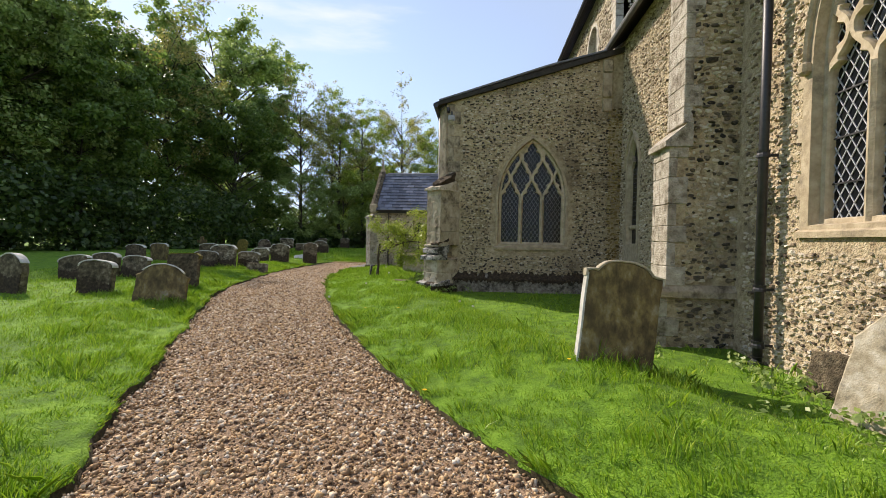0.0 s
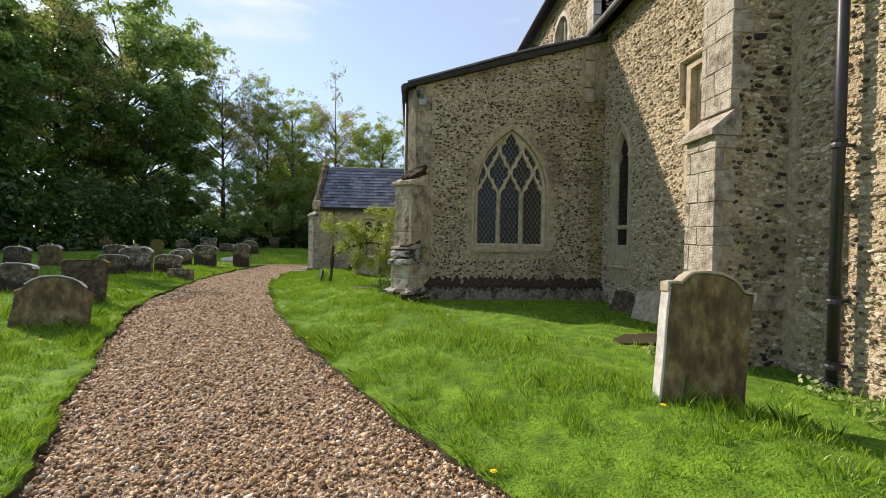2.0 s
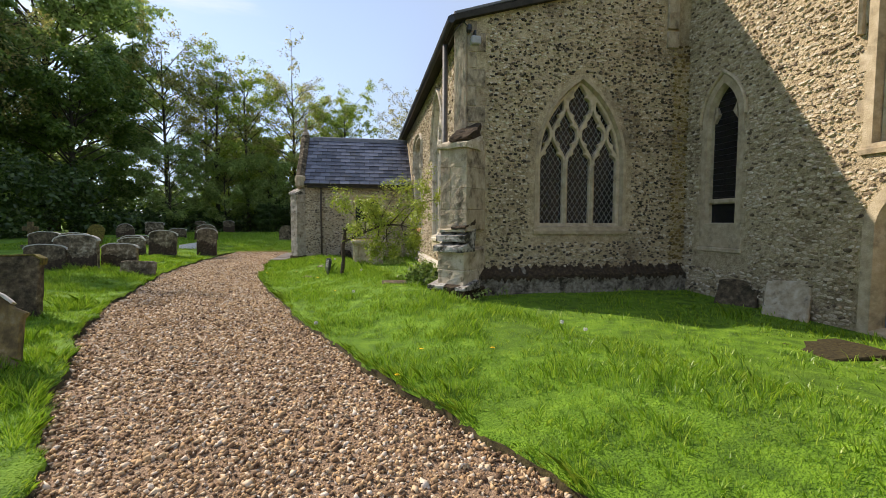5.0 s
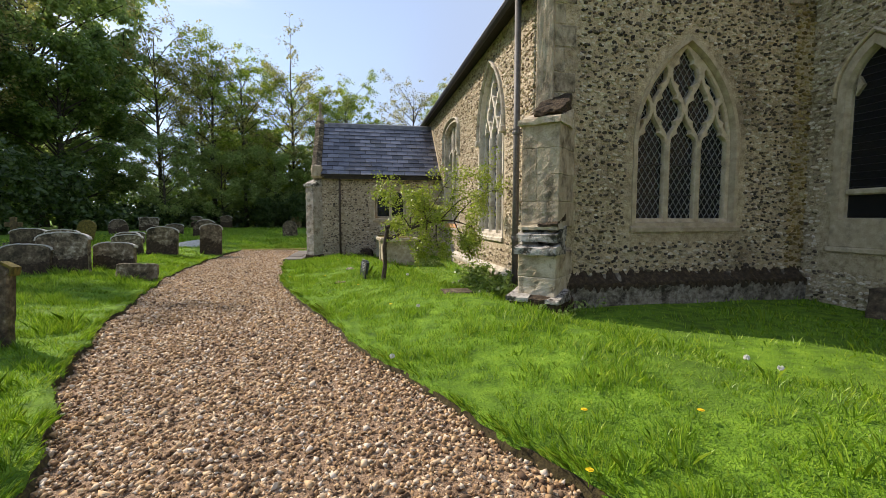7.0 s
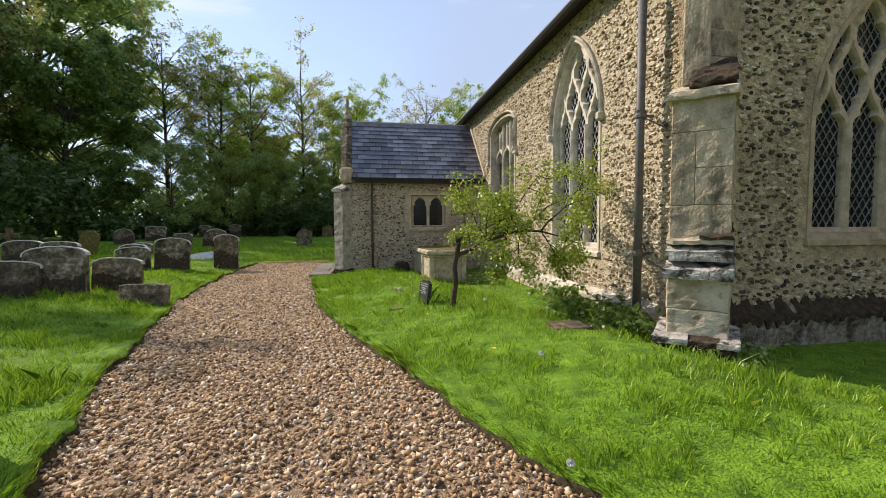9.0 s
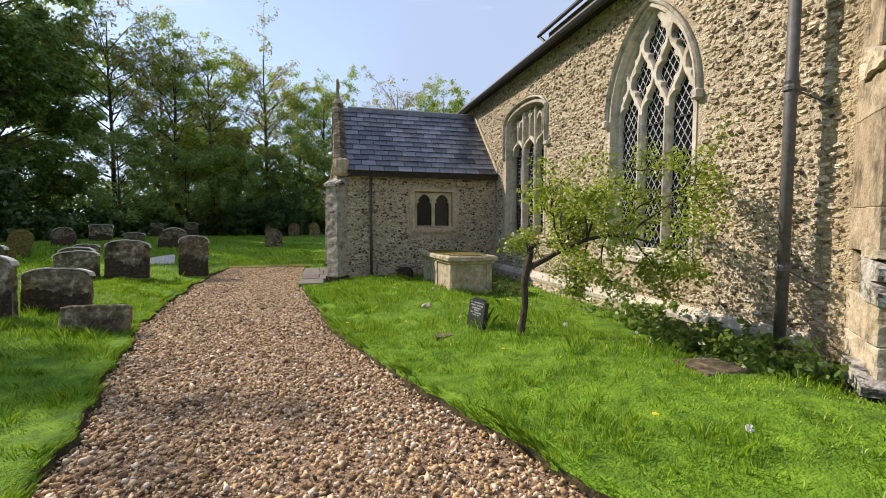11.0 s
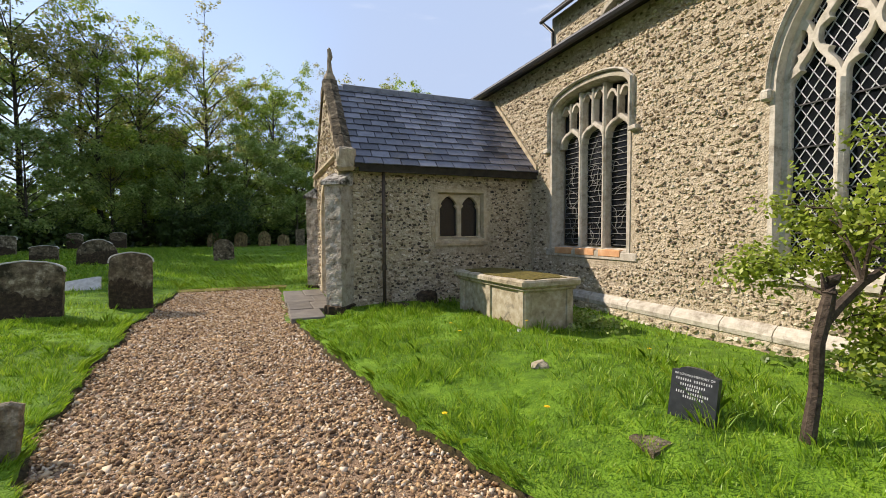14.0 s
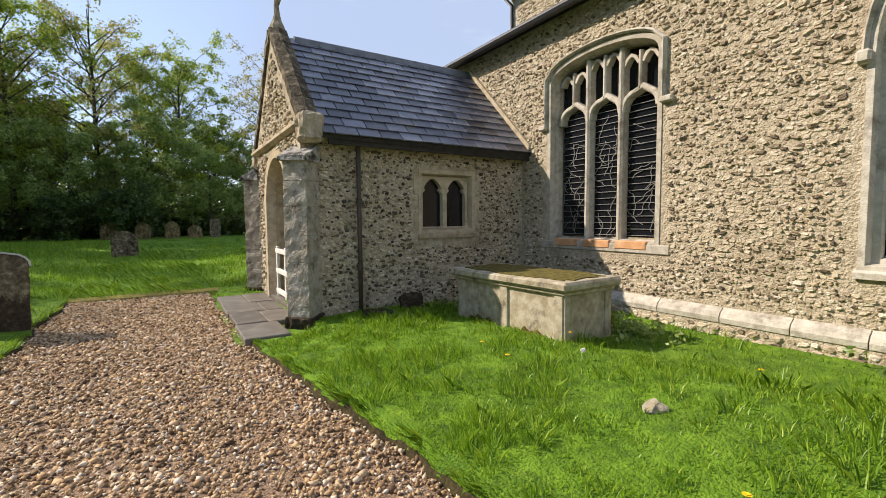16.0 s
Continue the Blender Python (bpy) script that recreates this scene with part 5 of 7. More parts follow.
def leaf_quads(rng, centres, radii, per, size, flat=0.6, droop=0.0):
    """Kite-shaped leaves on and in rounded clumps round the centres; outer leaves lie on the clump's skin."""
    c = np.repeat(np.asarray(centres), per, 0)
    r = np.repeat(np.asarray(radii), per)[:, None]
    n = len(c)
    d = rng.normal(0, 1, (n, 3)) + np.array([0, 0, 0.25])
    d /= np.linalg.norm(d, axis=1)[:, None] + 1e-9
    p = d * r * (rng.uniform(0, 1, n)[:, None] ** 0.45) * rng.uniform(0.8, 1.25, (n, 1)) * np.array([1, 1, flat])
    p[:, 2] -= droop * np.hypot(p[:, 0], p[:, 1])
    p += c
    up = d * 0.9 + rng.normal(0, 0.5, (n, 3)) + np.array([0, 0, 0.5])
    up /= np.linalg.norm(up, axis=1)[:, None] + 1e-9
    ax = np.cross(up, rng.normal(0, 1, (n, 3)))
    ax /= np.linalg.norm(ax, axis=1)[:, None] + 1e-9
    side = np.cross(ax, up)
    s = size * rng.uniform(0.6, 1.35, n)[:, None]
    return np.stack([p - ax * s * 0.5, p + side * s * 0.32 - ax * s * 0.05, p + ax * s * 0.55, p - side * s * 0.32 - ax * s * 0.05], 1).reshape(-1, 3)


def make_tree(seed, label, h, r, low, limbs, subs, per, leaf, material, cluster=0.9, flat=0.6, trunk=0.3, top_heavy=0.0, category="tree"):
    """A broadleaf tree at the origin: tapered trunk, limbs with twigs, and a crown of leaves round the twig ends."""
    rng = np.random.default_rng(seed)
    t = thing("tree", (0, 0, 0), label, category)
    wood = Shape()
    steps = 9
    bend = rng.normal(0, 0.02 * h / 10, (steps + 1, 2)).cumsum(0)
    spine = [Vector((bend[i, 0] - bend[0, 0], bend[i, 1] - bend[0, 1], h * 0.9 * i / steps)) for i in range(steps + 1)]
    wood.tube(spine, [trunk * (1 - 0.88 * i / steps) * (1.35 if i == 0 else 1) for i in range(steps + 1)], 9)
    limb = Shape()
    centres = []
    for k in range(limbs):
        f = (k + rng.uniform(0.1, 0.9)) / limbs
        z0 = h * (low + (0.86 - low) * f ** 0.9) * 0.92
        q = z0 / (h * 0.9) * steps
        i = min(steps - 1, int(q))
        base = spine[i].lerp(spine[i + 1], q - i)
        az = k * 2.399 + rng.uniform(-0.5, 0.5)
        zz = max(0.0, (z0 / h - low) / (1 - low))
        prof = max(0.0, math.sin(math.pi * min(1, 0.14 + 0.86 * zz ** (0.8 + top_heavy)))) ** 0.65
        reach = r * (0.35 + 0.65 * prof) * rng.uniform(0.7, 1.12)
        rise = rng.uniform(0.4, 1.05) * reach * (0.5 + zz)
        tip = base + Vector((math.cos(az) * reach, math.sin(az) * reach, rise))
        mid = base.lerp(tip, 0.5) + Vector((0, 0, 0.1 * reach))
        rad = trunk * 0.34 * (1 - 0.6 * zz)
        limb.tube([base, mid, tip], [rad, rad * 0.6, rad * 0.12], 5, False)
        for _ in range(subs):
            a = rng.uniform(0.3, 1.0)
            st = base.lerp(mid, a * 2) if a < 0.5 else mid.lerp(tip, a * 2 - 1)
            az2 = az + rng.uniform(-1.2, 1.2)
            ln = reach * rng.uniform(0.15, 0.42)
            en = st + Vector((math.cos(az2) * ln, math.sin(az2) * ln, ln * rng.uniform(-0.2, 1.2)))
            limb.tube([st, en], [rad * 0.28, rad * 0.06], 4, False)
            centres.append(en)
            if rng.random() < 0.6:
                centres.append(st.lerp(en, 0.55) + Vector(rng.normal(0, 0.3, 3)))
        centres.append(tip)
    for k in range(6):
        centres.append(spine[-1] + Vector((rng.normal(0, r * 0.12), rng.normal(0, r * 0.12), rng.uniform(0, h * 0.1))))
    part("trunk", wood, BARK, t, smooth=True)
    tagged(part("branchwork", limb, BARK, t), kind="stuff")
    co = leaf_quads(rng, np.array([tuple(c) for c in centres]), cluster * rng.uniform(0.6, 1.4, len(centres)), per, leaf, flat, 0.12)
    crown = new("crown", fast_mesh("crown", co, 4, material))
    crown.parent = t
    return t


def set_tree(t, x, y, turn=0.0, scale=1.0, first=False):
    m = Matrix.Translation((x, y, 0.3)) @ Matrix.Rotation(turn, 4, "Z") @ Matrix.Diagonal((scale, scale, scale, 1))
    if first:
        t.matrix_basis = m
        return t
    c = copy_thing(t, Matrix.Identity(4))
    c.matrix_basis = m
    return c


maple = make_tree(1, "large dense green broadleaf tree with a crown reaching low", 20.5, 6.8, 0.04, 62, 9, 74, 0.3, LEAF_MID, 0.8, 0.62, 0.42)
set_tree(maple, -38.0, 62.0, 0.0, 1.48, True)
set_tree(maple, -37.0, 29.0, 2.2, 1.03)
set_tree(maple, -39, 14, 4.0, 1.0)
set_tree(maple, -39, 34, 5.1, 1.0)
dark = make_tree(2, "dark shaded broadleaf tree with heavy foliage", 17.0, 5.4, 0.04, 42, 7, 84, 0.31, LEAF_DARK, 0.85, 0.62, 0.36)
set_tree(dark, -33.0, 34.0, 0.0, 1.0, True)
set_tree(dark, -29.5, 51.0, 1.7, 1.0)
set_tree(dark, -38, 44, 3.3, 1.3)
set_tree(dark, -37, 23, 0.7, 1.05)
set_tree(dark, -1.5, 70, 0.4, 0.7)
set_tree(dark, -18, 72, 5.4, 0.85)
airy = make_tree(3, "slender airy tree with fresh spring leaves", 20.0, 4.2, 0.22, 34, 7, 42, 0.21, LEAF_LIGHT, 0.62, 0.7, 0.22)
set_tree(airy, -16.0, 59.0, 0.0, 1.0, True)
set_tree(airy, -5.0, 61.0, 2.0, 0.88)
set_tree(airy, 8.5, 60.0, 4.1, 0.9)
set_tree(airy, -21.5, 63.0, 1.0, 1.02)
set_tree(airy, -8.0, 66.0, 5.0, 0.96)
olive = make_tree(4, "half-bare tree with young olive leaves and open branches", 21.0, 4.4, 0.25, 32, 8, 20, 0.2, LEAF_OLIVE, 0.62, 0.7, 0.26)
set_tree(olive, -11.0, 61.0, 0.0, 1.0, True)
set_tree(olive, -25.0, 60.0, 2.4, 1.08)
set_tree(olive, 3.0, 61.0, 3.9, 0.88)
set_tree(olive, -35.0, 47.0, 1.2, 1.25)
set_tree(olive, -19.0, 58.0, 5.2, 0.98)
mid = make_tree(5, "bushy bright green understorey tree", 9.0, 3.2, 0.1, 26, 6, 60, 0.19, LEAF_MID, 0.55, 0.7, 0.14)
set_tree(mid, -12.5, 57.0, 0.0, 0.95, True)
set_tree(mid, -17.5, 55.5, 2.0, 0.85)
set_tree(mid, -7.5, 58.5, 4.0, 1.1)
set_tree(mid, -3.0, 58.0, 1.0, 0.8)
set_tree(mid, 2.0, 58.0, 3.0, 0.85)
set_tree(mid, -22.0, 53.0, 5.5, 1.0)
fresh = make_tree(6, "bushy understorey tree with yellow-green leaves", 8.0, 3.0, 0.1, 24, 6, 50, 0.22, LEAF_LIGHT, 0.65, 0.7, 0.13)
set_tree(fresh, -14.5, 63.0, 0.0, 1.1, True)
set_tree(fresh, -20.0, 66.0, 2.0, 1.2)
set_tree(fresh, -9.0, 63.0, 4.4, 0.9)


def undergrowth():
    """The thicket that closes the churchyard, its leaf colour darkened for the shade under the trees."""
    rng = np.random.default_rng(12)
    cs, rs = [], []
    line = [(-38, 4), (-31, 14), (-27.5, 22), (-27, 32), (-25, 42), (-23, 51), (-17, 57.5), (-8, 60), (2, 60), (14, 58), (30, 50)]
    for (x0, y0), (x1, y1) in zip(line[:-1], line[1:]):
        n = int(math.dist((x0, y0), (x1, y1)) * 15)
        for _ in range(n):
            f = rng.random()
            nx, ny = -(y1 - y0), (x1 - x0)
            ln = math.hypot(nx, ny)
            off = rng.uniform(-1.2, 3.5)
            x, y = x0 + (x1 - x0) * f + nx / ln * off, y0 + (y1 - y0) * f + ny / ln * off
            # 5 m on the left, as high as the crowns' shadow it stands in for
            high = 5.0 if y < 46 else 1.9
            cs.append((x, y, 0.3 + rng.uniform(0.1, 1) ** 1.3 * (high + 0.25 * off)))
            rs.append(rng.uniform(0.7, 1.3))
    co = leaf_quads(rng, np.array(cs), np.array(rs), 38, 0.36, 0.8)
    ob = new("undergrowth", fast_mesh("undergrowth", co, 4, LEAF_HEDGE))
    tagged(ob, "thicket of evergreen undergrowth behind the graves, tree shade in its dark colour", "undergrowth", kind="stuff")
    # far woods that close the view between the trunks
    cs, rs = [], []
    for _ in range(1300):
        a = rng.uniform(-1.6, 0.75)
        d = rng.uniform(70, 82)
        cs.append((-8 + d * math.sin(a), 8 + d * math.cos(a), rng.uniform(0, 1) ** 1.3 * 6.5))
        rs.append(rng.uniform(1.3, 2.4))
    co = leaf_quads(rng, np.array(cs), np.array(rs), 60, 0.6, 0.8)
    ob = new("far_woods", fast_mesh("far_woods", co, 4, LEAF_DARK))
    tagged(ob, "distant dark green woodland", "woodland", kind="stuff")


undergrowth()
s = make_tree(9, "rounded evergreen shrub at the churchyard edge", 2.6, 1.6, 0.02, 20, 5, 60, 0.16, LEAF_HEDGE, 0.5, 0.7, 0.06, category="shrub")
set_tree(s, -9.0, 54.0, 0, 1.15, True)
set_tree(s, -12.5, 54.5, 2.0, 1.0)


def hawthorn():
    """The small broken tree by the aisle window: a stump with one long branch and a leafy crown."""
    rng = np.random.default_rng(21)
    t = thing("small_tree", (-3.12, 13.46, 0.2), "small broken hawthorn with a snapped stump and one long leafy branch", "tree")
    stem = Shape().tube([(-3.14, 13.47, 0.12), (-3.15, 13.46, 0.4), (-3.11, 13.45, 0.7), (-3.125, 13.44, 0.98), (-3.09, 13.42, 1.18), (-3.07, 13.41, 1.3)], [0.062, 0.043, 0.037, 0.039, 0.041, 0.032], 8)
    part("trunk", stem, HAW_BARK, t)
    part("snapped_top", Shape().tube([(-3.08, 13.41, 1.28), (-3.06, 13.41, 1.36), (-3.02, 13.39, 1.39)], [0.042, 0.038, 0.01], 7).tube([(-3.08, 13.43, 1.28), (-3.11, 13.44, 1.4)], [0.025, 0.006], 6), HAW_BARK, t)
    main = [Vector(p) for p in ((-3.09, 13.42, 1.12), (-2.9, 13.44, 1.2), (-2.65, 13.45, 1.32), (-2.35, 13.44, 1.43), (-2.12, 13.4, 1.47), (-1.88, 13.32, 1.46), (-1.62, 13.18, 1.38))]
    br = Shape().tube(main, [0.036, 0.03, 0.027, 0.023, 0.019, 0.014, 0.008], 7)
    cs, rs = [], []

    def grow(p, d, ln, r, depth):
        pts, q = [p.copy()], p.copy()
        for _ in range(4):
            d = (d + Vector(rng.normal(0, 0.22, 3))).normalized()
            q = q + d * ln / 4
            pts.append(q.copy())
        br.tube(pts, [r * (1 - 0.2 * i) for i in range(5)], 4, False)
        cs.extend(tuple(x) for x in pts[2:])
        rs.extend([0.13] * 3)
        if depth:
            for _ in range(4):
                grow(pts[rng.integers(1, 5)], (d + Vector(rng.normal(0, 0.75, 3)) + Vector((0, 0, -0.05))).normalized(), ln * 0.58, r * 0.5, depth - 1)

    for i, (a, d, ln) in enumerate(((1, (-0.1, 0.5, 0.8), 0.5), (2, (0.1, 0.5, 1), 0.85), (2, (-0.3, -0.4, 1), 0.75), (3, (0.3, -0.2, 1), 1.1), (3, (-0.4, -0.5, 0.6), 0.7), (4, (0.3, -0.3, 0.9), 1.1), (4, (-0.3, -0.6, 0.2), 0.7), (5, (0.3, -0.5, 0.7), 0.8), (5, (0.1, -0.5, -0.5), 0.6), (4, (-0.1, -0.2, -0.9), 0.6), (6, (0.1, -0.6, -0.5), 0.55), (3, (-0.2, 0.1, -0.8), 0.5), (2, (0.5, 0.7, 0.5), 0.8))):
        grow(main[a], Vector(d).normalized(), ln * 0.88, 0.016, 2)
    tagged(part("branchwork", br, HAW_BARK, t), kind="stuff")
    co = leaf_quads(rng, np.array(cs), np.array(rs), 17, 0.042, 1.0)
    crown = new("crown", fast_mesh("crown", co, 4, LEAF_BUSH))
    crown.parent = t
    crown.matrix_parent_inverse = t.matrix_basis.inverted()


HAW_BARK = mat("dark_hawthorn_bark", [(0.3, (0.03, 0.02, 0.014)), (0.7, (0.1, 0.075, 0.055))], 25, 0.95, 1.0, 60)
hawthorn()


def low_plants(name, label, spots, n, leaf, material, high):
    rng = np.random.default_rng(len(name))
    cs = [(x + rng.normal(0, sx), y + rng.normal(0, sy), float(lawn_z(x, y)) + rng.uniform(0.03, high) * math.exp(-rng.random())) for x, y, sx, sy in spots for _ in range(n)]
    co = leaf_quads(rng, np.array(cs), np.full(len(cs), 0.1), 9, leaf, 0.6)
    ob = new(name, fast_mesh(name, co, 4, material))
    tagged(ob, label, "plants", kind="stuff")


low_plants("nettle_patch", "dark leafy weeds growing along the foot of the aisle wall", [(-1.35, 13.0, 0.2, 0.4), (-1.4, 12.4, 0.2, 0.25), (-1.5, 11.8, 0.2, 0.2), (-1.3, 13.9, 0.15, 0.4)], 75, 0.075, LEAF_DARK, 0.38)
low_plants("wall_weeds", "low weeds at the foot of the church walls", [(-2.0, 19.4, 0.6, 0.12), (-1.7, 17.3, 0.12, 0.6), (-1.9, 16.8, 0.2, 0.15), (3.1, 4.6, 0.12, 0.5), (2.2, 6.5, 0.1, 0.4), (3.0, 3.6, 0.2, 0.4), (-1.1, 10.9, 0.3, 0.2)], 34, 0.06, LEAF_MID, 0.2)

# ---- gravestones ----
def headstone_outline(style, w, h):
    a = w / 2
    if style == "shoulder":          # round top between square shoulders
        pts = [(-a, 0), (a, 0), (a, h * 0.89), (a * 0.72, h * 0.9)]
        pts += [(a * 0.7 * math.cos(q), h * 0.895 + h * 0.105 * math.sin(q)) for q in (math.pi * i / 12 for i in range(1, 12))]
        pts += [(-a * 0.72, h * 0.9), (-a, h * 0.89)]
    elif style == "segment":         # a shallow curved top
        pts = [(-a, 0), (a, 0)] + [(a * math.cos(q), h * 0.84 + h * 0.16 * max(0.0, math.sin(q)) ** 0.8) for q in (math.pi * i / 12 for i in range(13))]
    elif style == "scroll":          # curved top with drooping ends
        pts = [(-a, 0), (a, 0), (a * 0.98, h * 0.66), (a * 1.04, h * 0.72), (a * 0.86, h * 0.78)] + [(a * 0.72 * math.cos(q), h * 0.8 + h * 0.2 * math.sin(q)) for q in (math.pi * i / 10 for i in range(1, 10))] + [(-a * 0.86, h * 0.78), (-a * 1.04, h * 0.72), (-a * 0.98, h * 0.66)]
    elif style == "round":
        pts = [(-a, 0), (a, 0)] + [(a * math.cos(q), h - a * 0.9 + a * 0.9 * math.sin(q)) for q in (math.pi * i / 12 for i in range(13))]
    elif style == "point":
        pts = [(-a, 0), (a, 0), (a, h * 0.7), (a * 0.6, h * 0.88), (0, h), (-a * 0.6, h * 0.88), (-a, h * 0.7)]
    else:                            # square top, a little worn
        pts = [(-a, 0), (a, 0), (a * 1.01, h * 0.95), (a * 0.8, h), (-a * 0.7, h * 0.985), (-a, h * 0.93)]
    return pts


def headstone(x, y, w, h, style="segment", turn=0.0, lean=0.0, tilt=0.0, thick=0.16, material=None, capped=True, label="dark lichened headstone with a pale curved top edge", group="old headstones in the grass", cap=None, z=None):
    """turn: heading of the face, 0 looks towards -y; lean: backwards; tilt: sideways (degrees)."""
    z0 = (float(lawn_z(x, y)) if y < 34 else 0.38) if z is None else z
    t = thing("headstone", (x, y, z0 - 0.12), label, "headstone", group)
    m = pose(x, y, z0 - 0.12, -lean, tilt, turn)
    P = lambda u, v, d: tuple(m @ Vector((u, -d, v)))
    rng = random.Random(int(x * 100) + int(y * 37))
    o = []
    rough_o = headstone_outline(style, w, h + 0.12)
    for p, q in zip(rough_o, rough_o[1:] + rough_o[:1]):          # short steps, so that the edge can be worn
        m_ = max(1, round(math.dist(p, q) / 0.07))
        o += [(p[0] + (q[0] - p[0]) * i / m_, p[1] + (q[1] - p[1]) * i / m_) for i in range(m_)]
    wear = lambda u, v, k: 0.011 * noise.noise((u * 8 + 3 * x, v * 8 + k, y)) + rng.uniform(-0.003, 0.003)
    o = [(u + wear(u, v, 0), v + (wear(u, v, 5) if v > 0.1 else 0)) for u, v in o]
    n, e = len(o), 0.02
    cu_, cv_ = 0.0, h * 0.5
    shrink = lambda f: [(cu_ + (u - cu_) * f, cv_ + (v - cv_) * f) for u, v in inner]
    inner = grown(o, -e)
    face = lambda u, v: 0.009 * noise.noise((u * 7 + x, v * 7, y)) + 0.004 * noise.noise((u * 22, v * 22 + x, y))
    rings = [(inner, -thick / 2), (o, -thick / 2 + e), (o, thick / 2 - e), (inner, thick / 2), (shrink(0.85), thick / 2), (shrink(0.66), thick / 2), (shrink(0.45), thick / 2), (shrink(0.22), thick / 2)]
    k_ = len(rings)
    verts = [P(u, v, d + (face(u, v) if j > 2 else 0)) for j, (ring, d) in enumerate(rings) for u, v in ring]
    fs = [(k * n + i, k * n + (i + 1) % n, (k + 1) * n + (i + 1) % n, (k + 1) * n + i) for k in range(k_ - 1) for i in range(n)] + [tuple(range(n - 1, -1, -1)), tuple(range((k_ - 1) * n, k_ * n))]
    part("slab", Shape().add(verts, fs), material or HEADSTONE_DARK, t)
    if capped and material is None:
        k = 30
        hh = (h + 0.12) * rng.uniform(0.42, 0.58)
        top = [(w * (0.49 - 0.98 * i / k), hh + rng.uniform(-0.05, 0.05) * h + 0.09 * h * math.sin(5 * i / k + x)) for i in range(k + 1)]
        part("moss_growth", Shape().prism([(-w * 0.49, 0.02), (w * 0.49, 0.02)] + top, thick / 2 - 0.02, thick / 2 + 0.009, P), DARK_MOSS, t, "dark moss over the lower half")
    # a strip along the top, coloured pale for the sky light it catches
    if capped:
        line = [p for p in o if p[1] > (h + 0.12) * 0.8]
        if len(line) > 2:
            part("pale_edge", Shape().sweep(line, 0.012, -thick / 2 - 0.002, thick / 2 + 0.003, P, off=-0.01, chamfer=0.006), cap or HS_TOP, t, "pale top edge with sky light put into its colour", rough=0.004)
    return t


# the tall stone beside the chancel buttress
tall = headstone(1.43, 4.86, 0.82, 1.1, "shoulder", 6, 4, 7, 0.1, HEADSTONE, True, "tall leaning headstone with round top, ochre lichen and pale edge", cap=TOMB_STONE)
m = pose(1.43, 4.86, float(lawn_z(1.43, 4.86)) - 0.12, -4, 7, 6)
# thin white facing: the sunlit left side is put into its colour
part("side_lichen", Shape().box((-0.418, -0.048, 0.1), (-0.395, 0.05, 1.06), lambda a_, b_, c_: tuple(m @ Vector((a_, b_, c_))), 0.004), HS_TOP, tall, "narrow side coloured white for the sun on it", rough=0.006, cuts=5)
# stones leaning on the chancel wall
headstone(3.02, 3.62, 0.66, 0.98, "scroll", -70, 14, 5, 0.09, TOMB_STONE, False, "ornate tan headstone leaning on the chancel wall", "stones leaning on the wall", z=0.1)
headstone(3.22, 4.42, 0.46, 0.42, "square", -80, 16, 0, 0.08, HEADSTONE_DARK, False, "small grey stone leaning on the chancel wall", "stones leaning on the wall", z=0.12)
headstone(3.18, 9.85, 0.6, 0.46, "square", -62, 28, 0, 0.1, HEADSTONE_DARK, False, "dark square stone leaning against the chancel wall", "stones leaning on the wall", z=0.2)
headstone(3.14, 8.95, 0.56, 0.58, "square", -68, 24, -4, 0.09, TOMB_STONE, False, "broken tan stone leaning against the chancel wall", "stones leaning on the wall", z=0.18)

# the rows left of the path
headstone(-9.75, 8.4, 0.78, 0.8, "round", -8, 6, 3)
headstone(-10.57, 10.81, 0.8, 0.62, "segment", 4, 8, -9)
headstone(-8.27, 8.91, 0.72, 0.7, "segment", 6, 5, 2)
headstone(-10.33, 11.48, 0.74, 0.66, "segment", 0, 3, 0)
headstone(-9.43, 11.4, 0.78, 0.58, "segment", -4, 10, 0)
headstone(-6.28, 8.21, 0.92, 0.74, "scroll", 22, 13, 5, 0.13, HEADSTONE, True, "leaning headstone with a scrolled top and greenish lichen")
headstone(-7.4, 10.5, 0.74, 0.8, "square", 10, 5, 1, 0.17, HEADSTONE_DARK, True, "thick headstone capped with orange-green moss", cap=MOSS)
headstone(-15.13, 18.35, 0.85, 0.72, "segment", 0, 2, 2)
headstone(-14.93, 19.59, 0.78, 0.8, "segment", 5, 0, 0, material=HEADSTONE, label="brown weathered headstone in deep shade")
headstone(-10.22, 15.82, 0.84, 0.6, "segment", 8, 6, 1)
headstone(-9.63, 15.97, 0.92, 0.84, "segment", 6, 5, -1)
headstone(-13.75, 21.54, 0.98, 0.78, "segment", 4, 4, 0)
headstone(-12.78, 21.41, 0.9, 0.72, "segment", 4, 6, 0)
headstone(-8.96, 16.53, 0.8, 0.62, "segment", 5, 7, 0)
headstone(-8.03, 15.38, 0.72, 0.36, "square", 14, 12, 5, 0.1, HEADSTONE_DARK, False, "low square grey headstone sunk in the grass")
headstone(-10.79, 21.15, 0.66, 0.66, "segment", 8, 2, 0)
headstone(-9.54, 20.48, 0.84, 0.84, "segment", 10, 5, 2)
headstone(-15.28, 27.07, 0.66, 1.02, "round", 10, 6, 14, 0.16, MOSS, False, "leaning headstone grown over with yellow-green moss")
headstone(-17.62, 35.15, 1.0, 1.0, "round", 12, 8, -6)
headstone(-19.35, 43.05, 1.3, 1.1, "square", 6, 0, 3)
headstone(-15.14, 36.61, 1.0, 0.68, "segment", 4, 3, 0)
headstone(-9.95, 23.9, 0.76, 0.42, "square", 8, 52, -8, 0.08, HS_TOP, False, "pale fallen headstone lying back in the grass")
headstone(-8.42, 21.4, 0.66, 1.0, "segment", 12, 4, 1, 0.16)
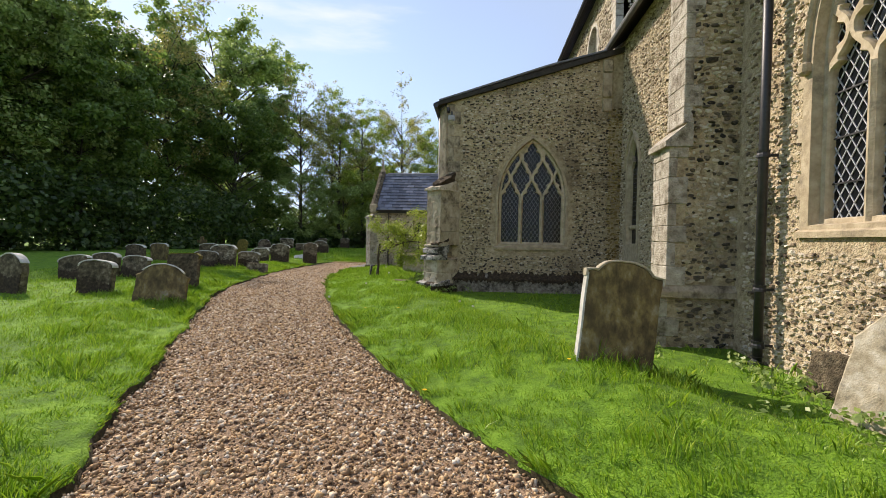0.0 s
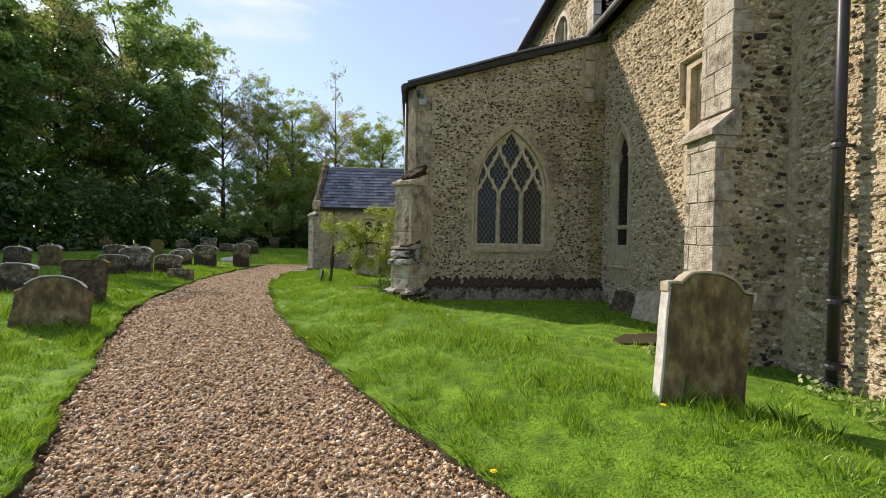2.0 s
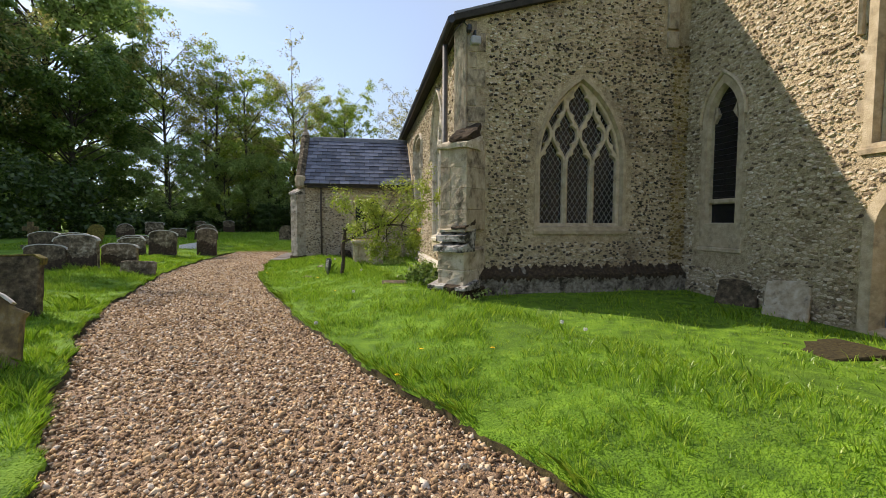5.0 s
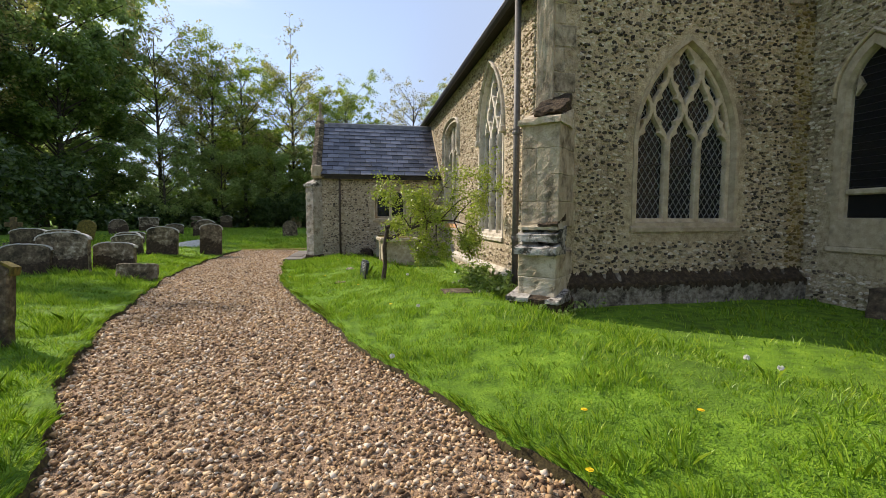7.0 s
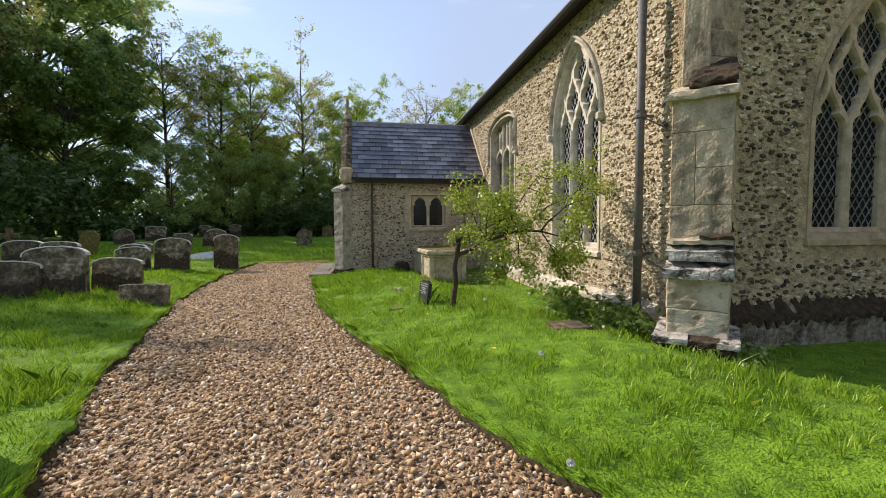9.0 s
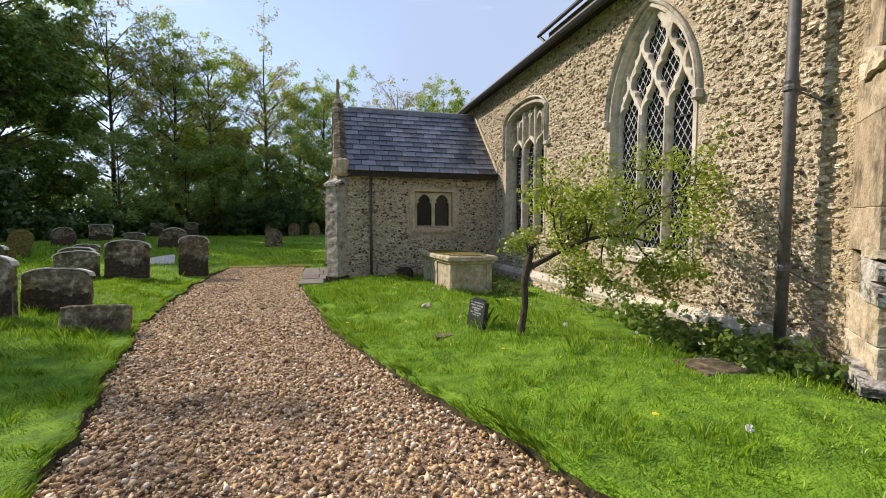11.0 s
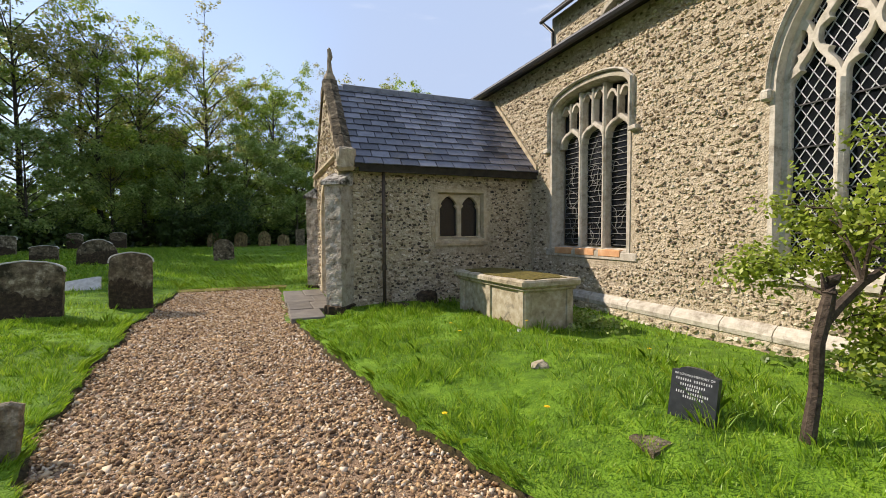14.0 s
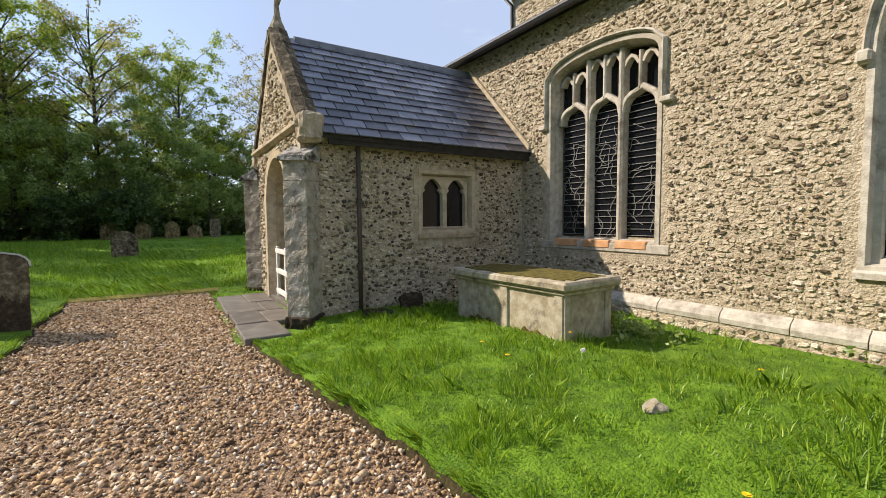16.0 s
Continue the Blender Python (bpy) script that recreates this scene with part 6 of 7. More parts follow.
headstone(-12.2, 33.0, 1.3, 0.98, "round", 4, 4, 2)
headstone(-19.2, 53.0, 1.0, 1.2, "segment")
headstone(-17.9, 56.3, 1.1, 1.15, "segment")
headstone(-7.9, 35.4, 0.9, 0.92, "round", 2, 6, -2, 0.14, HEADSTONE_DARK, False)
headstone(-10.51, 20.54, 0.8, 0.62, "segment", 8, 4, -2)
headstone(-7.93, 53.4, 1.02, 1.3, "point", 0, 0, 3, 0.14, HEADSTONE, False)
headstone(-6.04, 53.8, 1.0, 1.35, "point", 0, 0, 0, 0.14, HEADSTONE, False)
headstone(-4.46, 54.0, 1.0, 1.05, "point", 0, 0, -2, 0.14, HEADSTONE, False)
headstone(-3.03, 54.2, 0.8, 1.5, "square", 0, 0, 0, 0.14, HEADSTONE_DARK, False)
headstone(-9.96, 53.6, 1.1, 1.2, "round", 0, 0, 4, 0.14, HEADSTONE, False)
headstone(-16.68, 53.7, 1.1, 1.25, "segment", 0, 0, 0)
headstone(-12.9, 26.4, 0.7, 0.5, "segment", 3, 5, 0)

cr_t = thing("stone_cross", (-16.67, 25.42, 0.35), "grey stone cross on a small base under the trees", "gravestone")
part("shaft", Shape().box((-16.77, 25.36, 0.4), (-16.57, 25.48, 1.5), None, 0.02), HEADSTONE, cr_t)
part("arm", Shape().box((-16.97, 25.37, 1.12), (-16.37, 25.47, 1.3), None, 0.02), HEADSTONE, cr_t)
part("base", Shape().box((-16.97, 25.2, 0.25), (-16.37, 25.64, 0.52), None, 0.03), HEADSTONE_DARK, cr_t)


def chest_tomb():
    t = thing("chest_tomb", (-2.59, 17.88, 0.2), "pale limestone chest tomb with mossy slab beside the aisle wall", "tomb")
    m = pose(-2.585, 17.885, 0.15, 0, 0, 3.0)
    P = lambda a, b, c: tuple(m @ Vector((a, b, c)))
    part("body", Shape().box((-0.4, -0.93, -0.1), (0.4, 0.93, 0.72), P, 0.01), TOMB_STONE, t)
    for a, b in ((-0.93, -0.8), (-0.07, 0.07), (0.8, 0.93)):
        part("pilaster", Shape().box((-0.428, a, -0.1), (-0.36, b, 0.7), P, 0.008), TOMB_STONE, t)
    for sx in (-0.41, 0.3):
        part("corner_post", Shape().box((sx, -0.955, -0.1), (sx + 0.11, -0.88, 0.7), P, 0.008), TOMB_STONE, t)
    for y0, y1 in ((-0.72, -0.12), (0.12, 0.74)):
        part("moss_patch", Shape().prism([(y0, -0.05), (y1, -0.05), (y1 - 0.02, 0.16), (y1 - 0.07, 0.21), (y1 - 0.16, 0.19), (y1 - 0.22, 0.25), ((y0 + y1) / 2, 0.2), (y0 + 0.17, 0.24), (y0 + 0.1, 0.2), (y0 + 0.02, 0.17)], -0.004, 0.012, lambda u, v, d: P(-0.402 - d, u, v)), MOSS, t)
    part("moulding", Shape().box((-0.45, -0.98, 0.68), (0.45, 0.98, 0.74), P, 0.02), TOMB_STONE, t)
    part("top_slab", Shape().box((-0.5, -1.03, 0.735), (0.5, 1.03, 0.84), P, 0.025), TOMB_STONE, t)
    rng = random.Random(3)
    edge = [(0.43 * math.copysign(abs(math.cos(q)) ** 0.45, math.cos(q)) * rng.uniform(0.82, 1.08), 0.97 * math.copysign(abs(math.sin(q)) ** 0.45, math.sin(q)) * rng.uniform(0.88, 1.02)) for q in (2 * math.pi * i / 40 for i in range(40))]
    part("moss_layer", Shape().prism([(a, b) for a, b in edge], 0.835, 0.852, lambda u, v, d: P(u, v, d)), MOSS, t, "yellow-green moss on the slab")


chest_tomb()


def slate_memorial():
    x, y, z0 = -3.5, 13.97, 0.36
    t = thing("slate_headstone", (x, y, z0), "small dark slate headstone with pale cut lettering", "headstone")
    m = pose(x, y, z0, -8, 2, -72) @ Matrix.Diagonal((0.78, 0.8, 0.76, 1))
    P = lambda u, v, d: tuple(m @ Vector((u, -d, v)))
    o = [(-0.19, 0), (0.19, 0), (0.19, 0.42), (0.14, 0.43)] + [(0.13 * math.cos(q), 0.435 + 0.035 * math.sin(q)) for q in (math.pi * i / 8 for i in range(9))] + [(-0.14, 0.43), (-0.19, 0.42)]
    part("slab", Shape().prism(o, -0.035, 0.035, P), SLATE_STONE, t)
    cu = bpy.data.curves.new("lettering", "FONT")
    cu.body, cu.size, cu.align_x, cu.extrude = "IN LOVING MEMORY OF", 0.03, "CENTER", 0.001
    tx = new("lettering", cu)
    cu.materials.append(LETTER)
    tx.parent = t
    tx.matrix_parent_inverse = t.matrix_basis.inverted()
    tx.matrix_basis = m @ Matrix.Translation((0, -0.0365, 0.385)) @ Matrix.Rotation(radians(90), 4, "X")
    bars = Shape()
    for v, segs in ((0.34, ((-0.15, -0.02), (0.0, 0.15))), (0.295, ((-0.11, 0.11),)), (0.262, ((-0.06, 0.06),)), (0.225, ((-0.14, -0.06), (-0.04, 0.13))), (0.19, ((-0.08, 0.09),))):
        for a, b in segs:
            u = a
            while u < b - 0.012:
                bars.prism([(u, v), (u + 0.009, v), (u + 0.009, v + 0.022), (u, v + 0.022)], 0.034, 0.036, P)
                u += 0.019
    part("cut_lines", bars, LETTER, t, "unreadable lines of pale lettering")
    f = thing("flat_stone", (-3.92, 13.9, 0.27), "small dark flat stone set in the grass", "stone")
    part("slab", Shape().prism([(-4.03, 13.8), (-3.81, 13.85), (-3.79, 14.01), (-4.0, 14.03)], 0.2, 0.315, lambda u, v, d: (u, v, d)), HEADSTONE_DARK, f, rough=0.012, cuts=3)


slate_memorial()
f = thing("stone_fragment", (-3.77, 15.34, 0.28), "broken pale stone fragment lying in the grass", "stone")
part("stone", Shape().box((-3.84, 15.28, 0.25), (-3.7, 15.43, 0.425), None, 0.04), TOMB_STONE, f, rough=0.03, cuts=4)
f = thing("dark_stone", (-3.3, 19.55, 0.2), "dark round-cornered stone against the porch wall", "stone")
part("stone", Shape().box((-3.52, 19.6, 0.1), (-3.12, 19.82, 0.52), None, 0.07), DARK_MOSS, f, rough=0.03, cuts=4)
f = thing("flagstone", (-1.85, 11.95, 0.2), "dark sunken flagstones by the drainpipe", "flagstone")
for a, b, c, d in ((-2.35, 11.75, -1.9, 12.15), (-1.88, 11.8, -1.4, 12.2)):
    part("slab", Shape().box((a, b, 0.1), (c, d, float(lawn_z((a + c) / 2, (b + d) / 2)) + 0.02), None, 0.015), HEADSTONE_DARK, f)
f = thing("flagstone", (2.3, 7.6, 0.15), "muddy worn flagstone before the priest's door", "flagstone")
part("slab", Shape().box((1.95, 7.3, 0.05), (2.85, 8.0, float(lawn_z(2.4, 7.6)) + 0.02), None, 0.02), EARTH, f, rough=0.012, cuts=4)
dr = thing("drain_hole", (-3.95, 19.55, 0.2), "dark open drain at the foot of the porch pipe", "drain")
part("rim", Shape().tube([(-3.98, 19.5, 0.1), (-3.98, 19.5, 0.35)], [0.24, 0.22], 12), DARK_MOSS, dr)

# ---- rubble, gravel and grass ----
def stone_form(rng, sx, sz, out):
    """A rough-edged flat stone: ring at the mortar, smaller ring in front."""
    n = 7
    ph = rng.uniform(0, 6.28)
    ring = []
    for i in range(n):
        a = ph + 2 * math.pi * i / n
        k = rng.uniform(0.78, 1.1)
        ring.append((sx * k * math.copysign(abs(math.cos(a)) ** 0.75, math.cos(a)), sz * k * math.copysign(abs(math.sin(a)) ** 0.75, math.sin(a))))
    front = [(u * 0.66 + rng.uniform(-0.14, 0.14) * sx, v * 0.62 + rng.uniform(-0.14, 0.14) * sz, out * rng.uniform(0.6, 1.25)) for u, v in ring]
    faces = [(i, (i + 1) % n, n + (i + 1) % n, n + i) for i in range(n)] + [tuple(range(n, 2 * n))]
    return [(u, v, -0.012) for u, v in ring] + front, faces


def rubble(owner, P, u0, u1, v0, v1, keep, seed, material, piece_material, row=0.07, length=(0.045, 0.1), near=None, out=0.016, gap=1.0, share=0.95):
    """Coursed field flints bedded in mortar; those in the stretch near are objects of their own."""
    rng = random.Random(seed)
    forms = []
    for k in range(14):
        v, f = stone_form(rng, 1.0, 1.0, 1.0)
        forms.append(mesh_of("flint", [(a, b, c if c > 0 else -1) for a, b, c in v], f, piece_material))
    o = Vector(P(0, 0, 0))
    eu, ev, ed = Vector(P(1, 0, 0)) - o, Vector(P(0, 1, 0)) - o, Vector(P(0, 0, 1)) - o
    s, count = Shape(), 0
    v = v0 + row / 2
    verts, faces = [], []
    while v < v1:
        u = u0 + rng.uniform(0, 0.06)
        wave = rng.uniform(0, 6)
        while u < u1:
            big = rng.random() < 0.07
            hl = length[0] + (length[1] - length[0]) * rng.random() ** 1.5 * (1.5 if big else 1)
            hz = min(hl * 0.85, row * rng.uniform(0.4, 0.66) * (1.2 if big else 1))
            cu, cv = u + hl, v + 0.014 * math.sin(2.3 * u + wave) + rng.uniform(-0.024, 0.024)
            if rng.random() < share and keep(cu, cv) and keep(cu - hl, cv) and keep(cu + hl, cv):
                tilt = rng.gauss(0, 0.2)
                ct, st = math.cos(tilt), math.sin(tilt)
                oo = out * rng.uniform(0.4, 1.7)
                if near and near(cu, cv) and count < 290:
                    ob = bpy.data.objects.new("flint", forms[rng.randrange(14)])
                    scene.collection.objects.link(ob)
                    ob.parent = owner
                    a, b = eu * ct + ev * st, ev * ct - eu * st
                    p = Vector(P(cu, cv, 0))
                    ob.matrix_basis = Matrix(((a.x * hl, b.x * hz, ed.x * oo, p.x), (a.y * hl, b.y * hz, ed.y * oo, p.y), (a.z * hl, b.z * hz, ed.z * oo, p.z), (0, 0, 0, 1)))
                    count += 1
                else:
                    sv, sf = stone_form(rng, hl, hz, oo)
                    k = len(verts)
                    verts += [P(cu + a * ct - b * st, cv + a * st + b * ct, c) for a, b, c in sv]
                    faces += [tuple(i + k for i in f) for f in sf]
            u += 1.85 * hl + rng.uniform(-0.006, 0.014) * gap
        v += row * rng.uniform(0.92, 1.08)
    me = mesh_of("rubble", verts, faces, material)
    bm = bmesh.new()
    bm.from_mesh(me)
    bmesh.ops.recalc_face_normals(bm, faces=bm.faces[:])
    bm.to_mesh(me)
    bm.free()
    ob = new("rubble", me)
    ob.parent = owner
    tagged(ob, kind="stuff")


def clear(*outlines):
    grown_ = [grown(o, 0.14) for o in outlines]
    boxes = [(min(p[0] for p in o), max(p[0] for p in o), min(p[1] for p in o), max(p[1] for p in o)) for o in grown_]

    def test(u, v):
        return not any(b[0] < u < b[1] and b[2] - 0.14 < v < b[3] and inside((u, max(v, b[2] + 0.01)), o) for b, o in zip(boxes, grown_))
    return test


c_end = clear(W_END)
rubble(end_wall, P_END, 3.06, 3.4, 0.75, 4.9, lambda u, v: True, 21, FLINT_OCHRE, FLINT_GREY_PIECE, 0.05, (0.022, 0.07), None, 0.02)
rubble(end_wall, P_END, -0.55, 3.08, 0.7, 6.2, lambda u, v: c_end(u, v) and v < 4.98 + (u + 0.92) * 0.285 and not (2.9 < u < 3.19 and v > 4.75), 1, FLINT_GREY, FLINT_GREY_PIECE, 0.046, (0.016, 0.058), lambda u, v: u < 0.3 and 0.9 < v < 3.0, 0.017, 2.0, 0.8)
c_ai = clear(W_AISLE, W_PERP)
rubble(aisle_wall, P_AISLE, 11.75, 24.0, 0.63, 4.95, lambda u, v: c_ai(u, v) and not (u > 19.8 and u < 23.3 and v < 2.9 + (1 - abs(u - 21.5) / 1.75) * 1.9), 2, FLINT, FLINT_PIECE, 0.047, (0.017, 0.064), lambda u, v: 15.2 < u < 17.0 and 1.0 < v < 2.6, 0.016, 1.5, 0.88)
c_ch = clear(W_LANCET, rect(10.05, 10.93, 1.0, 1.6), W_UPPER, D_PRIEST, W_CHANCEL)
rubble(chancel_wall, P_CHANCEL, 2.9, 11.33, 0.1, 6.4, lambda u, v: c_ch(u, v) and not 6.15 < u < 7.0, 3, FLINT, FLINT_PIECE, 0.05, (0.018, 0.07), lambda u, v: 8.4 < u < 9.9 and 0.8 < v < 2.4, 0.018, 1.5, 0.9)
c_po = clear(W_PORCH)
rubble(porch_wall, P_PORCH, -4.75, -0.95, 0.2, 2.76, c_po, 4, FLINT, FLINT_PIECE, 0.047, (0.017, 0.06), lambda u, v: -2.0 < u and 0.9 < v < 2.4, 0.018, 1.5, 0.85)
rubble(porch_wall, P_PORCH, -4.7, -0.97, 0.25, 2.74, c_po, 22, FLINT_DARK, FLINT_GREY_PIECE, 0.075, (0.016, 0.042), None, 0.021, 2.0, 0.36)
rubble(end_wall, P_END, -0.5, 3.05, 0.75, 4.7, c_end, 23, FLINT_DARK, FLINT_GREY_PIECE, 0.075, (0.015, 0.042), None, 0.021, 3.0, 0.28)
c_ga = clear(D_PORCH)
rubble(gable_wall, P_GABLE, 20.0, 23.0, 0.25, 4.8, lambda u, v: c_ga(u, v) and v < 4.85 - abs(u - 21.5) * 1.2 and v < 4.5 - abs(u - 21.5) * 1.05 and not 2.9 < v < 3.06, 5, FLINT, FLINT_PIECE, 0.062, (0.024, 0.08), None, 0.02)
c_na = clear(*W_CLERE)
rubble(nave_wall, P_NAVE, 12.5, 24.8, 6.3, 8.85, c_na, 6, FLINT, FLINT_PIECE, 0.085, (0.05, 0.11), None, 0.02)
butt = [o for o in scene.objects if o.name.startswith("core")][0]
for P, u0, u1, v0, v1, sd in ((plane_y(6.3), 2.78, 3.42, 2.9, 6.1, 7), (plane_y(6.3), 2.72, 3.42, 1.0, 2.84, 8), (plane_y(6.31), 2.62, 3.42, 0.05, 0.78, 9)):
    rubble(butt, P, u0, u1, v0, v1, lambda u, v: True, sd, FLINT_GREY, FLINT_GREY_PIECE, 0.056, (0.022, 0.075), None, 0.02, 1.5, 0.85)
rubble(nave_end, P_NAVE_END, 3.7, 5.5, 6.4, 8.9, lambda u, v: True, 10, FLINT_GREY, FLINT_GREY_PIECE, 0.085, (0.05, 0.1), None, 0.02)
rubble(aisle_plinth, plane_x(AISLE_X - 0.075), 12.0, 19.8, 0.12, 0.42, lambda u, v: True, 11, FLINT, FLINT_PIECE, 0.07, (0.04, 0.09), None, 0.018)


def gravel():
    rng = np.random.default_rng(30)
    n = 120000
    y = rng.uniform(0.6, PATH_END, n)
    f = rng.uniform(0, 1, n)
    a, b = path_left(y), path_right(y)
    keep = rng.uniform(0, 3.4, n) < (b - a)
    y, f, a, b = y[keep], f[keep], a[keep], b[keep]
    x = a + (b - a) * f
    n = len(x)
    size = rng.lognormal(math.log(0.016), 0.36, n).clip(0.007, 0.034)
    z = gravel_z(y) + 0.012 * np.sin(5 * x + 2 * y) * np.sin(3 * y) + rng.uniform(-0.006, 0.012, n)
    unit = np.array([(1, 0.1, 0), (0.1, 0.8, 0.1), (-0.9, -0.1, 0.05), (0, -0.85, -0.1), (0.15, 0.1, 0.62), (-0.1, 0, -0.6)])
    v = unit[None] + rng.uniform(-0.28, 0.28, (n, 6, 3))
    v *= size[:, None, None] * rng.uniform(0.75, 1.35, (n, 1, 3))
    yaw, tip, roll = rng.uniform(0, 6.28, n), rng.normal(0, 0.45, n), rng.normal(0, 0.45, n)
    cy, sy, ct, st, cr2, sr = np.cos(yaw), np.sin(yaw), np.cos(tip), np.sin(tip), np.cos(roll), np.sin(roll)
    X, Y, Z = v[..., 0], v[..., 1], v[..., 2]
    Y, Z = Y * cr2[:, None] - Z * sr[:, None], Y * sr[:, None] + Z * cr2[:, None]
    X, Z = X * ct[:, None] + Z * st[:, None], -X * st[:, None] + Z * ct[:, None]
    X, Y = X * cy[:, None] - Y * sy[:, None], X * sy[:, None] + Y * cy[:, None]
    co = np.stack([X + x[:, None], Y + y[:, None], Z + z[:, None]], -1).reshape(-1, 3)
    tri = np.array([(0, 1, 4), (1, 2, 4), (2, 3, 4), (3, 0, 4), (1, 0, 5), (2, 1, 5), (3, 2, 5), (0, 3, 5)])
    idx = (np.arange(n)[:, None, None] * 6 + tri[None]).reshape(-1, 3)
    me = bpy.data.meshes.new("gravel_stones")
    me.vertices.add(len(co))
    me.vertices.foreach_set("co", co.astype(np.float32).ravel())
    me.loops.add(idx.size)
    me.loops.foreach_set("vertex_index", idx.astype(np.int32).ravel())
    me.polygons.add(len(idx))
    me.polygons.foreach_set("loop_start", np.arange(0, idx.size, 3, dtype=np.int32))
    me.update(calc_edges=True)
    me.materials.append(GRAVEL)
    tagged(new("gravel_stones", me), "loose brown and buff flint gravel on the path", "gravel", kind="stuff")


gravel()


def on_lawn(x, y):
    ok = ~in_path(x, y, 0.008) & (y > 0.3)
    ok &= ~((x > AISLE_X - 0.1) & (y > END_Y - 0.12)) & ~(x > CHANCEL_X - 0.03)
    ok &= ~((x > -4.95) & (y > PORCH_Y - 0.05) & (y < 23.2))
    ok &= ~((x > 2.35) & (y > 6.1) & (y < 7.05))
    ok &= ~((x > -3.02) & (x < -2.16) & (y > 16.95) & (y < 18.8))
    ok &= ~((x > -5.86) & (x < -4.9) & (y > 19.2) & (y < 22.8)) & ~((x > -5.3) & (x < -4.9) & (y > 20.1) & (y < 22.8))
    ok &= ~((x > -2.36) & (x < -1.38) & (y > 11.75) & (y < 12.2)) & ~((x > 1.98) & (x < 2.85) & (y > 7.3) & (y < 8.0))
    ok &= np.hypot(x + 3.98, y - 19.5) > 0.24
    return ok


def grass():
    rng = np.random.default_rng(31)

    def band(n, x0, x1, y0, y1, dist_max, weight):
        x, y = rng.uniform(x0, x1, n), rng.uniform(y0, y1, n)
        d = np.where(x < path_left(y), path_left(y) - x, x - path_right(y))
        ok = on_lawn(x, y) & (d < dist_max) & (rng.random(n) < weight(d))
        return x[ok], y[ok], d[ok]

    xs, ys, ds = [np.concatenate(q) for q in zip(
        band(900000, -10.5, 3.4, 0.3, 20.2, 3.0, lambda d: 0.9 * np.exp(-d / 2.4)),
        band(420000, -14.0, 3.4, 0.3, 26.0, 8.0, lambda d: np.full(d.shape, 0.42)),
        band(170000, -20.0, 0.0, 24.0, 52.0, 14.0, lambda d: np.full(d.shape, 0.8)))]
    n = len(xs)
    tuft = np.sin(2.1 * xs + 1.3 * np.sin(1.7 * ys)) * np.sin(2.6 * ys + 0.9 * np.sin(2.3 * xs)) + 0.6 * np.sin(6.1 * xs + 2 * ys) * np.sin(5.3 * ys - xs)
    h = rng.uniform(0.026, 0.072, n) * (1 + 0.6 * np.clip(tuft, -0.7, 1.4)) * np.where(ds < 0.12, 1.15, 1) * np.where(ys > 24, 1.3, 1)
    # clumps: each cell of the sward has its own centre, vigour and lean
    cell = 0.17
    ci, cj = np.floor(xs / cell + 500).astype(int) % 1000, np.floor(ys / cell + 500).astype(int) % 1000
    vigour, jx, jy = rng.gamma(3.0, 0.33, (1000, 1000)), rng.uniform(0.2, 0.8, (1000, 1000)), rng.uniform(0.2, 0.8, (1000, 1000))
    ox, oy = xs / cell - np.floor(xs / cell) - jx[ci, cj], ys / cell - np.floor(ys / cell) - jy[ci, cj]
    rad = np.hypot(ox, oy)
    h = h * np.clip(vigour[ci, cj], 0.5, 1.6) * np.clip(1.25 - 0.85 * rad, 0.4, 1.25)
    for sx, sy in ((-2.05, 17.1), (-1.95, 17.8), (-2.6, 16.85), (1.43, 4.76), (1.04, 4.86), (1.82, 4.82), (-8.05, 15.22), (-3.12, 13.4), (-3.5, 13.9), (-4.2, 19.4), (-2.3, 19.6), (-7.4, 10.3), (-6.3, 8.0), (-9.6, 15.8), (-8.96, 16.35), (3.1, 9.2), (3.0, 8.3)):
        h = h * (1 + 1.0 * np.exp(-((xs - sx) ** 2 + (ys - sy) ** 2) / 0.06))
    z = lawn_z(xs, ys) - 0.008
    w = rng.uniform(0.0022, 0.0048, n) * np.where(ys > 18, 1.7, 1) * np.where(ys > 26, 2.0, 1) * (1 + 0.25 * np.clip(ds - 2, 0, 4))
    az = rng.uniform(0, 6.28, n)
    lean = rng.uniform(0.15, 0.95, n) * h
    la = rng.uniform(0, 6.28, n) * 0.6 + 1.2 * np.sin(xs * 0.8 + ys * 0.6)
    la = np.where(rng.random(n) < 0.6, np.arctan2(oy, ox) + rng.normal(0, 0.5, n), la)
    edge = ds < 0.13
    la = np.where(edge, np.where(xs < path_left(ys), rng.normal(0, 0.7, n), math.pi + rng.normal(0, 0.7, n)), la)
    lean = np.where(edge, h * rng.uniform(0.5, 1.5, n), lean)
    dx, dy = np.cos(az) * w, np.sin(az) * w
    base = np.stack([xs, ys, z], -1)
    side = np.stack([dx, dy, np.zeros(n)], -1)
    mid = base + np.stack([np.cos(la) * lean * 0.35, np.sin(la) * lean * 0.35, h * 0.6], -1)
    tip = base + np.stack([np.cos(la) * lean, np.sin(la) * lean, h], -1)
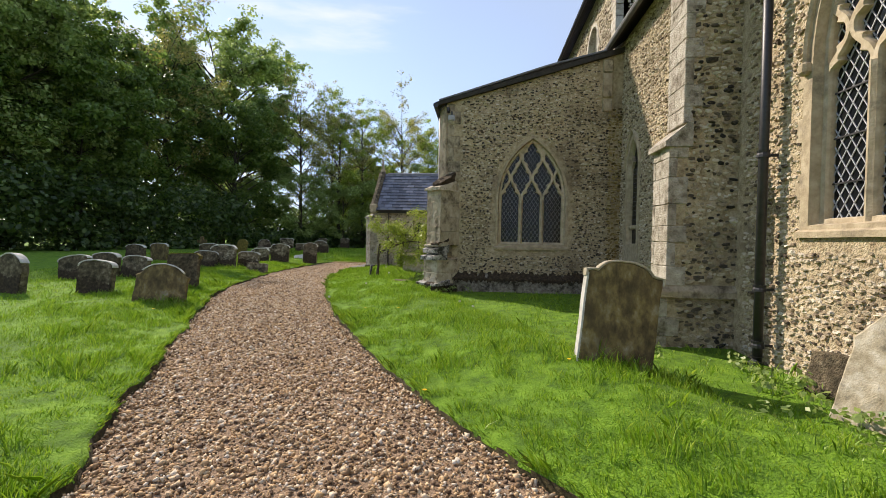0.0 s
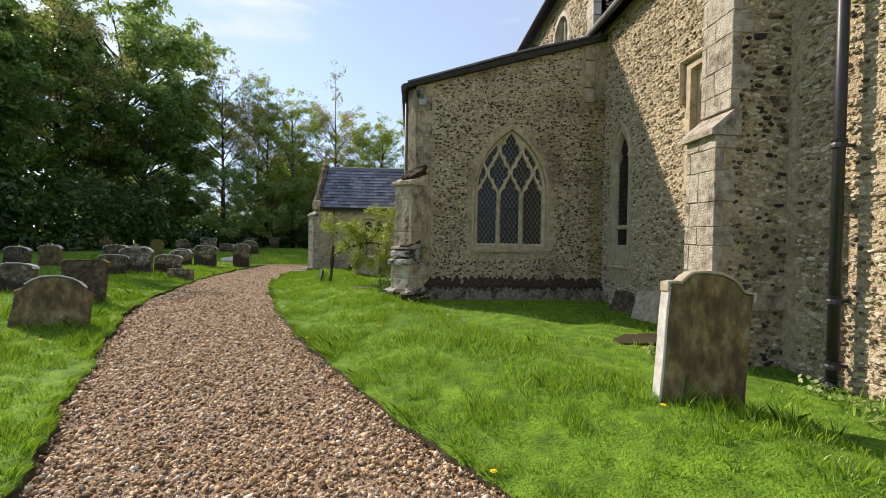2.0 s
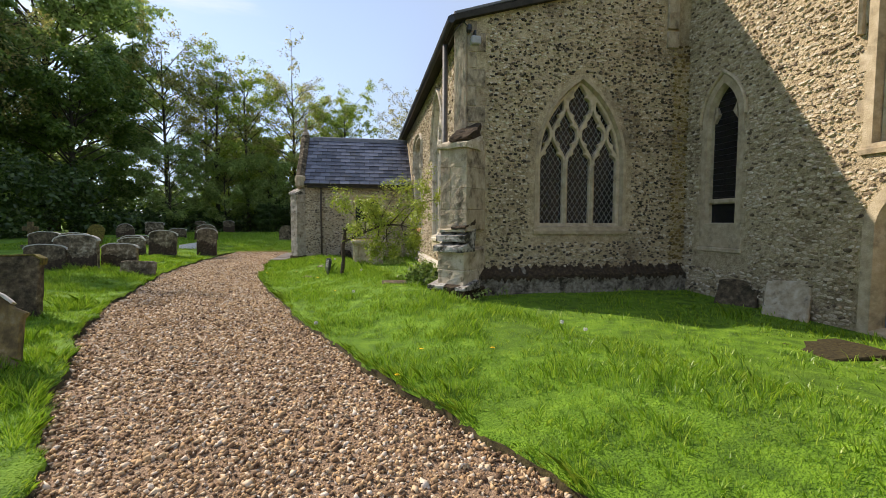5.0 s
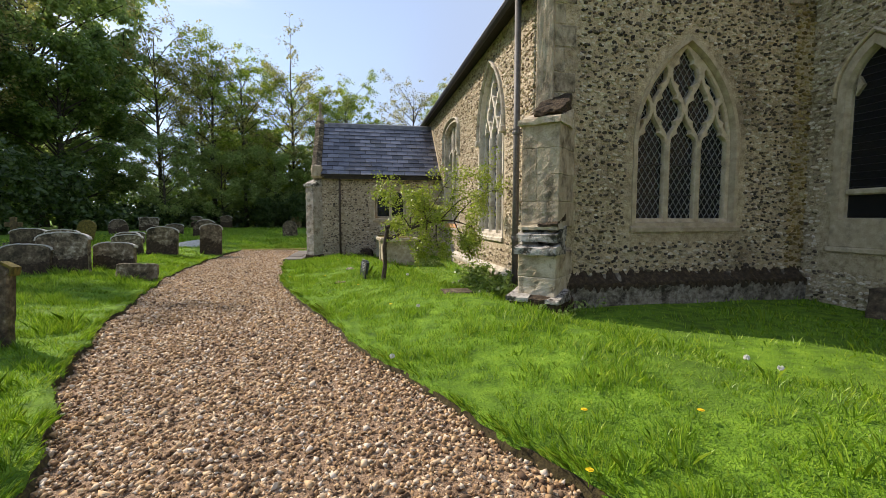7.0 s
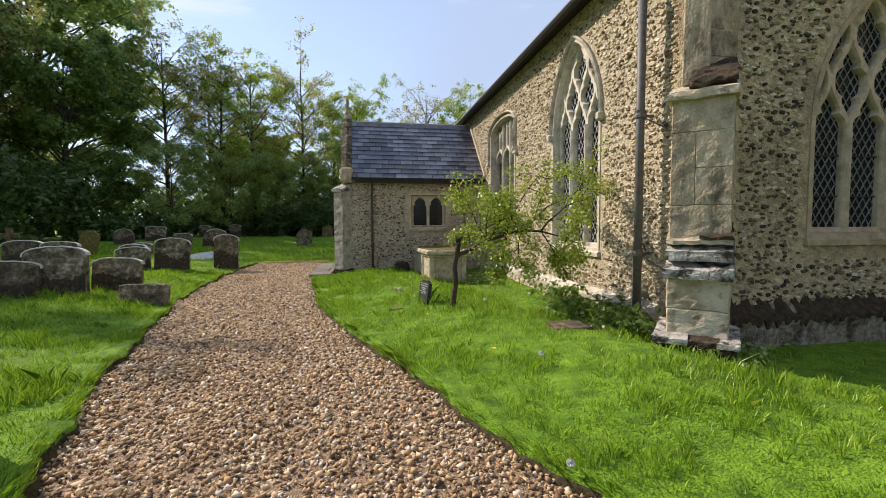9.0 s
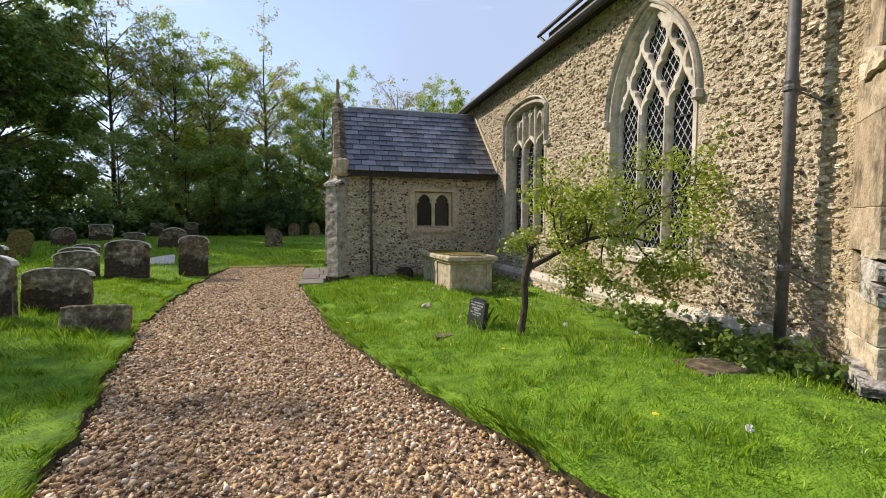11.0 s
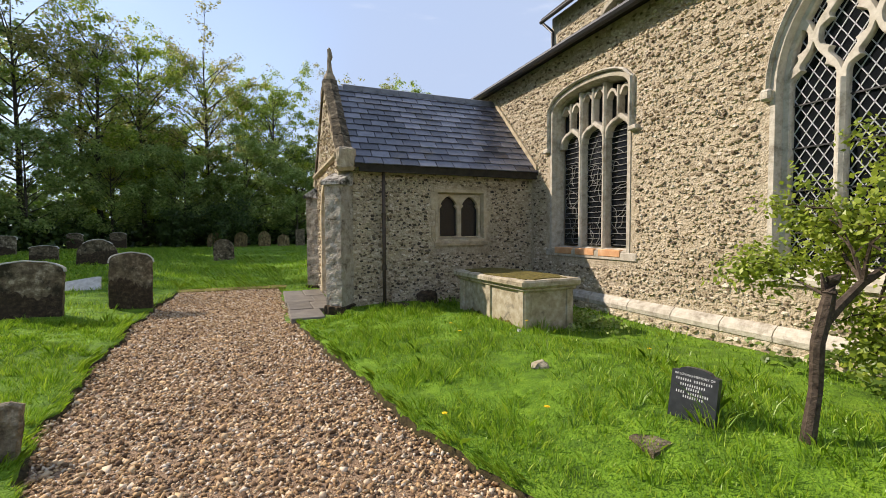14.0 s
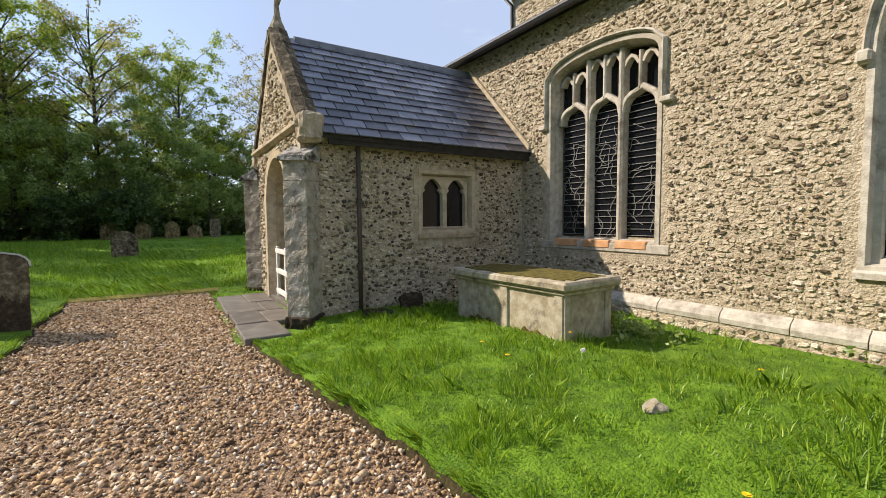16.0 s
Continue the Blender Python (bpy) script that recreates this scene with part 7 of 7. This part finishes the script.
    co = np.stack([base - side, base + side, mid + side * 0.8, tip, mid - side * 0.8], 1).reshape(-1, 3)
    ob = new("grass", fast_mesh("grass", co, 5, GRASS))
    tagged(ob, "lush bright green grass of the churchyard lawn", "grass", kind="stuff")


grass()


def dandelions():
    rng = random.Random(17)
    spots = [(-0.48, 3.98), (0.9, 4.5), (-0.38, 8.55), (-2.4, 7.49), (-4.09, 16.52), (-0.12, 8.47), (-2.54, 15.23), (-2.11, 8.09), (-2.74, 13.23), (-1.44, 7.83), (-4.97, 14.84), (-1.78, 13.28), (-4.25, 14.58), (-3.17, 11.37), (-3.47, 16.23), (-4.0, 17.0), (-3.0, 16.8), (-2.85, 10.97), (-3.6, 12.9), (-8.8, 17.9), (-3.29, 9.5), (-5.6, 7.2)]
    for k, (x, y) in enumerate(spots):
        puff = k % 3 == 2
        z0 = float(lawn_z(x, y))
        t = thing("dandelion", (x, y, z0), "dandelion seed head standing in the grass" if puff else "yellow dandelion flower in the grass", "flower", "dandelions in the lawn")
        top = z0 + rng.uniform(0.07, 0.12)
        part("stem", Shape().tube([(x, y, z0 - 0.02), (x + 0.006, y, top)], [0.003, 0.002], 5), GRASS, t)
        if puff:
            s = Shape()
            for i in range(46):
                a, b = rng.uniform(0, 6.28), math.acos(rng.uniform(-1, 1))
                d = Vector((math.cos(a) * math.sin(b), math.sin(a) * math.sin(b), math.cos(b)))
                c = Vector((x + 0.006, y, top))
                e = d.orthogonal() * 0.008
                s.add([c + d * 0.006, c + d * 0.024 + e, c + d * 0.024 - e], [(0, 1, 2)])
            part("seed_head", s, PUFF, t)
        else:
            s = Shape()
            for i in range(18):
                a = 2 * math.pi * i / 18
                for r, zz in ((0.022, 0.004), (0.014, 0.012)):
                    c = Vector((x + 0.006, y, top + zz * 0.3))
                    d, e = Vector((math.cos(a), math.sin(a), zz * 20)).normalized(), Vector((-math.sin(a), math.cos(a), 0)) * 0.003
                    s.add([c - e, c + d * r - e * 1.3, c + d * r + e * 1.3, c + e], [(0, 1, 2, 3)])
            part("flower_head", s, DANDELION, t)


dandelions()
